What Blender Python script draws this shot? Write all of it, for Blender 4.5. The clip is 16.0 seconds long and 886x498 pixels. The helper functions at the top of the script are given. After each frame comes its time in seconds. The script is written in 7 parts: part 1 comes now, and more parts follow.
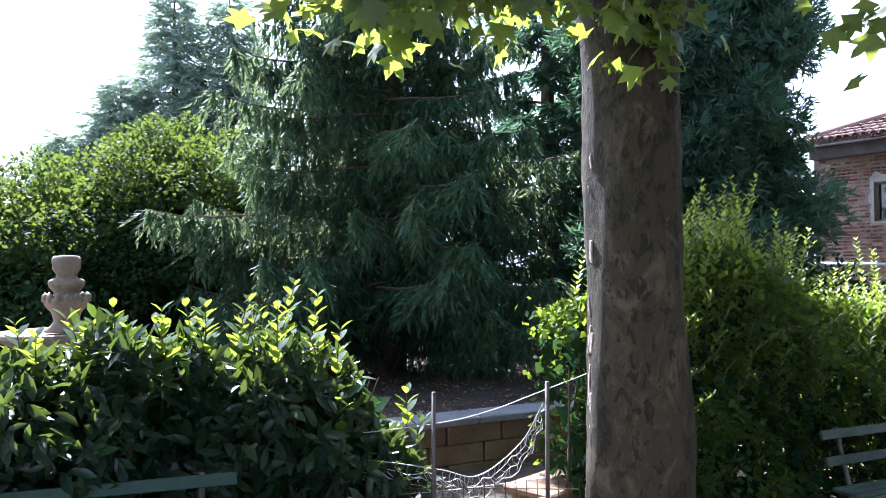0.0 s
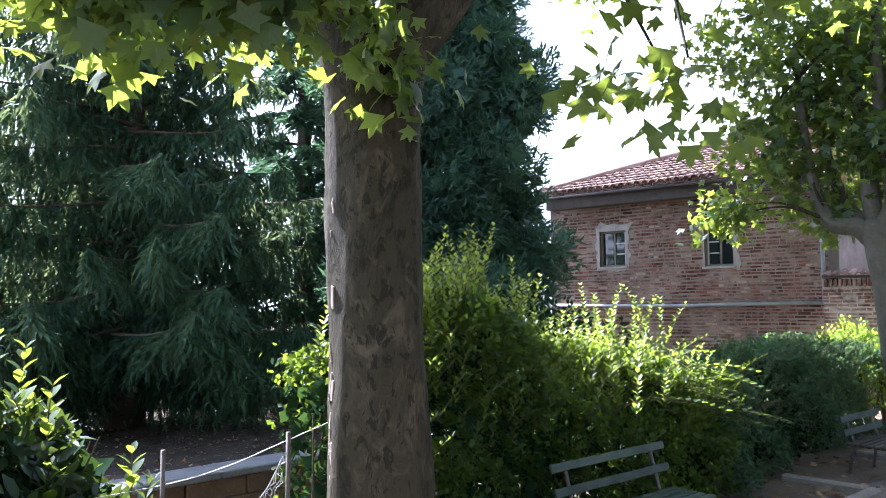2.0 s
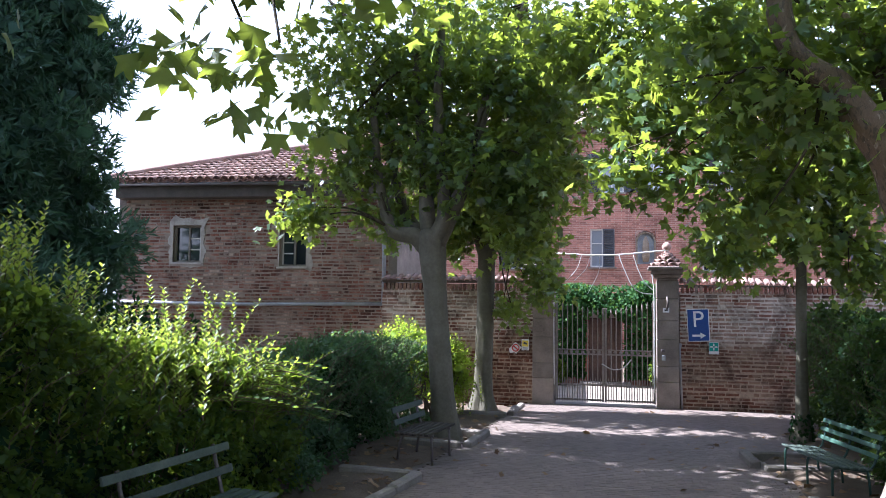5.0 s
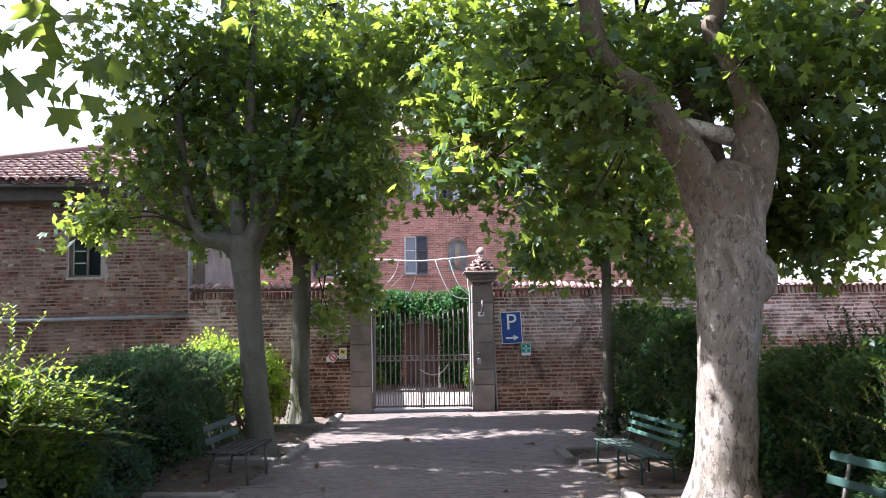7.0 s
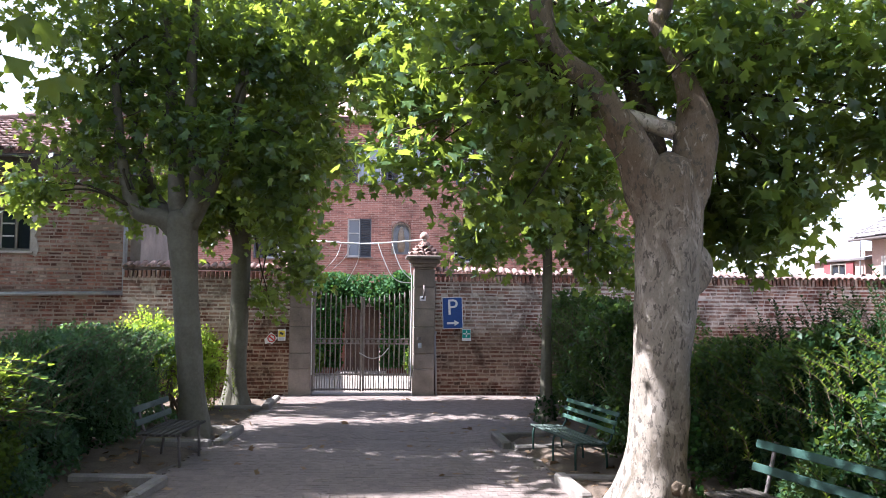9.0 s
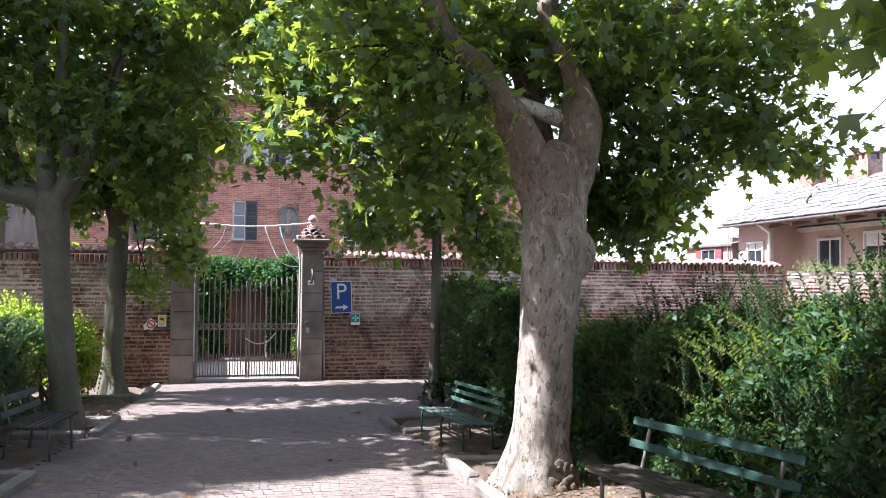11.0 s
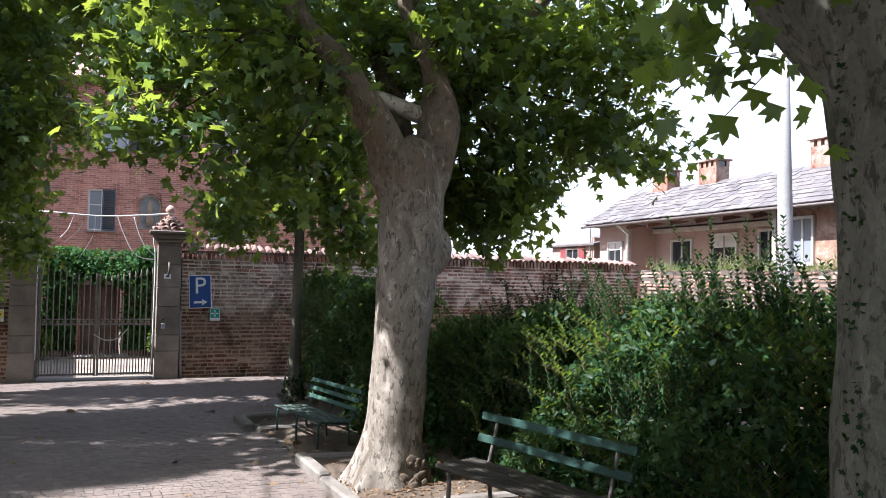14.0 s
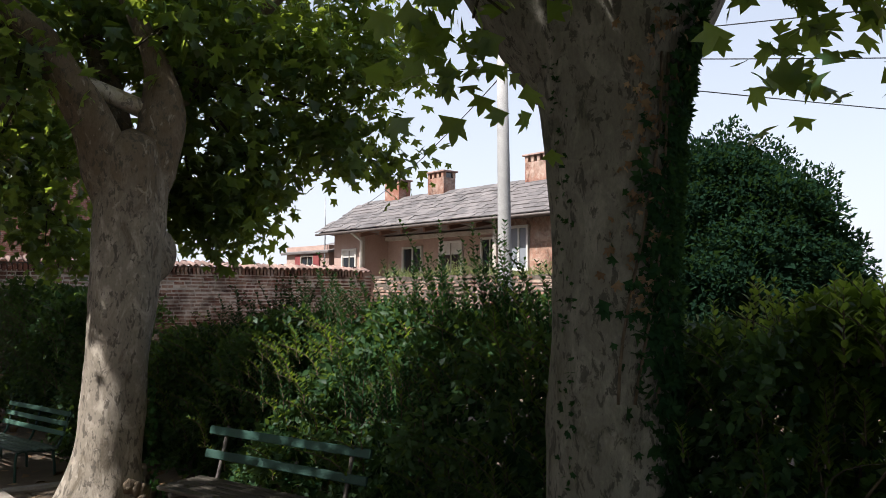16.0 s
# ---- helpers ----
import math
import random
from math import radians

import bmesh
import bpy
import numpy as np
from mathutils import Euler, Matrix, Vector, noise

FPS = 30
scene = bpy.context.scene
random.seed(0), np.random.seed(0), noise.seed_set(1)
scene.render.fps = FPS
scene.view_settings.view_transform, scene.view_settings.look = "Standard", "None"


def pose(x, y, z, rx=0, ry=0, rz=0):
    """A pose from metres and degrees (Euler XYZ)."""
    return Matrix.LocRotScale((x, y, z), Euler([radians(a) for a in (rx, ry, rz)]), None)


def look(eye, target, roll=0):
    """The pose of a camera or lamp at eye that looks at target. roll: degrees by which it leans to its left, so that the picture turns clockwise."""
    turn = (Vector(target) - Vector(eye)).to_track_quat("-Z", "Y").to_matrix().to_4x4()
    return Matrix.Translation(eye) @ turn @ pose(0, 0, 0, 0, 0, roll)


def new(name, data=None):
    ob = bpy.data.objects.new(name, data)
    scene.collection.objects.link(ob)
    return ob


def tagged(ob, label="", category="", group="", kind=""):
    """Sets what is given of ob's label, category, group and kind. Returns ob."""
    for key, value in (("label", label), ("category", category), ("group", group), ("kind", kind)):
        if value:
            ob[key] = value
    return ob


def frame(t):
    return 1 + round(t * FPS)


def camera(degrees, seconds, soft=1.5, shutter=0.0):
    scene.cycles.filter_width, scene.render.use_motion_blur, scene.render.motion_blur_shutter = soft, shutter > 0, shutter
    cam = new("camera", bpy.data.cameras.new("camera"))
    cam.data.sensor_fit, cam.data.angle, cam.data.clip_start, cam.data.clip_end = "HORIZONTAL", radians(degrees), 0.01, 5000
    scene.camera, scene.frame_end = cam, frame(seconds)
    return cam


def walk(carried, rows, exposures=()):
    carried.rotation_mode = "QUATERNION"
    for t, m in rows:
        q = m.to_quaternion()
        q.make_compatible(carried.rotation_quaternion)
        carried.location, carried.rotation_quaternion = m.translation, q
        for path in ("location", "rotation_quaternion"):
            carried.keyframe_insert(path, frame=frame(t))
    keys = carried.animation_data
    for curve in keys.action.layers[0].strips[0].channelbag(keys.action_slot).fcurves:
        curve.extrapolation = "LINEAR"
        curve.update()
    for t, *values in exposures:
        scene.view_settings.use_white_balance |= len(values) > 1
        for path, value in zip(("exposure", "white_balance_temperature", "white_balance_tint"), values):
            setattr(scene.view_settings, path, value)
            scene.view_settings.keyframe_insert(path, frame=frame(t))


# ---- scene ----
import functools
from math import sin, cos, pi, tau, sqrt
cam = camera(58.72, 16.0, 0.25)
walk(cam, [
    (0.0, pose(0.254, -0.657, 2.027, 90.97, 0.44, 61.28)),
    (0.5, pose(0.286, -0.653, 2.045, 91.53, 0.33, 57.44)),
    (1.0, pose(0.326, -0.611, 2.060, 92.67, 0.51, 53.66)),
    (1.5, pose(0.335, -0.558, 2.069, 93.23, 0.65, 50.08)),
    (2.0, pose(0.251, -0.516, 2.046, 93.86, 0.67, 44.07)),
    (2.5, pose(0.163, -0.516, 2.044, 94.33, 0.96, 36.74)),
    (3.0, pose(0.161, -0.543, 2.044, 94.17, 1.12, 31.39)),
    (3.5, pose(0.133, -0.504, 2.029, 93.84, 0.76, 25.28)),
    (4.0, pose(0.130, -0.469, 2.035, 93.54, -0.05, 20.09)),
    (6.5, pose(0.042, -0.048, 1.987, 94.40, 0.44, 4.71)),
    (7.0, pose(-0.018, -0.012, 1.984, 94.45, 0.86, 0.16)),
    (7.5, pose(-0.009, 0.009, 1.982, 94.16, 0.75, -1.92)),
    (8.0, pose(-0.003, 0.012, 1.983, 93.85, 0.07, -2.56)),
    (10.5, pose(-0.009, 0.064, 1.974, 92.52, -0.50, -9.28)),
    (11.0, pose(-0.010, 0.057, 1.980, 92.24, -0.52, -12.09)),
    (11.5, pose(-0.007, 0.065, 1.975, 92.06, -0.72, -13.95)),
    (12.0, pose(0.002, 0.074, 1.975, 91.80, -0.74, -15.31)),
    (12.5, pose(0.044, 0.092, 1.977, 91.50, -0.79, -17.12)),
    (13.0, pose(0.105, 0.095, 1.983, 91.70, -1.13, -17.58)),
    (13.5, pose(0.164, 0.084, 1.978, 91.70, -1.19, -18.78)),
    (14.0, pose(0.204, 0.071, 1.978, 92.08, -1.14, -21.07)),
    (14.5, pose(0.235, 0.061, 1.973, 92.73, -1.06, -23.99)),
    (15.0, pose(0.267, 0.100, 1.967, 93.40, -0.91, -28.98)),
    (15.5, pose(0.295, 0.164, 1.952, 93.39, -0.34, -35.53)),
    (16.0, pose(0.279, 0.180, 1.943, 92.94, -0.32, -40.17)),
], [(0.0, 2.65, 5100, 22), (2.0, 2.8, 5250, 21), (4.0, 2.3, 5250, 20), (6.5, 2.35, 5400, 20), (8.0, 2.45, 5500, 20), (12.5, 2.1, 5500, 18), (14.0, 1.82, 5600, 16), (15.0, 1.58, 5650, 16), (16.0, 0.98, 6100, 13)]
)


# ---- world and sun ----
SUN_AZ, SUN_EL = -90.0, 50.0      # degrees from +y towards +x, degrees above the horizon
world = bpy.data.worlds.new("sky")
scene.world = world
world.use_nodes = True
wn = world.node_tree.nodes
sky = wn.new("ShaderNodeTexSky")
sky.sky_type, sky.sun_disc = "NISHITA", False
sky.sun_elevation, sky.sun_rotation = radians(SUN_EL), radians(SUN_AZ)
sky.air_density, sky.dust_density, sky.ozone_density = 1.0, 2.5, 1.0
haze = wn.new("ShaderNodeMix")          # a hazy summer sky: clearer overhead, white towards the horizon
haze.data_type = "RGBA"
haze.inputs[7].default_value = (7.5, 7.65, 7.8, 1)
up_axis = wn.new("ShaderNodeSeparateXYZ")
world.node_tree.links.new(wn.new("ShaderNodeTexCoord").outputs["Generated"], up_axis.inputs[0])
veil = wn.new("ShaderNodeMapRange")
veil.inputs[1].default_value, veil.inputs[2].default_value, veil.inputs[3].default_value, veil.inputs[4].default_value = 0.0, 0.75, 0.8, 0.15
world.node_tree.links.new(up_axis.outputs[2], veil.inputs[0])
world.node_tree.links.new(veil.outputs[0], haze.inputs[0])
world.node_tree.links.new(sky.outputs[0], haze.inputs[6])
world.node_tree.links.new(haze.outputs[2], wn["Background"].inputs[0])
wn["Background"].inputs[1].default_value = 0.075
sun = new("sun", bpy.data.lights.new("sun", "SUN"))
sun.data.energy, sun.data.angle, sun.data.color = 5.0, radians(0.5), (1.0, 0.945, 0.85)
sun_way = Vector((sin(radians(SUN_AZ)) * cos(radians(SUN_EL)), cos(radians(SUN_AZ)) * cos(radians(SUN_EL)), sin(radians(SUN_EL))))
sun.matrix_world = look(sun_way * 60, (0, 0, 0))

rng = np.random.default_rng(7)


# ---- materials ----
def shader(name, rough=0.8, metal=0.0, spec=0.35):
    m = bpy.data.materials.new(name)
    m.use_nodes = True
    b = m.node_tree.nodes["Principled BSDF"]
    b.inputs["Roughness"].default_value, b.inputs["Metallic"].default_value = rough, metal
    b.inputs["Specular IOR Level"].default_value = spec
    return m, m.node_tree.nodes, m.node_tree.links, b


def noise_tex(n, l, vec, scale, detail=4.0, rough=0.6, distort=0.0):
    t = n.new("ShaderNodeTexNoise")
    t.inputs["Scale"].default_value, t.inputs["Detail"].default_value = scale, detail
    t.inputs["Roughness"].default_value, t.inputs["Distortion"].default_value = rough, distort
    if vec:
        l.new(vec, t.inputs["Vector"])
    return t.outputs["Fac"]


def ramp(n, l, fac, stops, mode="LINEAR"):
    r = n.new("ShaderNodeValToRGB")
    r.color_ramp.interpolation = mode
    e = r.color_ramp.elements
    while len(e) < len(stops):
        e.new(0.5)
    for el, (p, c) in zip(e, stops):
        el.position, el.color = p, (*c, 1)
    l.new(fac, r.inputs[0])
    return r.outputs[0]


def mixed(n, l, fac, a, b, mode="MIX"):
    x = n.new("ShaderNodeMix")
    x.data_type, x.blend_type = "RGBA", mode
    for sock, v in ((x.inputs[0], fac), (x.inputs[6], a), (x.inputs[7], b)):
        if isinstance(v, (int, float)):
            sock.default_value = v
        elif isinstance(v, tuple):
            sock.default_value = (*v, 1)
        else:
            l.new(v, sock)
    return x.outputs[2]


def bumped(n, l, b, height, strength=0.4, dist=0.01):
    u = n.new("ShaderNodeBump")
    u.inputs["Strength"].default_value, u.inputs["Distance"].default_value = strength, dist
    l.new(height, u.inputs["Height"])
    l.new(u.outputs[0], b.inputs["Normal"])


def place(n, mode="Object"):
    return n.new("ShaderNodeTexCoord").outputs[mode] if mode == "Object" else n.new("ShaderNodeNewGeometry").outputs["Position"]


def mottled(name, dark, mid, light, coarse=1.5, fine=30.0, rough=0.85, bump=0.4, dist=0.01, metal=0.0, coords="Object", vary="", spread=0.25):
    """A surface that varies at two scales: stains and grain."""
    m, n, l, b = shader(name, rough, metal)
    v = place(n, coords)
    c = ramp(n, l, noise_tex(n, l, v, coarse, 5, 0.65), [(0.3, dark), (0.5, mid), (0.72, light)])
    g = noise_tex(n, l, v, fine, 6, 0.7)
    c = mixed(n, l, 0.35, c, ramp(n, l, g, [(0.3, tuple(x * 0.5 for x in mid)), (0.7, tuple(min(1, x * 1.5) for x in mid))]), "MIX")
    if vary:
        r = n.new("ShaderNodeObjectInfo").outputs["Random"] if vary == "object" else n.new("ShaderNodeNewGeometry").outputs["Random Per Island"]
        c = mixed(n, l, 1.0, c, ramp(n, l, r, [(0.0, (1 - spread,) * 3), (1.0, (1 + spread, 1 + spread * 0.9, 1 + spread * 0.8))]), "MULTIPLY")
    l.new(c, b.inputs["Base Color"])
    bumped(n, l, b, g, bump, dist)
    return m


def leafy(name, a, b_, c, glow, through_light=0.35, rough=0.45, spec=0.4):
    """A leaf: three greens by leaf, paler veins by noise, and light that shines through it."""
    m, n, l, b = shader(name, rough, 0, spec)
    r = n.new("ShaderNodeNewGeometry").outputs["Random Per Island"]
    v = place(n)
    col = ramp(n, l, r, [(0.0, a), (0.5, b_), (1.0, c)])
    col = mixed(n, l, 0.6, col, ramp(n, l, noise_tex(n, l, v, 1.3, 3), [(0.3, (0.72, 0.75, 0.72)), (0.7, (1.25, 1.25, 1.2))]), "MULTIPLY")
    col = mixed(n, l, 0.3, col, ramp(n, l, noise_tex(n, l, v, 40, 3), [(0.35, (0.6, 0.6, 0.6)), (0.65, (1.45, 1.45, 1.45))]), "MULTIPLY")
    l.new(col, b.inputs["Base Color"])
    t = n.new("ShaderNodeBsdfTranslucent")
    l.new(mixed(n, l, 0.55, col, glow), t.inputs[0])
    x = n.new("ShaderNodeMixShader")
    x.inputs[0].default_value = through_light
    l.new(b.outputs[0], x.inputs[1])
    l.new(t.outputs[0], x.inputs[2])
    l.new(x.outputs[0], n["Material Output"].inputs[0])
    return m


def brickish(name, vary, pale=0.45, stain=None, plain=None):
    """Old handmade brick: reds and browns by brick, lime smears, soot, and a grainy face. stain: (level, softness) of a grimy cement wash with a ragged edge."""
    m, n, l, b = shader(name, 0.9, 0, 0.2)
    v = place(n, "World")
    r = n.new("ShaderNodeObjectInfo").outputs["Random"] if vary == "object" else n.new("ShaderNodeNewGeometry").outputs["Random Per Island"]
    c = ramp(n, l, r, [(0.0, (0.08, 0.039, 0.03)), (0.2, (0.165, 0.068, 0.046)), (0.46, (0.25, 0.108, 0.073)), (0.74, (0.195, 0.09, 0.064)), (0.9, (0.32, 0.18, 0.127)), (1.0, (0.44, 0.34, 0.265))])
    g = noise_tex(n, l, v, 26, 6, 0.7)
    if plain:
        c = ramp(n, l, g, [(0.0, plain), (1.0, plain)])
    c = mixed(n, l, 0.5, c, ramp(n, l, g, [(0.3, (0.6, 0.6, 0.6)), (0.7, (1.4, 1.36, 1.3))]), "MULTIPLY")
    lime = ramp(n, l, noise_tex(n, l, v, 0.7, 7, 0.75, 0.5), [(0.47, (0, 0, 0)), (0.62, (pale,) * 3)])
    c = mixed(n, l, lime, c, (0.45, 0.375, 0.305))
    fleck = ramp(n, l, noise_tex(n, l, v, 5.0, 6, 0.8, 0.5), [(0.51, (0, 0, 0)), (0.6, (pale,) * 3)])
    c = mixed(n, l, fleck, c, (0.48, 0.41, 0.34))
    soot = ramp(n, l, noise_tex(n, l, v, 1.7, 6, 0.7, 0.6), [(0.38, (0.36, 0.34, 0.33)), (0.54, (1, 1, 1))])
    c = mixed(n, l, 0.95, c, soot, "MULTIPLY")
    if stain:
        z = n.new("ShaderNodeSeparateXYZ")
        l.new(v, z.inputs[0])
        w = n.new("ShaderNodeMath")
        w.operation, w.inputs[1].default_value = "MULTIPLY_ADD", 1.1
        l.new(noise_tex(n, l, v, 0.8, 6, 0.7), w.inputs[0])
        l.new(z.outputs[2], w.inputs[2])
        mr = n.new("ShaderNodeMapRange")
        mr.inputs[1].default_value, mr.inputs[2].default_value, mr.inputs[3].default_value, mr.inputs[4].default_value = stain[0], stain[0] + stain[1], 0.8, 0.0
        l.new(w.outputs[0], mr.inputs[0])
        c = mixed(n, l, mr.outputs[0], c, (0.5, 0.4, 0.32), "MULTIPLY")
    l.new(c, b.inputs["Base Color"])
    bumped(n, l, b, g, 0.7, 0.008)
    return m


def bark_plane(name, base, olive, cream, scale=1.0, furrow=0.0, collar=None):
    """Plane bark: pale flakes, olive and brown plates, small dark scales, stretched up the trunk. collar: (height, colour) of rusty bark grown over the upper trunk."""
    m, n, l, b = shader(name, 0.82, 0, 0.25)
    mp = n.new("ShaderNodeMapping")
    mp.inputs["Scale"].default_value = (1, 1, 0.5)
    l.new(place(n), mp.inputs[0])
    v = mp.outputs[0]
    big = noise_tex(n, l, v, 2.4 * scale, 6, 0.66, 1.2)
    c = ramp(n, l, big, [(0.36, olive), (0.46, base), (0.53, base), (0.64, cream)])
    if collar:
        z = n.new("ShaderNodeSeparateXYZ")
        l.new(place(n), z.inputs[0])
        w = n.new("ShaderNodeMath")
        w.operation, w.inputs[1].default_value = "MULTIPLY_ADD", 2.2
        l.new(noise_tex(n, l, v, 3.0, 6, 0.7), w.inputs[0])
        l.new(z.outputs[2], w.inputs[2])
        mr = n.new("ShaderNodeMapRange")
        mr.inputs[1].default_value, mr.inputs[2].default_value, mr.inputs[4].default_value = collar[0] + 0.9, collar[0] + 1.5, 0.72
        l.new(w.outputs[0], mr.inputs[0])
        c = mixed(n, l, mr.outputs[0], c, collar[1])
    plate = noise_tex(n, l, v, 11 * scale, 5, 0.7, 0.5)
    c = mixed(n, l, ramp(n, l, plate, [(0.54, (0, 0, 0)), (0.59, (0.85,) * 3)]), c, tuple(x * 0.36 for x in base))
    c = mixed(n, l, ramp(n, l, noise_tex(n, l, v, 7 * scale, 4, 0.6, 0.8), [(0.60, (0, 0, 0)), (0.66, (0.6,) * 3)]), c, cream)
    fine = noise_tex(n, l, v, 60, 6, 0.7)
    c = mixed(n, l, 0.4, c, ramp(n, l, fine, [(0.3, (0.6,) * 3), (0.7, (1.35,) * 3)]), "MULTIPLY")
    l.new(c, b.inputs["Base Color"])
    h = mixed(n, l, 0.4, plate, fine)
    bumped(n, l, b, h, 0.55 + furrow, 0.02)
    return m


def glassy(name, tint, rough=0.05):
    m, n, l, b = shader(name, rough, 0, 0.8)
    b.inputs["Base Color"].default_value = (*tint, 1)
    return m


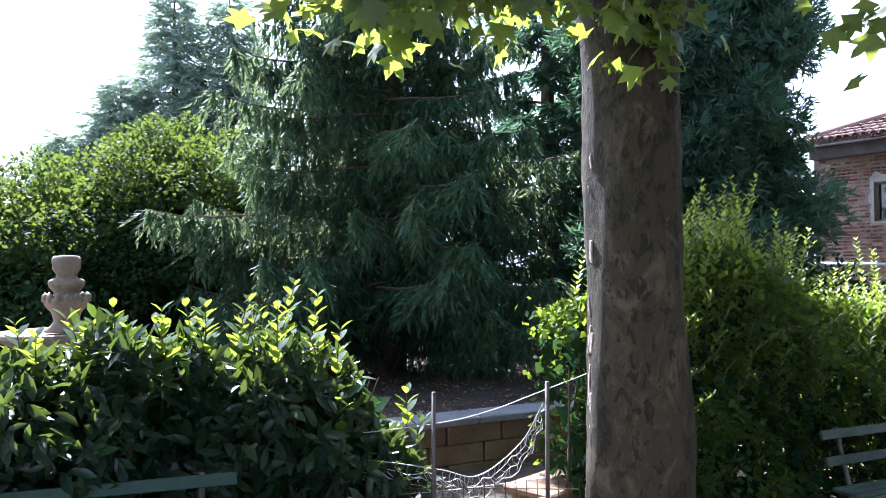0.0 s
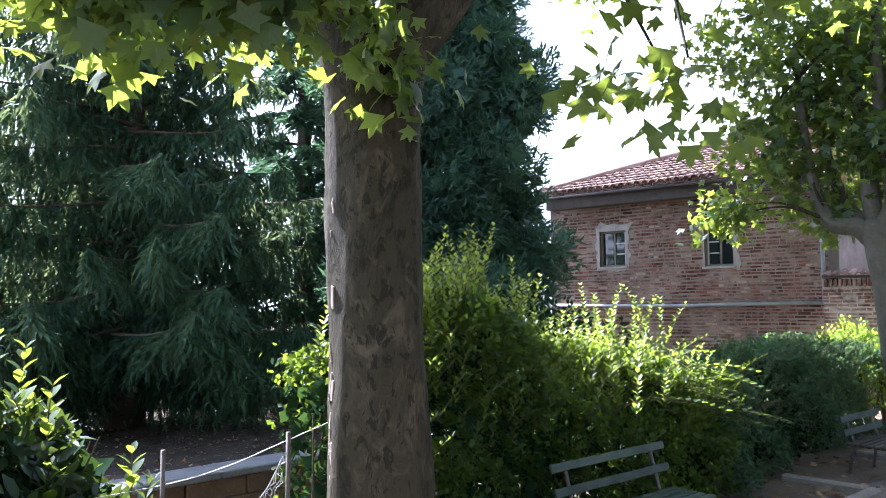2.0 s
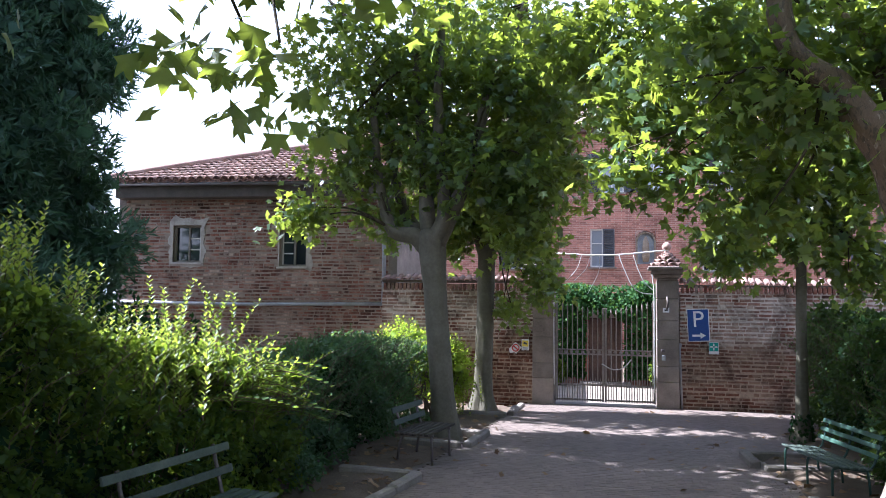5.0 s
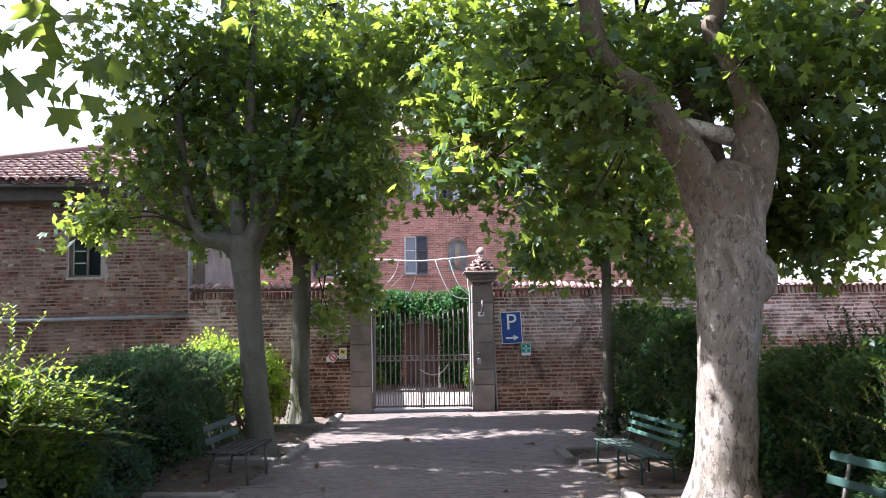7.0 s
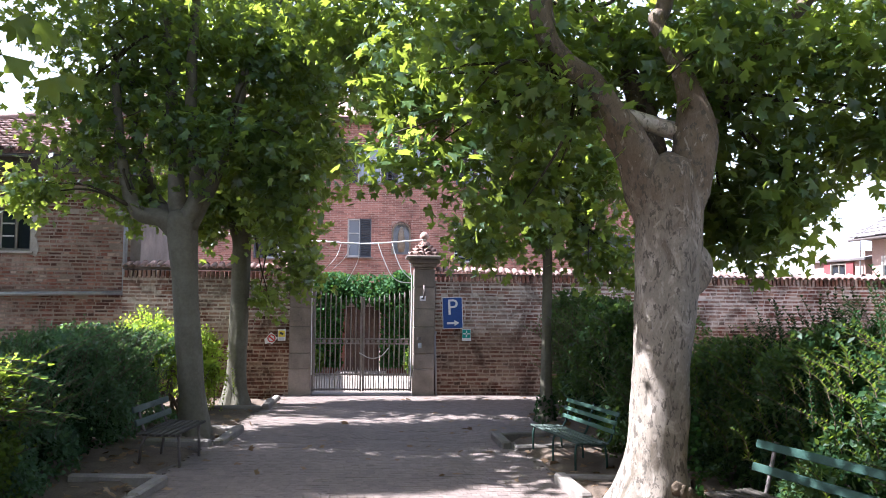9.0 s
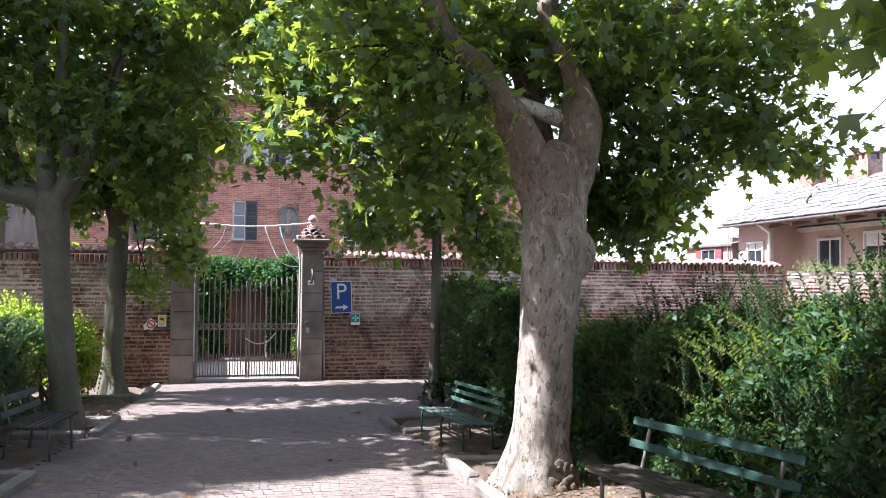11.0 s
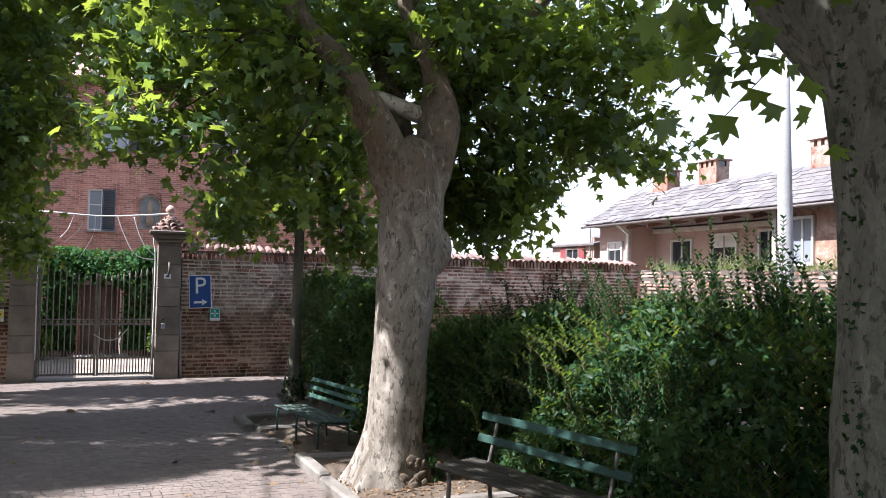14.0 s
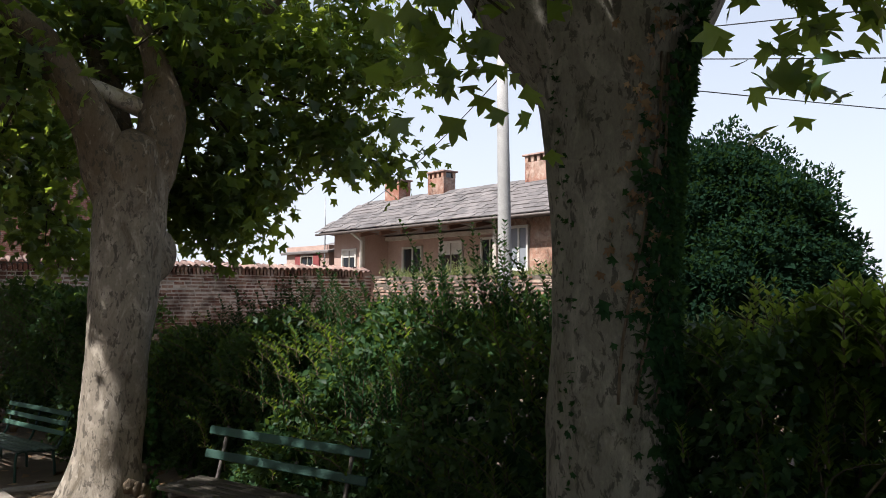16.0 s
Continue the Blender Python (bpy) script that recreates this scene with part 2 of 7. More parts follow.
M = dict(
    dirt=mottled("bare earth with leaf litter", (0.055, 0.04, 0.027), (0.115, 0.086, 0.06), (0.2, 0.155, 0.112), 1.2, 45, 0.95, 0.9, 0.02, coords="World"),
    humus=mottled("dark earth under conifers", (0.024, 0.018, 0.013), (0.05, 0.038, 0.028), (0.1, 0.076, 0.055), 2.2, 50, 0.95, 0.9, 0.02, coords="World"),
    path_gravel=mottled("grey path gravel", (0.09, 0.08, 0.068), (0.15, 0.135, 0.115), (0.22, 0.2, 0.172), 1.2, 60, 0.95, 0.9, 0.015, coords="World"),
    gravel=mottled("pale gravel", (0.15, 0.125, 0.1), (0.25, 0.212, 0.17), (0.34, 0.295, 0.24), 0.8, 60, 0.95, 0.9, 0.015, coords="World"),
    joint=mottled("sandy paving joint", (0.095, 0.078, 0.065), (0.135, 0.112, 0.095), (0.185, 0.156, 0.134), 0.6, 60, 0.9, 0.2, 0.004, coords="World"),
    sett=mottled("porphyry sett", (0.12, 0.096, 0.081), (0.158, 0.127, 0.108), (0.205, 0.166, 0.142), 0.5, 50, 0.8, 0.5, 0.004, coords="World", vary="island", spread=0.14),
    sett_one=mottled("porphyry sett, single", (0.12, 0.096, 0.081), (0.158, 0.127, 0.108), (0.205, 0.166, 0.142), 0.5, 50, 0.8, 0.5, 0.004, coords="World", vary="object", spread=0.14),
    kerb=mottled("weathered granite kerb", (0.1, 0.088, 0.074), (0.17, 0.152, 0.13), (0.26, 0.235, 0.2), 3, 60, 0.85, 0.6, vary="object", spread=0.15),
    mortar_dark=mottled("deep crumbled joint", (0.07, 0.056, 0.045), (0.11, 0.09, 0.073), (0.16, 0.135, 0.11), 2, 40, 0.95, 0.7, coords="World"),
    mortar=mottled("old lime mortar", (0.12, 0.09, 0.07), (0.27, 0.215, 0.168), (0.47, 0.4, 0.33), 0.9, 40, 0.95, 0.7, coords="World"),
    mortar_gate=brickish("grimy mortar of the gate wall", "object", 0.0, (1.75, 0.3), (0.58, 0.51, 0.44)),
    brick=brickish("old red brick", "object", 0.45),
    brick_many=brickish("old red brick wall", "island", 0.45),
    brick_worn=brickish("pale crumbling brick", "object", 0.6),
    brick_worn_many=brickish("pale crumbling brick wall", "island", 0.6),
    brick_gate=brickish("old red brick of the gate wall", "object", 0.62, (1.75, 0.3)),
    brick_gate_many=brickish("old red brick of the gate wall, rest", "island", 0.62, (1.75, 0.3)),
    tile=mottled("weathered clay roof tile", (0.14, 0.09, 0.076), (0.26, 0.174, 0.148), (0.4, 0.298, 0.26), 2.5, 40, 0.9, 0.6, coords="World", vary="object", spread=0.35),
    tile_many=mottled("weathered clay roof tiles", (0.14, 0.09, 0.076), (0.26, 0.174, 0.148), (0.4, 0.298, 0.26), 2.5, 40, 0.9, 0.6, coords="World", vary="island", spread=0.35),
    shutter_red=mottled("faded dark red paint", (0.13, 0.03, 0.03), (0.19, 0.045, 0.045), (0.26, 0.08, 0.075), 4, 40, 0.6, 0.2),
    slate=mottled("grey stone roof slab", (0.085, 0.077, 0.077), (0.135, 0.124, 0.122), (0.205, 0.19, 0.187), 1.6, 30, 0.8, 0.5, coords="World", vary="object", spread=0.25),
    stone=mottled("grey cut stone", (0.1, 0.083, 0.069), (0.2, 0.168, 0.141), (0.32, 0.272, 0.232), 1.6, 35, 0.9, 0.6, coords="World", vary="object", spread=0.14),
    stone_pale=mottled("weathered carved stone", (0.1, 0.076, 0.05), (0.19, 0.15, 0.105), (0.29, 0.24, 0.175), 7, 40, 0.9, 0.6),
    render_pale=mottled("pale lime plaster", (0.22, 0.19, 0.16), (0.38, 0.345, 0.3), (0.5, 0.46, 0.405), 4, 30, 0.9, 0.5),
    plaster_pink=mottled("pinkish plaster", (0.27, 0.185, 0.155), (0.35, 0.245, 0.205), (0.42, 0.32, 0.275), 1.2, 25, 0.9, 0.4, coords="World"),
    lowwall=mottled("brown sandstone block", (0.13, 0.085, 0.05), (0.22, 0.15, 0.09), (0.31, 0.22, 0.14), 2, 35, 0.9, 0.6, vary="object", spread=0.2),
    slab=mottled("grey stone coping slab", (0.13, 0.13, 0.13), (0.2, 0.2, 0.198), (0.28, 0.28, 0.272), 2, 40, 0.85, 0.5),
    # Brighter copy of the iron: sunlight on the gate bars as colour.
    gate_iron_lit=mottled("brown-grey iron paint, sunlit tone", (0.12, 0.1, 0.085), (0.2, 0.172, 0.15), (0.3, 0.265, 0.235), 6, 60, 0.6, 0.3, metal=0.2),
    iron=mottled("dark painted iron", (0.07, 0.06, 0.055), (0.12, 0.102, 0.094), (0.19, 0.16, 0.145), 6, 60, 0.6, 0.3, metal=0.3),
    rust=mottled("rusty iron", (0.06, 0.035, 0.022), (0.11, 0.062, 0.04), (0.17, 0.1, 0.065), 9, 80, 0.85, 0.5, metal=0.3),
    wire=mottled("galvanised wire", (0.3, 0.29, 0.27), (0.42, 0.41, 0.39), (0.52, 0.51, 0.49), 6, 50, 0.5, 0.2, metal=0.6),
    bench=mottled("faded green bench paint", (0.009, 0.03, 0.022), (0.015, 0.046, 0.034), (0.035, 0.075, 0.058), 3, 45, 0.55, 0.35, vary="object", spread=0.15),
    bench_green=mottled("pale green bench paint", (0.03, 0.075, 0.055), (0.05, 0.11, 0.082), (0.09, 0.16, 0.125), 3, 45, 0.55, 0.35, vary="object", spread=0.15),
    bench_grey=mottled("bleached greenish-grey bench wood", (0.03, 0.047, 0.038), (0.052, 0.074, 0.06), (0.1, 0.122, 0.1), 3, 45, 0.75, 0.4, vary="object", spread=0.15),
    bench_seat=mottled("worn brown bench wood", (0.02, 0.017, 0.013), (0.036, 0.031, 0.024), (0.068, 0.06, 0.047), 3, 45, 0.85, 0.4, vary="object", spread=0.2),
    frame_wood=mottled("grey weathered window wood", (0.13, 0.115, 0.09), (0.2, 0.18, 0.145), (0.27, 0.24, 0.2), 4, 40, 0.8, 0.4),
    white_wood=mottled("weathered white painted wood", (0.38, 0.36, 0.32), (0.5, 0.48, 0.44), (0.6, 0.58, 0.54), 3, 40, 0.6, 0.2),
    shutter=mottled("dark slate-blue shutter paint", (0.03, 0.034, 0.04), (0.055, 0.06, 0.068), (0.085, 0.09, 0.1), 4, 40, 0.6, 0.3),
    brown_wood=mottled("brown stained wood", (0.045, 0.026, 0.02), (0.085, 0.052, 0.04), (0.14, 0.088, 0.068), 3, 35, 0.7, 0.4),
    soffit=mottled("red-brown soffit board", (0.1, 0.058, 0.042), (0.165, 0.098, 0.072), (0.23, 0.15, 0.115), 3, 35, 0.8, 0.4),
    eaves=mottled("weathered grey-brown eaves board", (0.05, 0.042, 0.036), (0.085, 0.072, 0.062), (0.13, 0.112, 0.096), 3, 35, 0.85, 0.4),
    zinc=mottled("dull zinc pipe", (0.2, 0.21, 0.22), (0.3, 0.315, 0.33), (0.42, 0.43, 0.44), 4, 40, 0.5, 0.2, metal=0.4),
    gutter=mottled("weathered dark zinc", (0.07, 0.068, 0.068), (0.12, 0.118, 0.118), (0.18, 0.178, 0.178), 4, 40, 0.6, 0.2, metal=0.3),
    concrete=mottled("grey concrete", (0.2, 0.195, 0.19), (0.29, 0.283, 0.275), (0.38, 0.37, 0.36), 2, 50, 0.85, 0.35),
    cable=mottled("pale cable sheath", (0.5, 0.5, 0.48), (0.62, 0.62, 0.6), (0.72, 0.72, 0.7), 5, 50, 0.5, 0.1),
    black_cable=mottled("black cable sheath", (0.02, 0.02, 0.02), (0.035, 0.035, 0.035), (0.05, 0.05, 0.05), 5, 50, 0.6, 0.1),
    pane=glassy("dark window glass", (0.02, 0.025, 0.03)),
    pane_pale=glassy("curtained window glass", (0.2, 0.215, 0.235), 0.15),
    sign_blue=mottled("blue sign face", (0.012, 0.05, 0.2), (0.016, 0.062, 0.24), (0.022, 0.075, 0.27), 4, 40, 0.4, 0.05),
    sign_white=mottled("white sign face", (0.66, 0.66, 0.66), (0.75, 0.75, 0.75), (0.8, 0.8, 0.8), 4, 40, 0.4, 0.05),
    sign_green=mottled("teal green sign face", (0.01, 0.22, 0.17), (0.014, 0.28, 0.22), (0.02, 0.32, 0.26), 4, 40, 0.4, 0.05),
    sign_red=mottled("red sign face", (0.42, 0.04, 0.04), (0.52, 0.055, 0.055), (0.58, 0.08, 0.08), 4, 40, 0.4, 0.05),
    sign_yellow=mottled("yellow sign face", (0.6, 0.48, 0.04), (0.7, 0.56, 0.05), (0.74, 0.62, 0.1), 4, 40, 0.4, 0.05),
    bark=bark_plane("mottled plane bark", (0.19, 0.162, 0.128), (0.105, 0.086, 0.062), (0.32, 0.28, 0.228), 1.7, collar=(2.6, (0.105, 0.072, 0.042))),
    bark_dark=bark_plane("olive-brown plane bark", (0.042, 0.035, 0.019), (0.019, 0.017, 0.008), (0.088, 0.072, 0.045), 1.6, 0.4),
    bark_fleck=bark_plane("smooth pale bark with dark flecks", (0.14, 0.13, 0.104), (0.09, 0.086, 0.064), (0.2, 0.186, 0.155), 1.6, 0.1),
    bark_stub=bark_plane("pale bare sawn wood", (0.42, 0.37, 0.3), (0.3, 0.25, 0.19), (0.55, 0.5, 0.43), 1.2),
    bark_mid=mottled("smooth olive-grey plane bark", (0.068, 0.063, 0.042), (0.105, 0.096, 0.066), (0.155, 0.142, 0.104), 2.2, 22, 0.8, 0.35, 0.008),
    bark_plate=mottled("cracked bark plates", (0.14, 0.11, 0.085), (0.27, 0.22, 0.18), (0.4, 0.34, 0.28), 14, 50, 0.9, 0.9, 0.02),
    bark_brown=mottled("brown fissured bark", (0.055, 0.039, 0.025), (0.1, 0.074, 0.049), (0.165, 0.126, 0.087), 6, 50, 0.95, 0.9, 0.02),
    leaf=leafy("plane leaf", (0.02, 0.049, 0.026), (0.036, 0.081, 0.036), (0.082, 0.142, 0.046), (0.58, 0.7, 0.05), 0.46, 0.38, 0.5),
    leaf_dry=leafy("dry brown leaf", (0.1, 0.06, 0.034), (0.17, 0.108, 0.062), (0.26, 0.18, 0.11), (0.4, 0.25, 0.1), 0.2, 0.7, 0.2),
    laurel=leafy("cherry laurel leaf", (0.006, 0.02, 0.013), (0.01, 0.028, 0.016), (0.017, 0.043, 0.018), (0.36, 0.5, 0.05), 0.16, 0.36, 0.35),
    hedgeleaf=leafy("dark hedge leaf", (0.012, 0.034, 0.016), (0.02, 0.052, 0.02), (0.036, 0.078, 0.026), (0.36, 0.52, 0.06), 0.3, 0.5, 0.22),
    privet=leafy("privet leaf", (0.01, 0.029, 0.009), (0.019, 0.049, 0.013), (0.042, 0.086, 0.019), (0.52, 0.7, 0.04), 0.4, 0.5, 0.22),
    laurel_young=leafy("young laurel leaf", (0.018, 0.046, 0.018), (0.03, 0.068, 0.022), (0.055, 0.1, 0.028), (0.54, 0.66, 0.04), 0.4, 0.6, 0.12),
    # Fresh shoots, paler than privet: sunlight on hedge tops is partly in this colour.
    privet_young=leafy("young privet leaf, sunlit tone", (0.038, 0.08, 0.022), (0.066, 0.12, 0.03), (0.12, 0.185, 0.042), (0.66, 0.8, 0.07), 0.5, 0.4, 0.35),
    hedge_blue=leafy("blue-green hedge leaf", (0.014, 0.042, 0.025), (0.024, 0.064, 0.036), (0.042, 0.095, 0.048), (0.36, 0.56, 0.12), 0.3, 0.5, 0.25),
    golden=leafy("golden shrub leaf", (0.07, 0.14, 0.02), (0.12, 0.21, 0.03), (0.19, 0.28, 0.045), (0.7, 0.85, 0.06), 0.5, 0.45, 0.25),
    bushleaf=leafy("bush leaf", (0.009, 0.026, 0.015), (0.016, 0.04, 0.019), (0.03, 0.064, 0.024), (0.4, 0.52, 0.05), 0.24, 0.7, 0.1),
    # Dark ivy and shrub leaf, also painted shade in hedges and their shoots.
    darkleaf=leafy("dark leaf, partly painted shade", (0.009, 0.028, 0.013), (0.015, 0.042, 0.018), (0.025, 0.058, 0.022), (0.18, 0.32, 0.05), 0.15, 0.8, 0.05),
    yew=leafy("deep green leaf", (0.004, 0.013, 0.008), (0.006, 0.018, 0.01), (0.01, 0.026, 0.013), (0.14, 0.28, 0.05), 0.15, 0.8, 0.04),
    ivy=leafy("ivy leaf", (0.014, 0.05, 0.016), (0.024, 0.08, 0.021), (0.045, 0.12, 0.03), (0.25, 0.42, 0.04), 0.25, 0.65, 0.15),
    spruce=leafy("spruce needle", (0.014, 0.049, 0.032), (0.029, 0.083, 0.05), (0.07, 0.138, 0.068), (0.38, 0.44, 0.16), 0.36, 0.6, 0.2),
    cedar=leafy("cedar needle", (0.02, 0.056, 0.036), (0.035, 0.082, 0.05), (0.062, 0.12, 0.066), (0.2, 0.36, 0.14), 0.32, 0.5),
    # Needle colour lightened to carry the haze of distance.
    fir=leafy("fir needle, haze-paled", (0.12, 0.175, 0.14), (0.165, 0.225, 0.17), (0.22, 0.28, 0.2), (0.3, 0.4, 0.2), 0.34, 0.5),
    weed=leafy("wall weed", (0.06, 0.09, 0.03), (0.11, 0.14, 0.05), (0.24, 0.23, 0.12), (0.45, 0.5, 0.12), 0.35, 0.6),
    grass=leafy("dry grass blade", (0.16, 0.15, 0.06), (0.24, 0.21, 0.09), (0.34, 0.29, 0.14), (0.5, 0.42, 0.15), 0.3, 0.6),
)


# ---- building helpers ----
def raw_mesh(name, V, F, smooth=False):
    """A mesh from an (n, 3) array of places and an (m, 3) or (m, 4) array of faces."""
    V, F = np.asarray(V, np.float32), np.asarray(F, np.int32)
    me = bpy.data.meshes.new(name)
    k = F.shape[1]
    me.vertices.add(len(V))
    me.vertices.foreach_set("co", V.ravel())
    me.loops.add(F.size)
    me.loops.foreach_set("vertex_index", F.ravel())
    me.polygons.add(len(F))
    me.polygons.foreach_set("loop_start", np.arange(0, F.size, k, dtype=np.int32))
    me.polygons.foreach_set("use_smooth", np.full(len(F), smooth))
    me.update(calc_edges=True)
    return me


def link(name, me, mat, parent=None, label="", m=None):
    if mat is not None and not me.materials:
        me.materials.append(mat)
    ob = new(name, me)
    if m is not None:
        ob.matrix_basis = m
    if parent is not None:
        ob.parent = parent
    if label:
        ob["label"] = label
    return ob


def part(name, bm, mat, parent, label="", smooth=False):
    """Links a bmesh as one mesh object under a thing or a part."""
    me = bpy.data.meshes.new(name)
    if smooth:
        for f in bm.faces:
            f.smooth = True
    bm.to_mesh(me)
    bm.free()
    return link(name, me, mat, parent, label)


def thing(name, label, category, m=None, group="", kind=""):
    ob = new(name)
    ob.empty_display_size = 0.2
    if m is not None:
        ob.matrix_basis = m
    return tagged(ob, label, category, group, kind)


def box(bm, size, at=(0, 0, 0), turn=(0, 0, 0), bevel=0.0):
    m = pose(*at, *turn) @ Matrix.Diagonal((*size, 1))
    made = bmesh.ops.create_cube(bm, size=1, matrix=m)["verts"]
    if bevel:
        edges = list({e for v in made for e in v.link_edges})
        bmesh.ops.bevel(bm, geom=edges, offset=bevel, segments=1, affect="EDGES", clamp_overlap=True)
    return bm


def boxed(size, at=(0, 0, 0), turn=(0, 0, 0), bevel=0.0):
    return box(bmesh.new(), size, at, turn, bevel)


def tube_arrays(points, radii, segs=10, wobble=0.0, seed=0, cap=True, lobes=0.0):
    """Rings swept along a line. Returns places and quads."""
    P = np.asarray(points, float)
    n = len(P)
    T = np.gradient(P, axis=0)
    T /= np.linalg.norm(T, axis=1)[:, None] + 1e-9
    ref = np.array([0.0, 1.0, 0.0]) if abs(T[0][1]) < 0.9 else np.array([1.0, 0, 0])
    V = []
    for i in range(n):
        u = np.cross(ref, T[i])
        u /= np.linalg.norm(u) + 1e-9
        w = np.cross(T[i], u)
        ref = np.cross(u, T[i]) * -1
        a = np.linspace(0, tau, segs, endpoint=False)
        r = np.full(segs, radii[i])
        if wobble:
            r = r * np.array([1 + wobble * noise.noise(Vector((cos(x) * 1.6 + seed, sin(x) * 1.6, P[i][2] * 1.4 + seed))) for x in a])
        V.append(P[i] + np.cos(a)[:, None] * r[:, None] * u + np.sin(a)[:, None] * r[:, None] * w)
    V = np.concatenate(V)
    F = [(i * segs + j, i * segs + (j + 1) % segs, (i + 1) * segs + (j + 1) % segs, (i + 1) * segs + j) for i in range(n - 1) for j in range(segs)]
    if cap:
        V = np.concatenate([V, P[:1], P[-1:]])
        c0, c1 = len(V) - 2, len(V) - 1
        F += [(c0, (j + 1) % segs, j, c0) for j in range(0)]
        for j in range(0, segs, 2):
            F.append((c0, (j + 2) % segs, (j + 1) % segs, j))
            b = (n - 1) * segs
            F.append((c1, b + j, b + (j + 1) % segs, b + (j + 2) % segs))
    return V, np.array(F)


def tube(name, points, radii, mat, parent, segs=10, label="", wobble=0.0, seed=0):
    if isinstance(radii, (int, float)):
        radii = [radii] * len(points)
    V, F = tube_arrays(points, radii, segs, wobble, seed)
    return link(name, raw_mesh(name, V, F, True), mat, parent, label)


def joined_tubes(name, lines, mat, parent, segs=5, label=""):
    Vs, Fs, k = [], [], 0
    for pts, rad in lines:
        V, F = tube_arrays(pts, [rad] * len(pts) if isinstance(rad, (int, float)) else rad, segs, cap=False)
        Vs.append(V)
        Fs.append(F + k)
        k += len(V)
    return link(name, raw_mesh(name, np.concatenate(Vs), np.concatenate(Fs), True), mat, parent, label)


def curve_points(ctrl, n=12):
    """A smooth line through a few places (Catmull-Rom)."""
    C = np.asarray(ctrl, float)
    C = np.concatenate([[2 * C[0] - C[1]], C, [2 * C[-1] - C[-2]]])
    out = []
    for i in range(1, len(C) - 2):
        for t in np.linspace(0, 1, n, endpoint=False):
            a, b, c, d = C[i - 1:i + 3]
            out.append(0.5 * (2 * b + (c - a) * t + (2 * a - 5 * b + 4 * c - d) * t * t + (3 * b - a - 3 * c + d) * t ** 3))
    out.append(C[-2])
    return np.array(out)


def lathe(profile, segs=24):
    """A bmesh turned round z from (radius, height) pairs."""
    bm = bmesh.new()
    rings = [[bm.verts.new((r * cos(tau * j / segs), r * sin(tau * j / segs), z)) for j in range(segs)] for r, z in profile]
    for a, b in zip(rings, rings[1:]):
        for j in range(segs):
            bm.faces.new((a[j], a[(j + 1) % segs], b[(j + 1) % segs], b[j]))
    bm.faces.new(rings[0][::-1])
    bm.faces.new(rings[-1])
    return bm


# ---- leaves ----
def palm_leaf():
    half = [(0, 1.0), (15, 0.75), (26, 0.54), (49, 0.98), (65, 0.68), (82, 0.5), (112, 0.74)]
    ring = half + [(-a, r) for a, r in half[:0:-1]]
    V = [(0, 0, 0)] + [(r * cos(radians(a)) + 0.12, r * sin(radians(a)), -0.22 * r * r + 0.05 * abs(sin(radians(a * 2.4)))) for a, r in ring]
    k = len(ring)
    return np.array(V), np.array([(0, 1 + i, 1 + (i + 1) % k) for i in range(k)])


def oval_leaf(width=0.24, fold=0.07, droop=0.08):
    V = [(0, 0, 0), (0.3, width * 0.85, fold), (0.3, -width * 0.85, fold), (0.66, width * 0.9, fold - droop * 0.3), (0.66, -width * 0.9, fold - droop * 0.3), (1, 0, -droop), (0.5, 0, 0)]
    return np.array(V), np.array([(0, 6, 1), (1, 6, 3), (3, 6, 5), (5, 6, 4), (4, 6, 2), (2, 6, 0)])


def small_leaf(width=0.26):
    V = [(0, 0, 0), (0.45, width, 0.05), (1, 0, -0.05), (0.45, -width, 0.05)]
    return np.array(V), np.array([(0, 3, 2), (0, 2, 1)])


def needle():
    return np.array([(0, 0.5, 0), (0, -0.5, 0), (1, 0, 0)]), np.array([(0, 1, 2)])


PALM, OVAL, SMALL, LEAFLET, NEEDLE = palm_leaf(), oval_leaf(), small_leaf(), small_leaf(0.17), needle()


def unit(a):
    return a / (np.linalg.norm(a, axis=-1, keepdims=True) + 1e-9)


def leaves(name, pos, tip, nrm, size, shape, mat, parent, label="", aspect=None):
    """One mesh of many leaves: where each begins, where its tip points, its upper side, and its length."""
    TV, TF = shape
    X = unit(tip)
    Z = unit(nrm - (nrm * X).sum(-1, keepdims=True) * X)
    Y = np.cross(Z, X)
    s = size[:, None, None]
    w = s if aspect is None else s * aspect
    V = pos[:, None] + s * TV[None, :, 0, None] * X[:, None] + w * TV[None, :, 1, None] * Y[:, None] + s * TV[None, :, 2, None] * Z[:, None]
    F = TF[None] + (np.arange(len(pos)) * len(TV))[:, None, None]
    return link(name, raw_mesh(name, V.reshape(-1, 3), F.reshape(-1, 3), True), mat, parent, label)


def ball(n):
    return unit(rng.normal(size=(n, 3)))


# ---- ground ----
def grid_sheet(name, x0, x1, y0, y1, nx, ny, height, mat):
    xs, ys = np.linspace(x0, x1, nx + 1), np.linspace(y0, y1, ny + 1)
    V = np.array([(x, y, height(x, y)) for y in ys for x in xs])
    F = np.array([(j * (nx + 1) + i, j * (nx + 1) + i + 1, (j + 1) * (nx + 1) + i + 1, (j + 1) * (nx + 1) + i) for j in range(ny) for i in range(nx)])
    return link(name, raw_mesh(name, V, F, True), mat)


def uneven(x, y):
    return 0.03 * noise.noise(Vector((x * 0.7, y * 0.7, 0))) + 0.012 * noise.noise(Vector((x * 3, y * 3, 2)))


def edge_l(y):
    return -2.95 + 0.058 * y


def edge_r(y):
    return 2.55 - 0.085 * y if y < 11.1 else 2.3 if y < 13.25 else 3.15


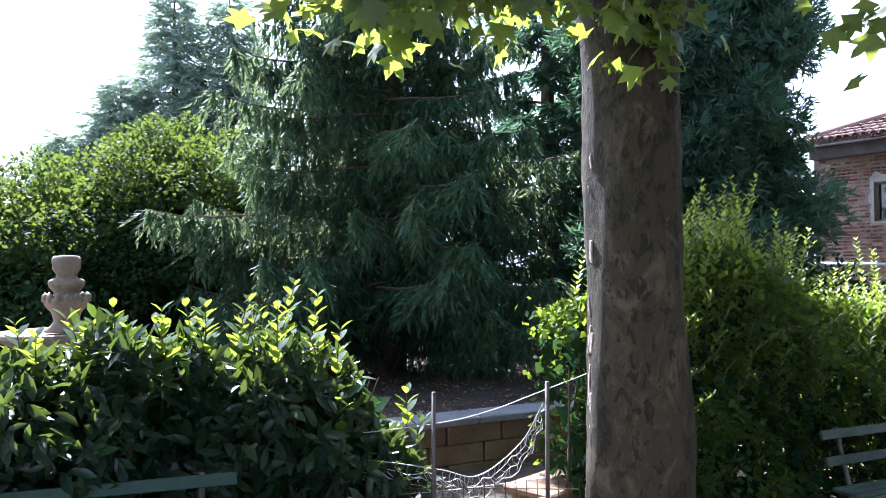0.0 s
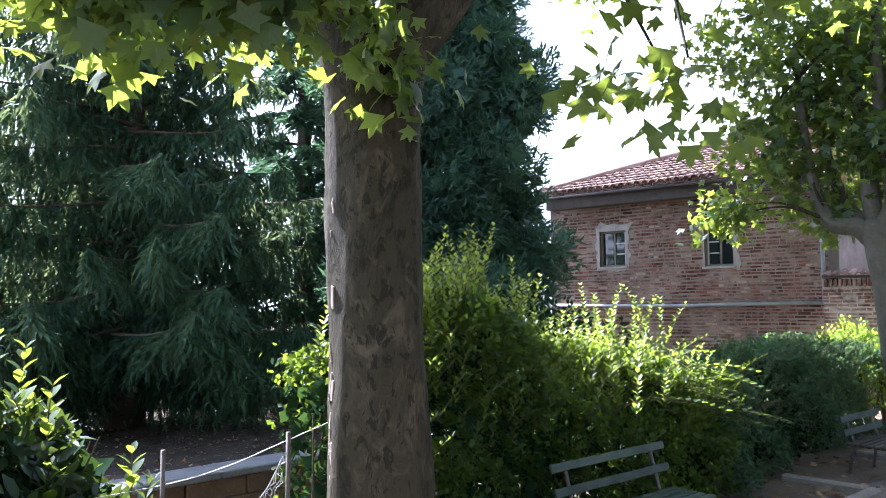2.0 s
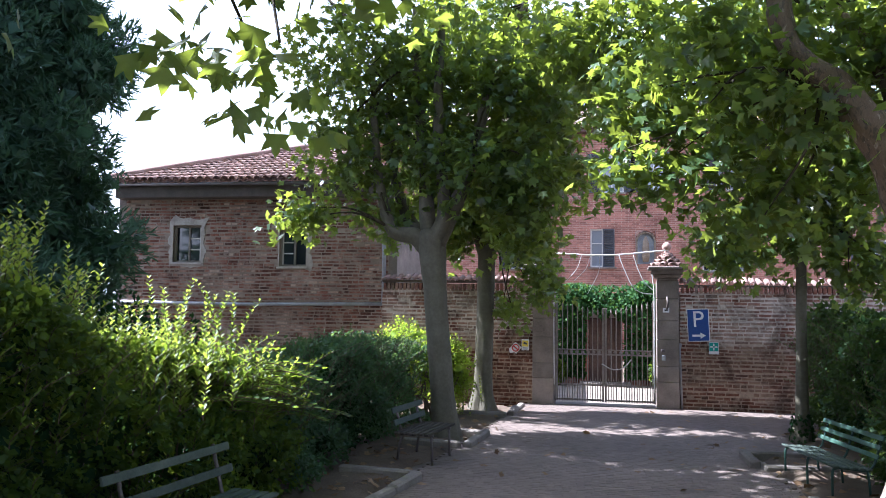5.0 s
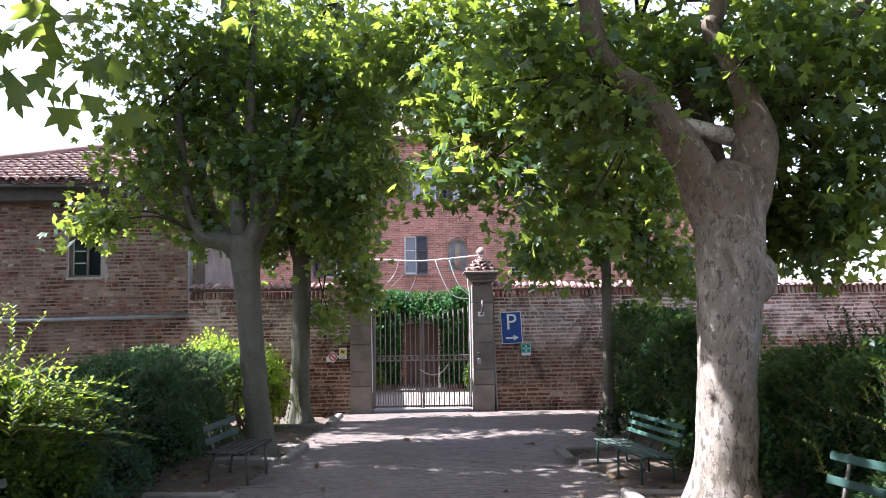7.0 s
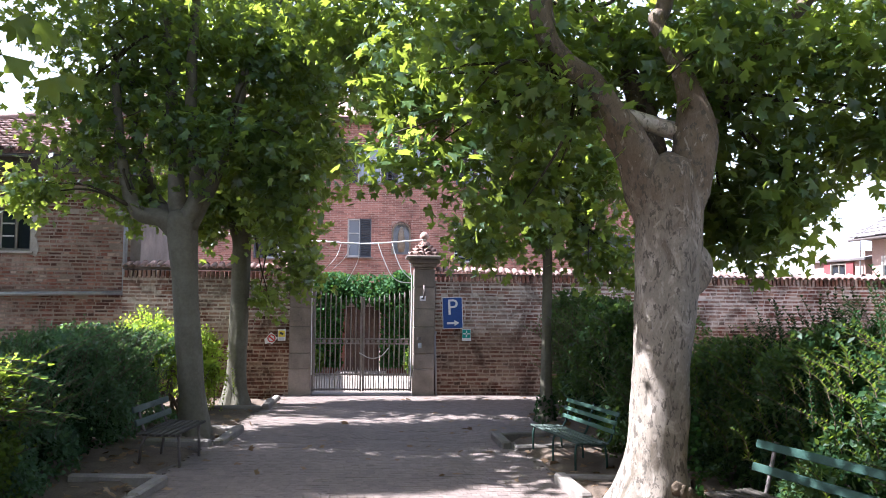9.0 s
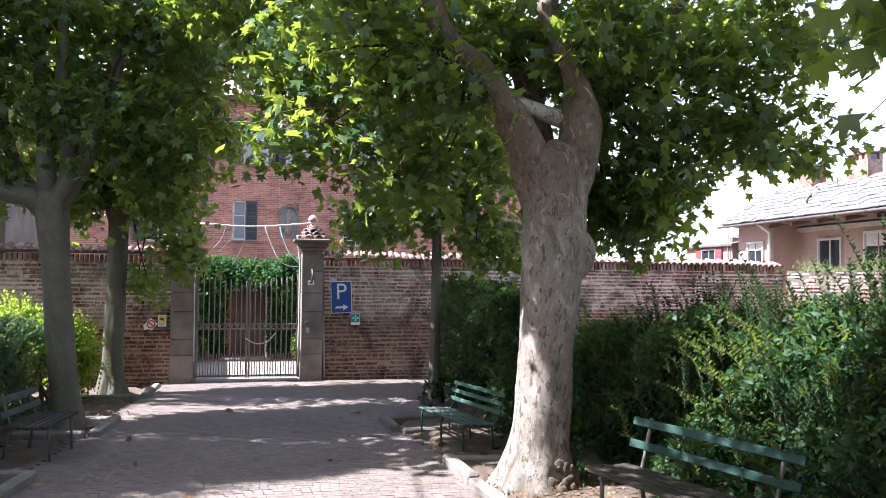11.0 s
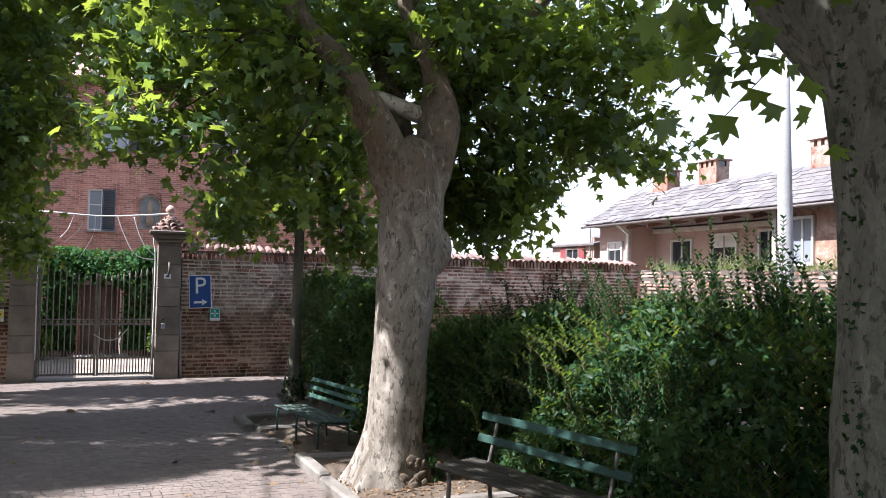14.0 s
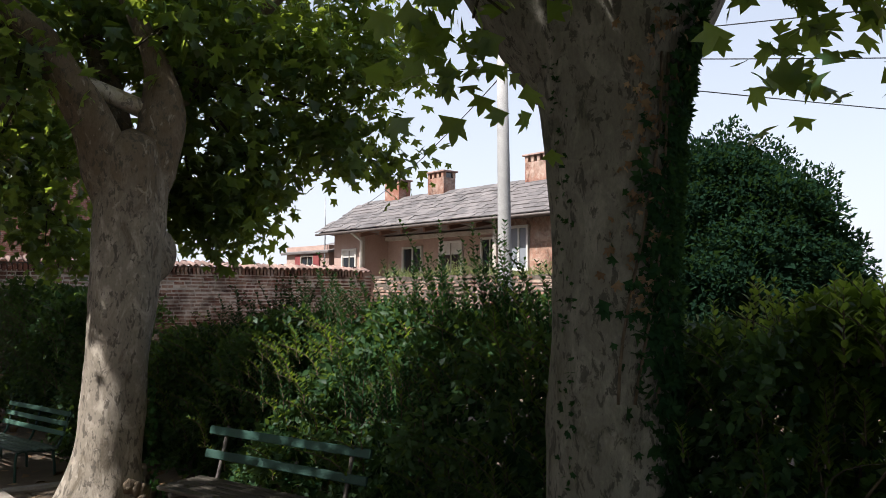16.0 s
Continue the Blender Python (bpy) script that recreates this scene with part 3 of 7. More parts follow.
def earth_height(x, y):
    h = uneven(x, y) * 1.3 + 0.025
    if edge_l(y) - 0.15 < x < edge_r(y) + 0.15 and -6 < y < 16:
        h = min(h, -0.06)
    if y > 15.2:
        h = -0.09
    return h


tagged(grid_sheet("ground", -60, 80, -40, 100, 2, 2, lambda x, y: -0.12, M["dirt"]), "brown earth spreading to the horizon", "ground", kind="structure")
tagged(grid_sheet("ground_earth", -6.3, 9, -6, 15.6, 90, 120, earth_height, M["dirt"]), "bare brown earth with fallen leaves beside the paving", "ground", kind="structure")
tagged(grid_sheet("courtyard", -9, 14, 15.55, 30, 20, 16, lambda x, y: -0.02 - 0.015 * (y - 15.5), M["gravel"]), "pale sunlit gravel courtyard behind the gate", "ground", kind="structure")
tagged(grid_sheet("garden_path", -6.4, -4.4, -6, 9, 12, 60, lambda x, y: 0.015 + uneven(x, y) * 0.3, M["path_gravel"]), "pale gravel path in front of the low garden wall", "ground", kind="structure")
tagged(grid_sheet("garden_bed", -30, -6.55, -12, 16, 60, 60, lambda x, y: 0.44 + 2.5 * uneven(x, y), M["humus"]), "raised garden earth under the conifers", "ground", kind="structure")
road = tagged(grid_sheet("road", -3.4, 3.4, -6, 15.62, 20, 60, lambda x, y: -0.001 if edge_l(y) < x < edge_r(y) else -0.07, M["joint"]), "cobbled avenue of small grey stone setts", "road", kind="structure")


# ---- walls ----
BRICK = (0.235, 0.105, 0.051)


def brick_shape():
    x, y, z = 0.5, 0.5, 0.5
    c = 0.02
    V = [(-x, y, -z), (x, y, -z), (x, y, z), (-x, y, z), (-x + c * 0.4, -y, -z + c * 2), (x - c * 0.4, -y, -z + c * 2), (x - c * 0.4, -y, z - c * 2), (-x + c * 0.4, -y, z - c * 2)]
    F = [(4, 5, 6, 7), (0, 4, 7, 3), (1, 2, 6, 5), (3, 7, 6, 2), (0, 1, 5, 4)]
    return np.array(V, float), np.array(F)


def brick_wall(name, start, way, length, z0, z1, thick, openings, label, mats, singles=None, course=0.075, top=None, kind="structure", rough=1.0):
    """A brick wall whose face stands on the line from start along way, looking to its right; openings are (a0, a1, b0, b1) along and up."""
    d = Vector((way[0], way[1], 0)).normalized()
    nrm = Vector((d.y, -d.x, 0))
    m = Matrix(((d.x, -nrm.x, 0, start[0]), (d.y, -nrm.y, 0, start[1]), (0, 0, 1, 0), (0, 0, 0, 1)))
    bm = bmesh.new()
    xs = sorted({0.0, length, *[o[0] for o in openings], *[o[1] for o in openings]})
    zs = sorted({z0, z1, *[o[2] for o in openings], *[o[3] for o in openings]})
    for a0, a1 in zip(xs, xs[1:]):
        for b0, b1 in zip(zs, zs[1:]):
            if not any(o[0] <= a0 and a1 <= o[1] and o[2] <= b0 and b1 <= o[3] for o in openings):
                box(bm, (a1 - a0, thick - 0.006, b1 - b0), ((a0 + a1) / 2, thick / 2 + 0.004, (b0 + b1) / 2))
    bmesh.ops.remove_doubles(bm, verts=bm.verts, dist=0.0005)
    wall = part(name, bm, mats[2] if len(mats) > 2 else M["mortar"], None)
    wall.matrix_basis = m
    tagged(wall, label, "wall", kind=kind)
    TV, TF = brick_shape()
    rows, one = [], []
    r = random.Random(name)
    z, k = z0 + course / 2, 0
    while z < z1 - course * 0.4:
        a = -0.13 if k % 2 else 0.0
        while a < length:
            header = r.random() < 0.45
            w = (0.115 if header else BRICK[0]) * r.uniform(0.86, 1.04)
            c0, c1 = max(a, 0), min(a + w, length)
            if c1 - c0 > 0.05:
                zz = z + 0.009 * sin(a * 0.9 + k) + 0.006 * sin(a * 3.1 + 2 * k) + r.uniform(-0.005, 0.005)
                clear = not any(o[0] - 0.02 < c1 and c0 < o[1] + 0.02 and o[2] - 0.03 < zz and zz < o[3] + 0.03 for o in openings)
                if clear and r.random() > 0.02:
                    item = ((c0 + c1) / 2, zz, c1 - c0, BRICK[2] * r.uniform(max(0.45, 1 - 0.28 * rough), 1.16), r.uniform(-0.01, 0.008) * rough ** 2, r.uniform(-0.8, 0.8) * rough)
                    (one if singles and singles[0] < item[0] < singles[1] and singles[2] < zz < singles[3] and len(one) < 300 else rows).append(item)
            a += w + r.uniform(0.011, 0.026)
        z += course
        k += 1
    R = np.array(rows)
    c, s = np.cos(np.radians(R[:, 5])), np.sin(np.radians(R[:, 5]))
    X, Y, Z = TV[None, :, 0] * R[:, 2, None], TV[None, :, 1] * 0.05, TV[None, :, 2] * R[:, 3, None]
    V = np.stack([R[:, 0, None] + c[:, None] * X - s[:, None] * Z, 0.0235 + 0.6 * R[:, 4, None] + Y + 0 * X, R[:, 1, None] + s[:, None] * X + c[:, None] * Z], -1)
    F = TF[None] + (np.arange(len(R)) * 8)[:, None, None]
    tagged(link("bricks", raw_mesh("bricks", V.reshape(-1, 3), F.reshape(-1, 4)), mats[1], wall), kind="stuff")
    shapes = {}
    for x, zz, w, h, y, t in one:
        key = (round(w / 0.02), round(h / 0.003))
        if key not in shapes:
            shapes[key] = raw_mesh("brick", TV * np.array([key[0] * 0.02, 0.05, key[1] * 0.003]), TF)
            shapes[key].materials.append(mats[0])
        link("brick", shapes[key], None, wall, m=pose(x, 0.0235 + 0.6 * y, zz, 0, t, 0))
    return wall, m


def barrel_tile(length=0.42, r0=0.085, r1=0.065, segs=7):
    """A half-round clay tile along y, wider at its lower end, with thickness."""
    V, F = [], []
    for y, r in ((0, r0), (length, r1)):
        for q in (r, r - 0.014):
            for j in range(segs):
                a = pi * j / (segs - 1)
                V.append((q * cos(a), y, q * sin(a) * 0.85))
    n = segs
    for j in range(n - 1):
        F += [(j, j + 1, 2 * n + j + 1, 2 * n + j), (n + j + 1, n + j, 3 * n + j, 3 * n + j + 1), (j + 1, j, n + j, n + j + 1)]
    return np.array(V), np.array(F)


def tile_roof(roof, origin, across, up, width, rows, slope_len, keep, singles):
    """Lays barrel tiles on a slope: across its foot, and up it. keep(a, b) tells where the slope reaches; singles(a, b) which tiles are parts."""
    across, up = Vector(across).normalized(), Vector(up).normalized()
    nrm = across.cross(up)
    base = Matrix.Translation(origin) @ Matrix((across, up, nrm)).transposed().to_4x4()
    TV, TF = barrel_tile()
    me = raw_mesh("roof_tile", TV, TF, True)
    me.materials.append(M["tile"])
    me_dn = raw_mesh("roof_tile", TV * np.array([1, 1, -1]), TF[:, ::-1], True)
    me_dn.materials.append(M["tile"])
    Vs, Fs, k, count = [], [], 0, 0
    r = random.Random(5)
    pitch = 0.19
    for i in range(int(width / pitch)):
        for j in range(rows):
            a, b = (i + 0.5) * pitch, j * slope_len / rows - 0.03
            for over in (0, 1):
                aa = a + (pitch / 2 if not over else 0)
                if not keep(aa, b):
                    continue
                m = base @ pose(aa + r.uniform(-0.012, 0.012), b + r.uniform(-0.02, 0.02), 0.055 if over else 0.05, r.uniform(-2, 2) - 4.5, 0, r.uniform(-3, 3))
                if singles(aa, b) and count < 300:
                    link("roof_tile", me if over else me_dn, None, roof, m=m)
                    count += 1
                else:
                    A = np.array(m)
                    tv, tf = (TV, TF) if over else (TV * np.array([1, 1, -1]), TF[:, ::-1])
                    Vs.append(tv @ A[:3, :3].T + A[:3, 3])
                    Fs.append(tf + k)
                    k += len(TV)
    if Vs:
        tagged(link("roof_tiles", raw_mesh("roof_tiles", np.concatenate(Vs), np.concatenate(Fs), True), M["tile_many"], roof), kind="stuff")


def coping(wall_m, a0, a1, z, parent, thick, sag=0.0):
    """A row of clay tiles laid across a wall's top, sloping to both faces."""
    TV, TF = barrel_tile(0.34, 0.066, 0.054)
    me = raw_mesh("coping_tile", TV, TF, True)
    me.materials.append(M["tile"])
    r = random.Random(int(a1 * 100))
    n = int((a1 - a0) / 0.14)
    for i in range(n):
        a = a0 + (i + 0.5) * (a1 - a0) / n
        zz = z + sag * (a - a0) / (a1 - a0) + 0.012 * sin(a * 2.3)
        link("coping_tile", me, None, parent, m=pose(a + r.uniform(-0.01, 0.01), -0.1, zz - 0.055 + r.uniform(-0.01, 0.01), 17 + r.uniform(-3, 3), 0, r.uniform(-3, 3)))
        if i % 2 == 0:
            link("coping_tile", me, None, parent, m=pose(a, thick + 0.1, zz - 0.055, 17, 0, 180))
    bm = bmesh.new()
    box(bm, (a1 - a0, thick + 0.06, 0.05), ((a0 + a1) / 2, thick / 2, z + sag / 2 - 0.06))
    part("tile_bed", bm, M["mortar_dark"], parent)


def dentils(a0, a1, z, parent):
    """A course of bricks set on edge with gaps, under the coping."""
    me = raw_mesh("dentil_brick", brick_shape()[0] * np.array([0.055, 0.1, 0.15]), brick_shape()[1])
    me.materials.append(M["brick_gate"])
    n = int((a1 - a0) / 0.085)
    for i in range(n):
        a = a0 + (i + 0.5) * 0.085
        link("dentil_brick", me, None, parent, m=pose(a, 0.015, z + 0.004 * sin(a * 3), 0, sin(i * 7.1) * 2, 0))


GATE_Y = 15.72
gate_mats = (M["brick_gate"], M["brick_gate_many"], M["mortar_gate"])
wall_r, wall_r_m = brick_wall("wall_gate_right", (0.95, GATE_Y), (1, 0.02), 10.33, -0.1, 2.26, 0.36, [], "old brick boundary wall, grimy below and paler above", gate_mats, (0, 2.6, 0.0, 2.2))
coping(wall_r_m, 0.0, 10.3, 2.46, wall_r, 0.36, -0.06)
dentils(0.02, 10.2, 2.3, wall_r)
wall_l, wall_l_m = brick_wall("wall_gate_left", (-5.06, 15.51), (1, 0.03), 3.2, -0.1, 2.28, 0.36, [], "old brick boundary wall with a clay tile coping", gate_mats, (1.1, 3.2, 0.0, 2.2))
coping(wall_l_m, 0.0, 3.2, 2.5, wall_l, 0.36)
dentils(0.02, 3.15, 2.32, wall_l)
wall_2, wall_2_m = brick_wall("wall_side_right", (11.25, 15.75), (0.02, -1), 7.4, -0.1, 2.25, 0.4, [], "rough crumbling brick wall with weeds on its top", (M["brick_worn"], M["brick_worn_many"], M["mortar_dark"]), (1.5, 4.6, 1.5, 2.3), rough=2.2)


# ---- the brick farm building ----
def timber_window(parent, m, w, h, open_leaf):
    """A small old window set in an opening: frame, jambs, panes, one leaf dark."""
    win = new("window")
    win.parent, win.matrix_basis = parent, m
    t = 0.045
    bm = bmesh.new()
    for x in (-w / 2 + t / 2, w / 2 - t / 2):
        box(bm, (t, 0.06, h), (x, 0, 0), bevel=0.004)
    for z in (-h / 2 + t / 2, h / 2 - t / 2):
        box(bm, (w - 2 * t, 0.06, t), (0, 0, z), bevel=0.004)
    box(bm, (0.04, 0.055, h - 2 * t), (0.02, -0.004, 0), bevel=0.003)
    part("window_frame", bm, M["frame_wood"], win)
    for side in (-1, 1):
        if side == open_leaf:
            part("pane", boxed((w / 2 - t, 0.008, h - 2 * t), (side * (w / 4 - t / 4), 0.045, 0)), M["pane"], win)
            continue
        bm = bmesh.new()
        for k in (-1, 1):
            box(bm, (w / 2 - t * 1.2, 0.03, 0.028), (side * w / 4, -0.005, k * (h - 2 * t) / 6))
        box(bm, (0.024, 0.03, h - 2 * t), (side * (w / 2 - t - 0.012), -0.006, 0))
        part("glazing_bar", bm, M["white_wood"], win)
        for k in (-1, 0, 1):
            part("pane", boxed((w / 2 - t * 1.3, 0.008, (h - 2 * t) / 3 - 0.03), (side * w / 4, 0.008, k * (h - 2 * t) / 3)), M["pane"], win)
    return win


BX0, BX1 = (-11.25, 15.447), (-5.069, 15.916)
b_len = sqrt((BX1[0] - BX0[0]) ** 2 + (BX1[1] - BX0[1]) ** 2)
wins = [(1.184, 1.864, 2.83, 3.67), (3.719, 4.349, 2.75, 3.57)]
barn = thing("farm_building", "two-storey old red brick building with a clay tile roof", "building")
wall_b, wall_b_m = brick_wall("wall", BX0, (BX1[0] - BX0[0], BX1[1] - BX0[1]), b_len, -0.1, 4.3, 0.45, wins, "weathered red brick wall with lime patches", (M["brick"], M["brick_many"]), (1.0, 5.4, 2.3, 3.9), kind="")
wall_b.parent = barn
wall_b["category"] = ""
del wall_b["category"]
for k, (a0, a1, z0, z1) in enumerate(wins):
    timber_window(wall_b, pose((a0 + a1) / 2, 0.1, (z0 + z1) / 2), a1 - a0, z1 - z0, 1 if k else -1)
    bm = bmesh.new()
    hw, hh, cx, cz = (a1 - a0) / 2, (z1 - z0) / 2, (a0 + a1) / 2, (z0 + z1) / 2
    ring = [(x, -hh) for x in np.linspace(-hw, hw, 9)] + [(hw, z) for z in np.linspace(-hh, hh, 15)[1:]] + [(x, hh) for x in np.linspace(hw, -hw, 9)[1:]] + [(-hw, z) for z in np.linspace(hh, -hh, 15)[1:-1]]
    rows_ = []
    for q, (x, z) in enumerate(ring):
        rag = 0.5 + 0.5 * noise.noise(Vector((x * 7 + k * 9, z * 7, 1.0))) + 0.35 * noise.noise(Vector((x * 22, z * 22, 4.0)))
        side = max(0.0, x / hw) ** 6 if k else max(abs(x / hw) ** 6, abs(z / hh) ** 6)
        reach = 0.025 + (0.13 if k == 0 else 0.15) * side * rag + (0.12 * rag if k == 0 and z > hh * 0.98 else 0)
        ox, oz = x + reach * (x / hw if abs(x) > hw * 0.98 else 0.25 * x / hw), z + reach * (z / hh if abs(z) > hh * 0.98 else 0.15 * z / hh)
        rows_.append([bm.verts.new((cx + x, 0.06, cz + z)), bm.verts.new((cx + x, -0.013, cz + z)), bm.verts.new((cx + ox, -0.011 + 0.003 * rag, cz + oz)), bm.verts.new((cx + ox * 1.006, 0.01, cz + oz * 1.006))])
    for q in range(len(rows_)):
        a_, b_ = rows_[q], rows_[(q + 1) % len(rows_)]
        for e_ in range(3):
            bm.faces.new((a_[e_], b_[e_], b_[e_ + 1], a_[e_ + 1]))
    bmesh.ops.recalc_face_normals(bm, faces=bm.faces)
    box(bm, (a1 - a0 + 0.1, 0.07, 0.045), ((a0 + a1) / 2, -0.012, z0 - 0.03), (0, 0, 0), 0.008)
    part("window_surround", bm, M["render_pale"], wall_b, "flaking pale plaster round the window")
    part("dark_room", boxed((a1 - a0, 0.02, z1 - z0), ((a0 + a1) / 2, 0.44, (z0 + z1) / 2)), M["shutter"], wall_b)
# side and back walls
for nm, (x0, y0), (x1, y1) in (("side_wall", (-5.08, 15.94), (-5.3, 21.4)), ("back_wall", (-5.3, 21.4), (-11.5, 21.4)), ("side_wall", (-11.5, 21.4), (-11.25, 15.48))):
    d = Vector((x1 - x0, y1 - y0, 0))
    part(nm, boxed((d.length, 0.4, 4.5), ((x0 + x1) / 2, (y0 + y1) / 2, 2.05), (0, 0, math.degrees(math.atan2(d.y, d.x)))), M["stone"], barn)
# eaves: timber board, gutter, downpipe
along = Vector((BX1[0] - BX0[0], BX1[1] - BX0[1], 0)).normalized()
out = Vector((along.y, -along.x, 0))
ang = math.degrees(math.atan2(along.y, along.x))
mid = (Vector((*BX0, 0)) + Vector((*BX1, 0))) / 2
p = mid + out * 0.14
part("eaves_board", boxed((b_len + 0.2, 0.34, 0.27), (p.x, p.y, 4.4), (0, 0, ang), 0.01), M["eaves"], barn)
g0, g1 = Vector((*BX0, 4.56)) + out * 0.42 - along * 0.2, Vector((*BX1, 4.54)) + out * 0.42 + along * 0.1
tube("gutter", [g0, (g0 + g1) / 2, g1], 0.042, M["gutter"], barn, 8, "dark weathered gutter")
c0 = Vector((*BX1, 0)) + out * 0.07 - along * 0.08
tube("downpipe", [c0 + Vector((0, 0, 4.5)), c0 + Vector((0, 0, 3.2)), c0 + Vector((0, 0, 1.96))], 0.045, M["zinc"], barn, 8, "dull zinc downpipe")
w0 = Vector((*BX0, 1.93)) + out * 0.06
tube("wall_pipe", [w0, (w0 + c0 + Vector((0, 0, 1.94))) / 2 + Vector((0, 0, -0.03)), c0 + Vector((0, 0, 1.95))], 0.04, M["zinc"], barn, 8, "grey pipe running along the brick wall")
# roof: front slope and a hip at each end
roof_b = new("roof")
roof_b.parent = barn
e0 = Vector((*BX0, 4.6)) + out * 0.45 - along * 0.35
e1 = Vector((*BX1, 4.6)) + out * 0.45 + along * 0.35
RISE, RUN = 1.26, 3.3
w_roof = (e1 - e0).length
up = (-out * RUN + Vector((0, 0, RISE))).normalized()
s_len = sqrt(RISE ** 2 + RUN ** 2)
bm = bmesh.new()
ridge0, ridge1 = e0 - out * RUN + Vector((0, 0, RISE)) + along * 3.5, e1 - out * RUN + Vector((0, 0, RISE)) - along * 2.7
b0, b1 = e0 - out * RUN * 2, e1 - out * RUN * 2
vs = [bm.verts.new(v) for v in (e0, e1, ridge1, ridge0, b1, b0)]
for f in ((0, 1, 2, 3), (1, 4, 2), (4, 5, 3, 2), (5, 0, 3)):
    bm.faces.new([vs[i] for i in f])
bmesh.ops.solidify(bm, geom=bm.faces[:], thickness=0.06)
part("roof_deck", bm, M["tile_many"], roof_b)
tile_roof(roof_b, e0, along, up, w_roof, 12, s_len, lambda a, b: a > 3.5 * b / s_len - 0.05 and a < w_roof - 2.7 * b / s_len and b < s_len - 0.1, lambda a, b: 1.5 < a < 5.2 and b < 2.9)
hip = [Vector(e0) + Vector((0, 0, 0.1)), (e0 + ridge0) / 2 + Vector((0, 0, 0.12)), ridge0 + Vector((0, 0, 0.12)), ridge1 + Vector((0, 0, 0.12))]
tube("ridge_tiles", hip, 0.085, M["tile_many"], roof_b, 8)

# ---- gate piers and gate ----
def gate_pier(x, w, h, capped):
    pier = thing("gate_pier", "tall grey stone gate pier with a moulded cap" if capped else "grey stone gate pier with a worn cap, half hidden by leaves", "gate pier", pose(x, GATE_Y + 0.1, 0), "pair of gate piers")
    z = -0.1
    heights = [0.62, 0.3, 0.52, 0.36, 0.42, 0.36]
    for i, q in enumerate(heights):
        grow = 0.0
        part("stone_block", boxed((w + grow, 0.5 + grow, q - 0.004), (0, 0, z + q / 2), (0, 0, 0), 0.012), M["stone"], pier)
        z += q
    top = h - 0.32
    part("pier_shaft", boxed((w - 0.03, 0.46, top - z), (0, 0, (z + top) / 2), (0, 0, 0), 0.01), M["stone"], pier)
    for i, (grow, q) in enumerate(((0.08, 0.07), (0.18, 0.09), (0.32, 0.06))):
        part("cap_moulding", boxed((w + grow, 0.5 + grow, q), (0, 0, top + 0.045 + sum((0.07, 0.09, 0.06)[:i]) + q / 2 - 0.04), (0, 0, 0), 0.015), M["stone"], pier)
    if capped:
        r = random.Random(3)
        for i, (g, zz) in enumerate(((0.5, h - 0.06), (0.38, h + 0.01), (0.26, h + 0.08), (0.15, h + 0.14))):
            me = raw_mesh("cap_tile", barrel_tile(g * 0.55, 0.07, 0.05)[0], barrel_tile()[1], True)
            me.materials.append(M["tile"])
            k = 10 - i * 2
            for j in range(k):
                a = 360 * j / k + i * 17
                link("cap_tile", me, None, pier, m=pose(g * 0.62 * cos(radians(a)), g * 0.62 * sin(radians(a)), zz - 0.01, 14 + r.uniform(-5, 5), 0, a + 90))
        part("finial", lathe([(0.1, h + 0.1), (0.11, h + 0.16), (0.05, h + 0.2), (0.045, h + 0.23), (0.085, h + 0.27), (0.095, h + 0.31), (0.07, h + 0.36), (0.03, h + 0.4)], 14), M["tile_many"], pier, "worn terracotta finial", True)
    tube("iron_hook", [(-0.02, -0.26, h - 0.95), (0.0, -0.32, h - 0.8), (-0.01, -0.27, h - 0.68)], 0.018, M["iron"], pier, 6, "bent iron hinge hook")
    return pier


gate_pier(-1.69, 0.42, 2.88, False)
pier_r = gate_pier(0.72, 0.42, 2.84, True)
part("letter_plate", boxed((0.12, 0.02, 0.09), (-0.03, -0.262, 1.9), (0, 0, 0), 0.004), M["sign_white"], pier_r, "small white plate with illegible number")
part("letter_plate_bar", boxed((0.06, 0.006, 0.03), (-0.03, -0.276, 1.9)), M["shutter"], pier_r)
part("bell_push", boxed((0.07, 0.03, 0.1), (-0.08, -0.262, 0.98), (0, 0, 0), 0.005), M["zinc"], pier_r)
part("bell_push", boxed((0.07, 0.03, 0.06), (-0.09, -0.262, 1.12), (0, 0, 0), 0.005), M["iron"], pier_r)

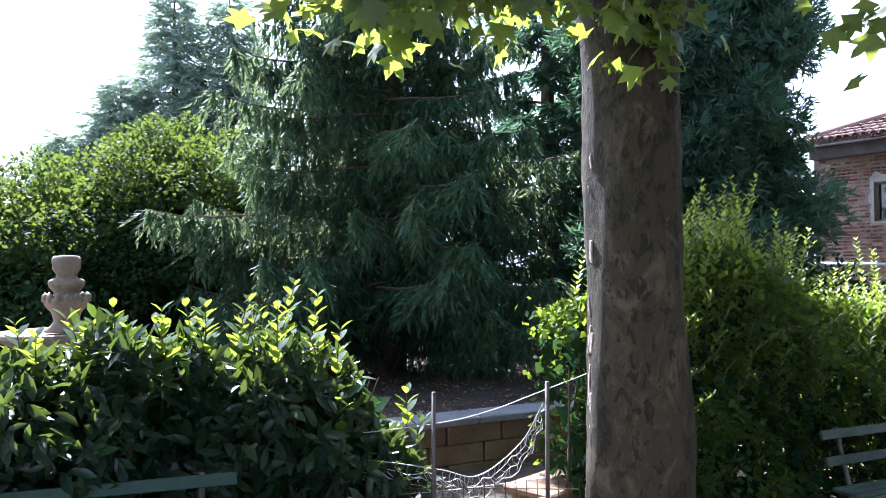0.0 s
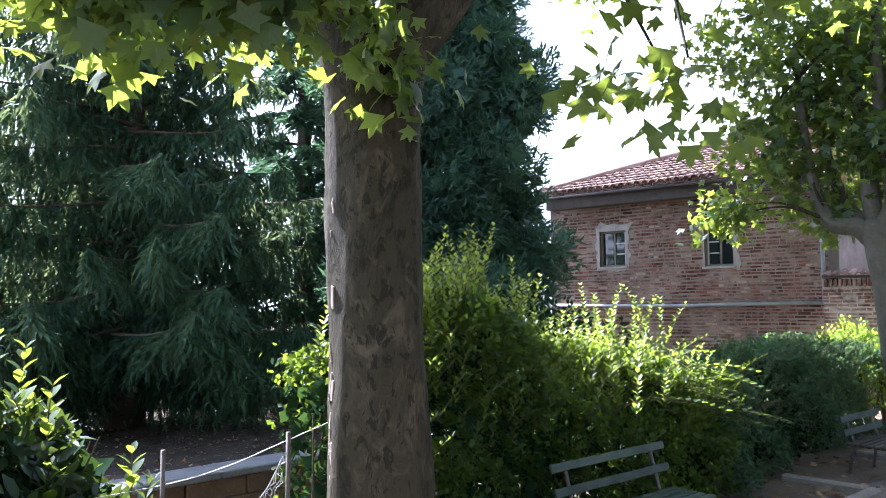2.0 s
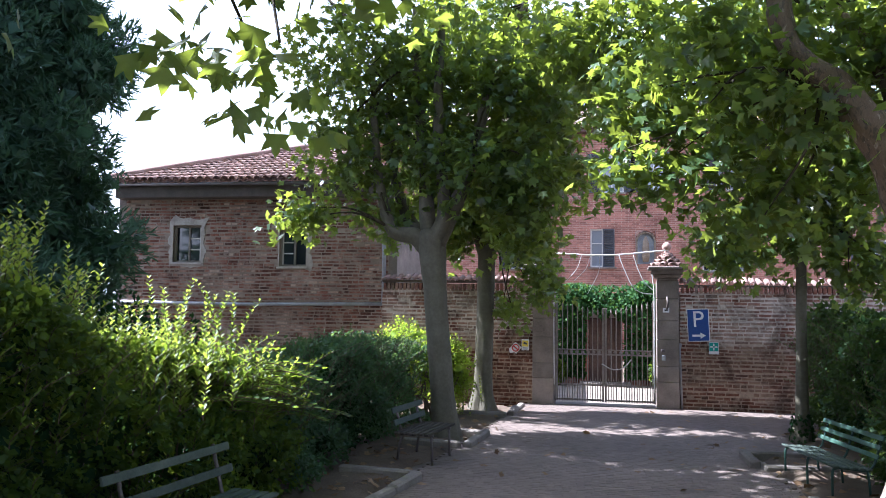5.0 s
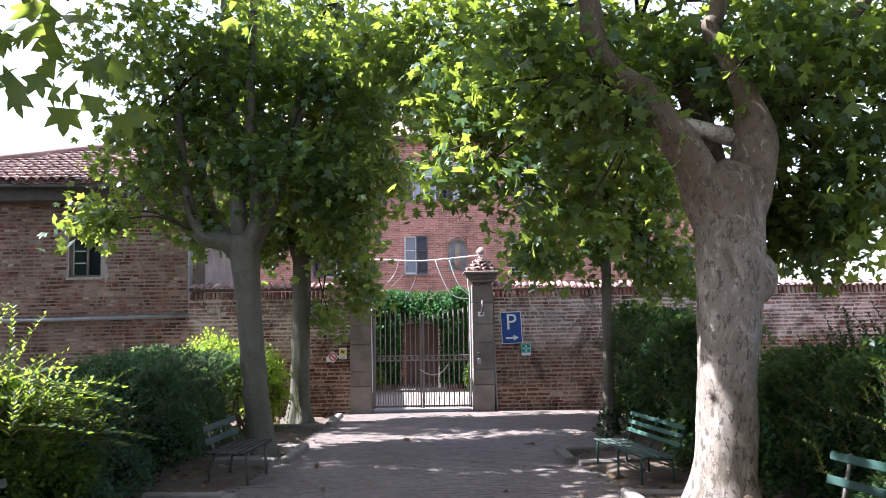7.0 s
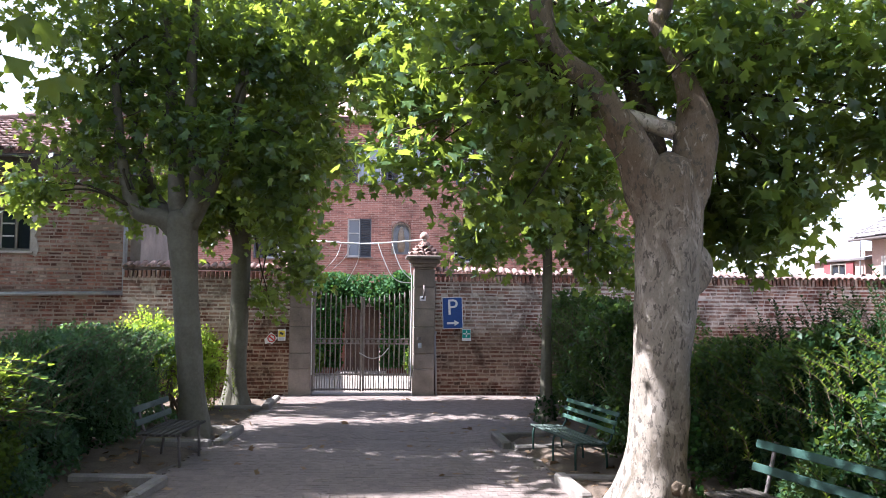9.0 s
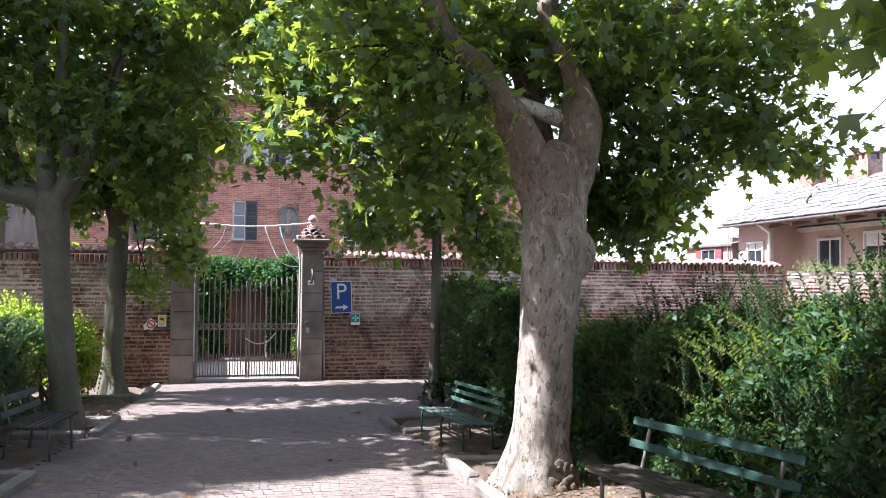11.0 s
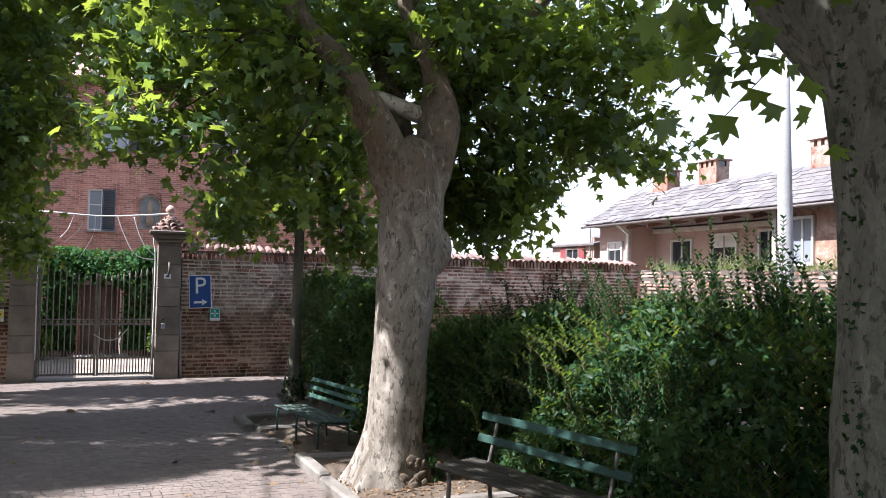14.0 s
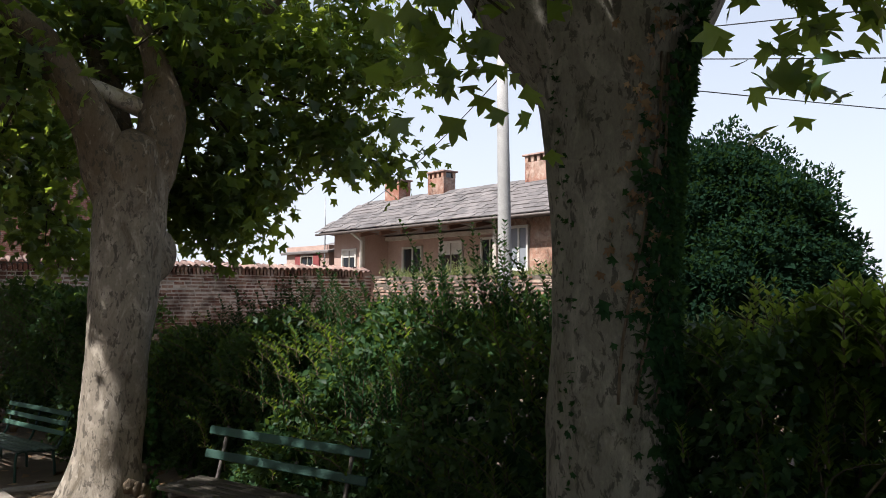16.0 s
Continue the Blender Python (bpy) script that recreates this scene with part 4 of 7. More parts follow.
gate = thing("iron_gate", "closed double gate of slim dark iron bars", "gate", pose(-0.49, GATE_Y + 0.06, 0))
LEAF = 0.95
for leaf in (-1, 1):
    for i in range(10):
        x = leaf * (0.03 + i * 0.1)
        h = 1.78 + 0.17 * (i / 9) ** 1.5
        bm = lathe([(0.0105, 0.06), (0.0105, h), (0.018, h + 0.015), (0.012, h + 0.035), (0.017, h + 0.06), (0.003, h + 0.13)], 6)
        part("gate_bar", bm, M["gate_iron_lit"], gate).location = (x, 0, 0)
        if i < 9:
            bm = lathe([(0.008, 0.06), (0.008, 0.44), (0.014, 0.46), (0.002, 0.54)], 6)
            part("short_bar", bm, M["gate_iron_lit"], gate).location = (x + leaf * 0.05, 0, 0)
    for z, t in ((0.1, 0.035), (0.4, 0.022), (1.0, 0.03), (1.09, 0.022)):
        part("gate_rail", boxed((LEAF, 0.03, t), (leaf * (LEAF / 2 + 0.01), 0, z), (0, 0, 0), 0.003), M["gate_iron_lit"], gate)
    for i in range(8):
        bm = bmesh.new()
        bmesh.ops.create_uvsphere(bm, u_segments=8, v_segments=6, radius=0.03, matrix=pose(leaf * (0.1 + i * 0.11), 0, 1.045) @ Matrix.Diagonal((1.2, 0.5, 1.1, 1)))
        part("gate_scroll", bm, M["gate_iron_lit"], gate, smooth=True)
    part("gate_stile", boxed((0.04, 0.045, 1.86), (leaf * 0.025, 0, 0.99), (0, 0, 0), 0.004), M["gate_iron_lit"], gate)
    part("gate_stile", boxed((0.04, 0.045, 2.0), (leaf * 0.965, 0, 1.06), (0, 0, 0), 0.004), M["gate_iron_lit"], gate)
ring = [(-0.05, -0.04, 0.82), (0.15, -0.06, 0.72), (0.36, -0.05, 0.75), (0.52, -0.04, 0.92)]
tube("chain", curve_points(ring, 8), 0.012, M["wire"], gate, 5, "slack pale chain")
part("gate_sill", boxed((1.96, 0.4, 0.05), (0, 0.1, -0.02), (0, 0, 0), 0.01), M["kerb"], gate, "worn stone gate sill")

# ---- signs, cables and pipes by the gate ----
def text_mesh(body, size, depth, mat, parent, m):
    cu = bpy.data.curves.new("lettering", "FONT")
    cu.body, cu.size, cu.extrude, cu.align_x, cu.align_y = body, size, depth, "CENTER", "CENTER"
    tmp = bpy.data.objects.new("lettering", cu)
    me = bpy.data.meshes.new_from_object(tmp)
    bpy.data.objects.remove(tmp)
    me.materials.clear()
    return link("lettering", me, mat, parent, m=m)


park = thing("parking_sign", "blue parking sign with white letter and arrow on the brick wall", "sign", pose(1.29, GATE_Y - 0.035, 1.62, 0, -2.5, 0))
bm = bmesh.new()
box(bm, (0.41, 0.02, 0.63), bevel=0.006)
part("sign_border", bm, M["sign_white"], park)
part("sign_face", boxed((0.385, 0.02, 0.605), (0, -0.004, 0), (0, 0, 0), 0.006), M["sign_blue"], park)
text_mesh("P", 0.44, 0.003, M["sign_white"], park, pose(0.0, -0.017, 0.1, 90, 0, 0) @ Matrix.Diagonal((1.0, 1.0, 1, 1)))
bm = bmesh.new()
box(bm, (0.16, 0.006, 0.04), (-0.04, -0.016, -0.2))
a = [bm.verts.new(v) for v in ((0.03, -0.019, -0.14), (0.13, -0.019, -0.2), (0.03, -0.019, -0.26))]
b = [bm.verts.new((v.co.x, -0.013, v.co.z)) for v in a]
bm.faces.new(a)
bm.faces.new(b[::-1])
for i in range(3):
    bm.faces.new((a[i], b[i], b[(i + 1) % 3], a[(i + 1) % 3]))
part("arrow", bm, M["sign_white"], park)

green = thing("green_sign", "small teal sign with a white meeting-point pattern", "sign", pose(1.571, GATE_Y - 0.03, 1.184))
part("sign_plate", boxed((0.18, 0.012, 0.23), (0, 0, 0), (0, 0, 0), 0.004), M["sign_white"], green)
part("sign_face", boxed((0.165, 0.012, 0.165), (0, -0.004, 0.025), (0, 0, 0), 0.003), M["sign_green"], green)
for i in range(4):
    part("arrow_mark", boxed((0.05, 0.006, 0.022), (0.04 * cos(i * pi / 2), -0.013, 0.025 + 0.04 * sin(i * pi / 2)), (0, 90 * i, 0)), M["sign_white"], green)

stop = thing("no_entry_sign", "tilted white plate with a red ring sign", "sign", pose(-2.232, 15.54, 1.106, 0, 40, 0))
part("sign_plate", boxed((0.17, 0.012, 0.17), (0, 0, 0), (0, 0, 0), 0.004), M["sign_white"], stop)
bm = bmesh.new()
for i in range(24):
    a = tau * i / 24
    box(bm, (0.022, 0.008, 0.022), (0.066 * cos(a), -0.011, 0.066 * sin(a)), (0, -math.degrees(a), 0))
part("red_ring", bm, M["sign_red"], stop)
part("red_bar", boxed((0.12, 0.008, 0.026), (0, -0.0125, 0)), M["sign_red"], stop)
part("disc_plate", boxed((0.1, 0.012, 0.1), (-0.03, 0.004, -0.09), (0, 40, 0), 0.02), M["sign_white"], stop)

note = thing("notice", "small white and yellow notice plate", "sign", pose(-2.04, 15.545, 1.17))
part("sign_plate", boxed((0.15, 0.012, 0.22), (0, 0, 0), (0, 0, 0), 0.004), M["sign_white"], note)
part("sign_face", boxed((0.125, 0.01, 0.12), (0, -0.004, 0.025)), M["sign_yellow"], note)
part("picture_mark", boxed((0.07, 0.008, 0.04), (0, -0.009, 0.03), (0, 20, 0)), M["shutter"], note)
for i in range(3):
    part("writing_bar", boxed((0.1, 0.006, 0.01), (0, -0.007, -0.055 - 0.02 * i)), M["zinc"], note)

conduit = thing("cable_conduit", "pale conduit pipe against the gate pier", "pipe")
tube("pipe", [(0.98, GATE_Y - 0.05, -0.05), (0.96, GATE_Y - 0.05, 0.6), (0.94, GATE_Y - 0.05, 1.2)], 0.022, M["concrete"], conduit, 8)
part("box_end", boxed((0.08, 0.06, 0.07), (0.94, GATE_Y - 0.055, 1.23), (0, 0, 0), 0.01), M["concrete"], conduit)

span = thing("overhead_cable", "pale cable slung between the gate piers", "cable")
tube("cable", curve_points([(-4.4, 17.5, 3.35), (-2.5, 16.6, 3.13), (-1.3, GATE_Y + 0.1, 3.02), (-0.4, GATE_Y, 2.98), (0.75, GATE_Y + 0.05, 3.08)], 8), 0.014, M["cable"], span, 6)
for line in (((-0.75, 2.99), (-0.85, 2.71), (-1.08, 2.47)), ((-0.58, 2.98), (-0.6, 2.64), (-0.82, 2.2)), ((-0.93, 2.99), (-1.03, 2.71), (-1.25, 2.45))):
    tube("light_string", curve_points([(x, GATE_Y, z) for x, z in line], 8), 0.005, M["cable"], span, 5)
for line in (((-0.2, 2.98), (-0.12, 2.75), (0.05, 2.38), (0.22, 2.24), (0.45, 2.21)), ((0.08, 2.98), (0.16, 2.72), (0.28, 2.46), (0.45, 2.29))):
    tube("light_string", curve_points([(x, GATE_Y - 0.02, z) for x, z in line], 8), 0.01, M["cable"], span, 5)
tube("light_string", curve_points([(0.43, GATE_Y - 0.16, 2.7), (0.44, GATE_Y - 0.16, 2.5), (0.47, GATE_Y - 0.16, 2.1), (0.46, GATE_Y - 0.16, 0.3)], 8), 0.011, M["cable"], span, 5)
tube("light_string", curve_points([(-1.47, GATE_Y - 0.16, 2.5), (-1.45, GATE_Y - 0.16, 2.2), (-1.47, GATE_Y - 0.16, 1.9), (-1.46, GATE_Y - 0.16, 0.4)], 8), 0.009, M["cable"], span, 5)

# ---- courtyard: ivy-clad porch with a door, and the big house ----
def facade_material(name):
    """Brick laid by the material alone, for walls that stay far off."""
    m, n, l, b = shader(name, 0.9, 0, 0.2)
    mp = n.new("ShaderNodeMapping")
    mp.inputs["Rotation"].default_value = (radians(-90), 0, 0)
    l.new(place(n, "Object"), mp.inputs[0])
    t = n.new("ShaderNodeTexBrick")
    t.inputs["Scale"].default_value, t.inputs["Brick Width"].default_value, t.inputs["Row Height"].default_value, t.inputs["Mortar Size"].default_value = 1.0, 0.26, 0.07, 0.007
    t.inputs["Color1"].default_value, t.inputs["Color2"].default_value, t.inputs["Mortar"].default_value = (0.32, 0.15, 0.115, 1), (0.18, 0.085, 0.064, 1), (0.34, 0.25, 0.2, 1)
    l.new(mp.outputs[0], t.inputs["Vector"])
    v = place(n)
    c = mixed(n, l, 0.6, t.outputs[0], ramp(n, l, noise_tex(n, l, v, 0.9, 6, 0.7), [(0.32, (0.5,) * 3), (0.68, (1.7, 1.62, 1.55))]), "MULTIPLY")
    c = mixed(n, l, 0.5, c, ramp(n, l, noise_tex(n, l, v, 14, 6, 0.7), [(0.3, (0.7,) * 3), (0.7, (1.3, 1.3, 1.25))]), "MULTIPLY")
    l.new(c, b.inputs["Base Color"])
    inv = n.new("ShaderNodeMath")
    inv.operation, inv.inputs[0].default_value = "SUBTRACT", 1.0
    l.new(t.outputs[1], inv.inputs[1])
    bumped(n, l, b, inv.outputs[0], 0.8, 0.01)
    return m


FAR = facade_material("red brick of the far facade")
manor = thing("manor_house", "tall red brick house with dark shutters beyond the gate", "building", pose(0, 30, 0))
fw = [(-1.55, 3.38, 0.9, 1.46), (2.5, 3.23, 1.5, 1.3), (7.95, 3.1, 0.95, 1.25), (-1.2, 6.2, 0.9, 1.5), (0.35, 6.2, 0.9, 1.5), (3.0, 6.2, 0.9, 1.5), (6.8, 6.2, 0.9, 1.5), (-4.6, 3.3, 0.9, 1.46), (-4.6, 6.2, 0.9, 1.5)]
niche_o = (0.12, 3.5, 0.74, 1.25)
ops = [(x, x + w, z, z + h) for x, z, w, h in fw] + [(niche_o[0], niche_o[0] + niche_o[2], niche_o[1], niche_o[1] + niche_o[3])]
bm = bmesh.new()
xs = sorted({-12.0, 9.6, *[o[0] for o in ops], *[o[1] for o in ops]})
zs = sorted({-0.5, 8.5, *[o[2] for o in ops], *[o[3] for o in ops]})
for a0, a1 in zip(xs, xs[1:]):
    for c0, c1 in zip(zs, zs[1:]):
        if not any(o[0] <= a0 and a1 <= o[1] and o[2] <= c0 and c1 <= o[3] for o in ops):
            box(bm, (a1 - a0, 0.4, c1 - c0), ((a0 + a1) / 2, 0.2, (c0 + c1) / 2))
bmesh.ops.remove_doubles(bm, verts=bm.verts, dist=0.0005)
part("wall", bm, FAR, manor)
part("rear_wall", boxed((21.6, 6, 9.0), (-1.2, 3.42, 4.0)), FAR, manor)
part("eave", boxed((22.2, 0.7, 0.14), (-1.2, -0.1, 8.56), (0, 0, 0), 0.02), M["brown_wood"], manor)
bm = bmesh.new()
vs = [bm.verts.new(v) for v in ((-12.5, -0.5, 8.64), (9.9, -0.5, 8.64), (9.9, 7, 8.64), (-12.5, 7, 8.64), (-9.5, 3.2, 10.4), (7.0, 3.2, 10.4))]
for f in ((0, 1, 5, 4), (1, 2, 5), (2, 3, 4, 5), (3, 0, 4), (3, 2, 1, 0)):
    bm.faces.new([vs[i] for i in f])
part("roof", bm, M["tile_many"], manor)
tube("downpipe", [(3.3, -0.06, 8.4), (3.3, -0.06, 5), (3.3, -0.06, 0)], 0.05, M["rust"], manor, 8, "rust-brown downpipe")
@functools.lru_cache(None)
def slat_mesh(width):
    me = bpy.data.meshes.new("slat")
    bm = boxed((width, 0.03, 0.05))
    bm.to_mesh(me)
    bm.free()
    me.materials.append(M["shutter"])
    return me


for k, (x, z, w, h) in enumerate(fw):
    win = new("window")
    win.parent, win.location = manor, (x + w / 2, 0.1, z + h / 2)
    bm = bmesh.new()
    for s in (-1, 1):
        box(bm, (0.06, 0.07, h), (s * (w / 2 - 0.03), 0, 0))
        box(bm, (w - 0.12, 0.07, 0.06), (0, 0, s * (h / 2 - 0.03)))
    box(bm, (0.05, 0.06, h - 0.12), (0, -0.003, 0))
    box(bm, (w - 0.12, 0.04, 0.035), (0, -0.002, h * 0.12))
    part("window_frame", bm, M["white_wood"], win)
    part("pane", boxed((w - 0.12, 0.01, h - 0.12), (0, 0.03, 0)), M["pane_pale"] if k in (0, 3, 4) else M["pane"], win)
    part("window_sill", boxed((w + 0.16, 0.16, 0.06), (0, -0.12, -h / 2 - 0.03), (0, 0, 0), 0.01), M["stone"], win)
    if k == 1:
        for i in range(5):
            part("guard_bar", boxed((w, 0.02, 0.02), (0, -0.1, -0.45 + 0.13 * i)), M["white_wood"], win)
        continue
    for s in ((-1, 1) if k else (1,)):
        sx = s * (w / 2 + w / 4) if k else w / 4
        bm = bmesh.new()
        ww = w / 2 - 0.02
        for q in (-1, 1):
            box(bm, (0.05, 0.04, h), (q * (ww / 2 - 0.025), 0, 0))
            box(bm, (ww - 0.1, 0.04, 0.06), (0, 0, q * (h / 2 - 0.03)))
        leaf_ = part("shutter", bm, M["shutter"], manor)
        leaf_.location = (x + w / 2 + sx, 0.1 - (0.13 if k else 0.07), z + h / 2)
        for i in range(int(h / 0.075)):
            link("slat", slat_mesh(ww - 0.1), None, leaf_, m=pose(0, 0, -h / 2 + 0.09 + i * 0.07, 35, 0, 0))
shrine = new("niche")
shrine.parent, shrine.location = manor, (niche_o[0] + niche_o[2] / 2, 0.0, niche_o[1])
bm = bmesh.new()
arc = [(-0.33, 0.0), (-0.33, 0.85)] + [(0.33 * cos(pi - t), 0.85 + 0.33 * sin(pi - t)) for t in np.linspace(0.25, pi - 0.25, 9)] + [(0.33, 0.85), (0.33, 0.0)]
for (x0, z0), (x1, z1) in zip(arc, arc[1:]):
    d = math.degrees(math.atan2(z1 - z0, x1 - x0))
    box(bm, (sqrt((x1 - x0) ** 2 + (z1 - z0) ** 2) + 0.02, 0.1, 0.06), ((x0 + x1) / 2, -0.01, (z0 + z1) / 2), (0, -d, 0))
part("niche_frame", bm, M["stone_pale"], shrine)
part("niche_back", boxed((0.74, 0.02, 1.25), (0, 0.18, 0.62)), M["zinc"], shrine)
for s_ in (-1, 1):
    bm = bmesh.new()
    arc = [(0.36 * cos(t), 0.87 + 0.36 * sin(t)) for t in np.linspace(0, pi / 2, 8)]
    rows_ = [[bm.verts.new((s_ * x, y, z)) for y, z in ((-0.008, 1.26), (-0.008, z0), (0.12, z0))] for x, z0 in arc]
    for p, q in zip(rows_, rows_[1:]):
        for k in ((p[1], q[1], q[0], p[0]), (p[1], p[2], q[2], q[1])):
            bm.faces.new(k if s_ < 0 else k[::-1])
    part("arch_corner", bm, M["brick_many"], shrine)
part("painted_panel", lathe([(0.1, 0.08), (0.15, 0.3), (0.13, 0.6), (0.11, 0.8), (0.06, 0.98), (0.01, 1.05)], 12), M["stone_pale"], shrine, "pale plain figure shape behind glass", True)
tagged(shrine, "arched wall niche with a pale figure shape")

shed = thing("ivy_porch", "low brick porch smothered in green ivy with a brown double door", "porch", pose(-0.6, 21, 0))
part("porch_wall", boxed((0.75, 0.3, 2.3), (-0.86, 0, 1.05), (0, 0, 0), 0.01), M["brick_many"], shed)
part("porch_wall", boxed((0.85, 0.3, 2.3), (0.85, 0, 1.05), (0, 0, 0), 0.01), M["brick_many"], shed)
part("porch_wall", boxed((2.6, 0.3, 0.6), (-0.0, 0.003, 2.0), (0, 0, 0), 0.01), M["brick_many"], shed)
part("door_lintel", boxed((1.0, 0.1, 0.12), (-0.06, -0.16, 1.7), (0, 0, 0), 0.01), M["stone"], shed)
for s in (-1, 1):
    dr = part("door", boxed((0.43, 0.06, 1.72), (-0.06 + s * 0.22, -0.02, 0.78), (0, 0, 0), 0.01), M["brown_wood"], shed, "brown boarded door leaf")
    for i in range(4):
        part("door_board", boxed((0.095, 0.02, 1.66), (-0.06 + s * 0.22 - 0.15 + i * 0.1, -0.06, 0.78), (0, 0, 0), 0.008), M["brown_wood"], dr)
part("door_step", boxed((1.3, 0.5, 0.12), (-0.06, -0.4, -0.08), (0, 0, 0), 0.02), M["kerb"], shed)
n = 24000
a = rng.uniform(0, 1, n)
X = rng.uniform(-1.6, 1.7, n)
Zt = 2.3 + 0.27 * np.cos((X - 0.05) * 3.4 + pi) + 0.05 * np.sin(X * 9)
Z = np.where(rng.uniform(0, 1, n) < 0.5, Zt - np.abs(rng.normal(0, 0.28, n)), rng.uniform(0.1, 2.5, n))
inside = (np.abs(X + 0.06) < 0.5) & (Z < 1.72 + 0.1 * np.sin(X * 14))
Y = -0.2 - np.abs(rng.normal(0, 0.14, n)) * np.clip(Z, 0.3, 1.5)
k = ~inside
pos = np.stack([X, Y, Z], -1)[k]
leaves("ivy", pos, unit(np.array([0, -0.6, -0.8]) + 0.7 * rng.normal(size=pos.shape)), unit(np.array([0, -0.8, 0.5]) + 0.5 * rng.normal(size=pos.shape)), rng.uniform(0.06, 0.11, len(pos)), SMALL, M["ivy"], shed, "thick glossy green ivy", 1.5)

for x, y, q, h in ((0.75, 20.2, 0.3, 0.75), (-1.9, 20.3, 0.3, 0.6)):
    t = thing("box_bush", "small sunlit green bush in the courtyard", "bush", pose(x, y, -0.05))
    d = ball(1600)
    pos = d * np.array([q, q, h / 2]) * rng.uniform(0.75, 1.05, (1600, 1)) + np.array([0, 0, h / 2])
    leaves("foliage", pos, unit(d + 0.6 * rng.normal(size=d.shape)), unit(d + np.array([0, 0, 0.6])), rng.uniform(0.05, 0.09, 1600), SMALL, M["privet"], t, "", 1.3)


# ---- the house behind the side wall ----
house = thing("farmhouse", "long low pink brick house with a grey stone slab roof", "house")
PINK = M["plaster_pink"]


def house_window(x, y0, y1, z0, z1, parent, glass, blind=False, wood=M["white_wood"]):
    """A window in a wall that looks towards -x."""
    win = new("window")
    win.parent, win.location = parent, (x, (y0 + y1) / 2, (z0 + z1) / 2)
    w, h = abs(y1 - y0), z1 - z0
    bm = bmesh.new()
    for s in (-1, 1):
        box(bm, (0.09, 0.07, h + 0.14), (-0.03, s * (w / 2 + 0.035), 0), bevel=0.006)
        box(bm, (0.09, w, 0.07), (-0.03, 0, s * (h / 2 + 0.035)), bevel=0.006)
    part("window_frame", bm, wood, win)
    part("pane", boxed((0.02, w, h), (0.0, 0, 0)), glass, win)
    part("glazing_bar", boxed((0.04, 0.05, h), (-0.022, 0, 0)), wood if not blind else M["frame_wood"], win)
    if blind:
        part("blind", boxed((0.03, w, h * 0.3), (-0.02, 0, h * 0.35)), M["white_wood"], win)
    return win


part("wall", boxed((4.0, 1.75, 4.1), (17.0, 22.6, 1.95)), PINK, house)
part("wall", boxed((3.0, 6.4, 4.1), (17.52, 18.55, 1.95)), PINK, house)
part("wall", boxed((4.0, 5.6, 4.1), (17.0, 12.55, 1.95)), M["brick_many"], house)
part("porch_beam", boxed((0.16, 6.3, 0.14), (15.95, 18.55, 3.62), (0, 0, 0), 0.01), M["render_pale"], house)
for i in range(6):
    part("rafter", boxed((1.3, 0.09, 0.12), (15.3, 15.9 + i * 1.1, 3.82), (0, -12, 0), 0.005), M["soffit"], house)
part("porch_ceiling", boxed((1.6, 6.3, 0.05), (15.25, 18.55, 3.93), (0, -12, 0)), M["soffit"], house)
for y in (21.68, 15.36):
    part("corner_post", boxed((0.14, 0.14, 3.9), (14.94, y, 1.9), (0, 0, 0), 0.01), M["render_pale"], house)
house_window(15.0, 22.12, 22.85, 2.5, 3.22, house, M["pane"], True)
house_window(16.02, 19.9, 20.8, 2.4, 3.25, house, M["pane"])
house_window(16.02, 17.95, 18.9, 2.2, 3.36, house, M["pane"], True)
house_window(16.02, 16.4, 17.0, 2.3, 3.4, house, M["pane"])
house_window(15.0, 14.25, 14.85, 2.5, 3.55, house, M["pane_pale"])
house_window(15.0, 11.6, 12.4, 2.4, 3.5, house, M["pane"])
roof_h = new("roof")
roof_h.parent = house
EX, EZ, RX, RZ = 14.45, 3.84, 16.5, 5.02
s_n = Vector((RX - EX, 0, RZ - EZ))
pitch_h = math.degrees(math.atan2(RZ - EZ, RX - EX))
bm = bmesh.new()
vs = [bm.verts.new(v) for v in ((EX, 9.0, EZ), (EX, 23.6, EZ), (RX, 24.3, RZ), (RX, 9.0, RZ), (20.5, 24.3, 3.4), (20.5, 9.0, 3.4))]
for f in ((0, 3, 2, 1), (3, 5, 4, 2), (0, 1, 4, 5), (1, 2, 4), (0, 5, 3)):
    bm.faces.new([vs[i] for i in f])
part("roof_deck", bm, M["slate"], roof_h)
r = random.Random(9)
TV = np.array([(x, yy, z) for x in (-0.17, 0.17) for yy in (-0.23, 0.23) for z in (-0.011, 0.011)])
slab_mesh = raw_mesh("roof_slab", TV, np.array([(0, 1, 3, 2), (4, 6, 7, 5), (0, 4, 5, 1), (2, 3, 7, 6), (1, 5, 7, 3), (0, 2, 6, 4)]))
slab_mesh.materials.append(M["slate"])
for j in range(9):
    y = 9.0
    while y < 23.5:
        w = r.uniform(0.3, 0.56)
        link("roof_slab", slab_mesh, None, roof_h, m=pose(EX - 0.06 + s_n.x * (j + 0.5) / 9, y + w / 2, EZ + 0.045 + s_n.z * (j + 0.5) / 9 + r.uniform(-0.006, 0.014), 0, -pitch_h + 3.0 + r.uniform(-0.8, 0.8), r.uniform(-1.5, 1.5)) @ Matrix.Diagonal((1, (w - 0.014) / 0.46, 1, 1)))
        y += w
tube("gutter", [(EX - 0.06, 9.0, EZ - 0.03), (EX - 0.06, 16, EZ - 0.04), (EX - 0.06, 23.7, EZ - 0.05)], 0.04, M["iron"], house, 8)
tube("downpipe", [(EX - 0.02, 21.6, EZ - 0.06), (14.86, 21.6, 3.5), (14.88, 21.6, 0)], 0.045, M["white_wood"], house, 8)
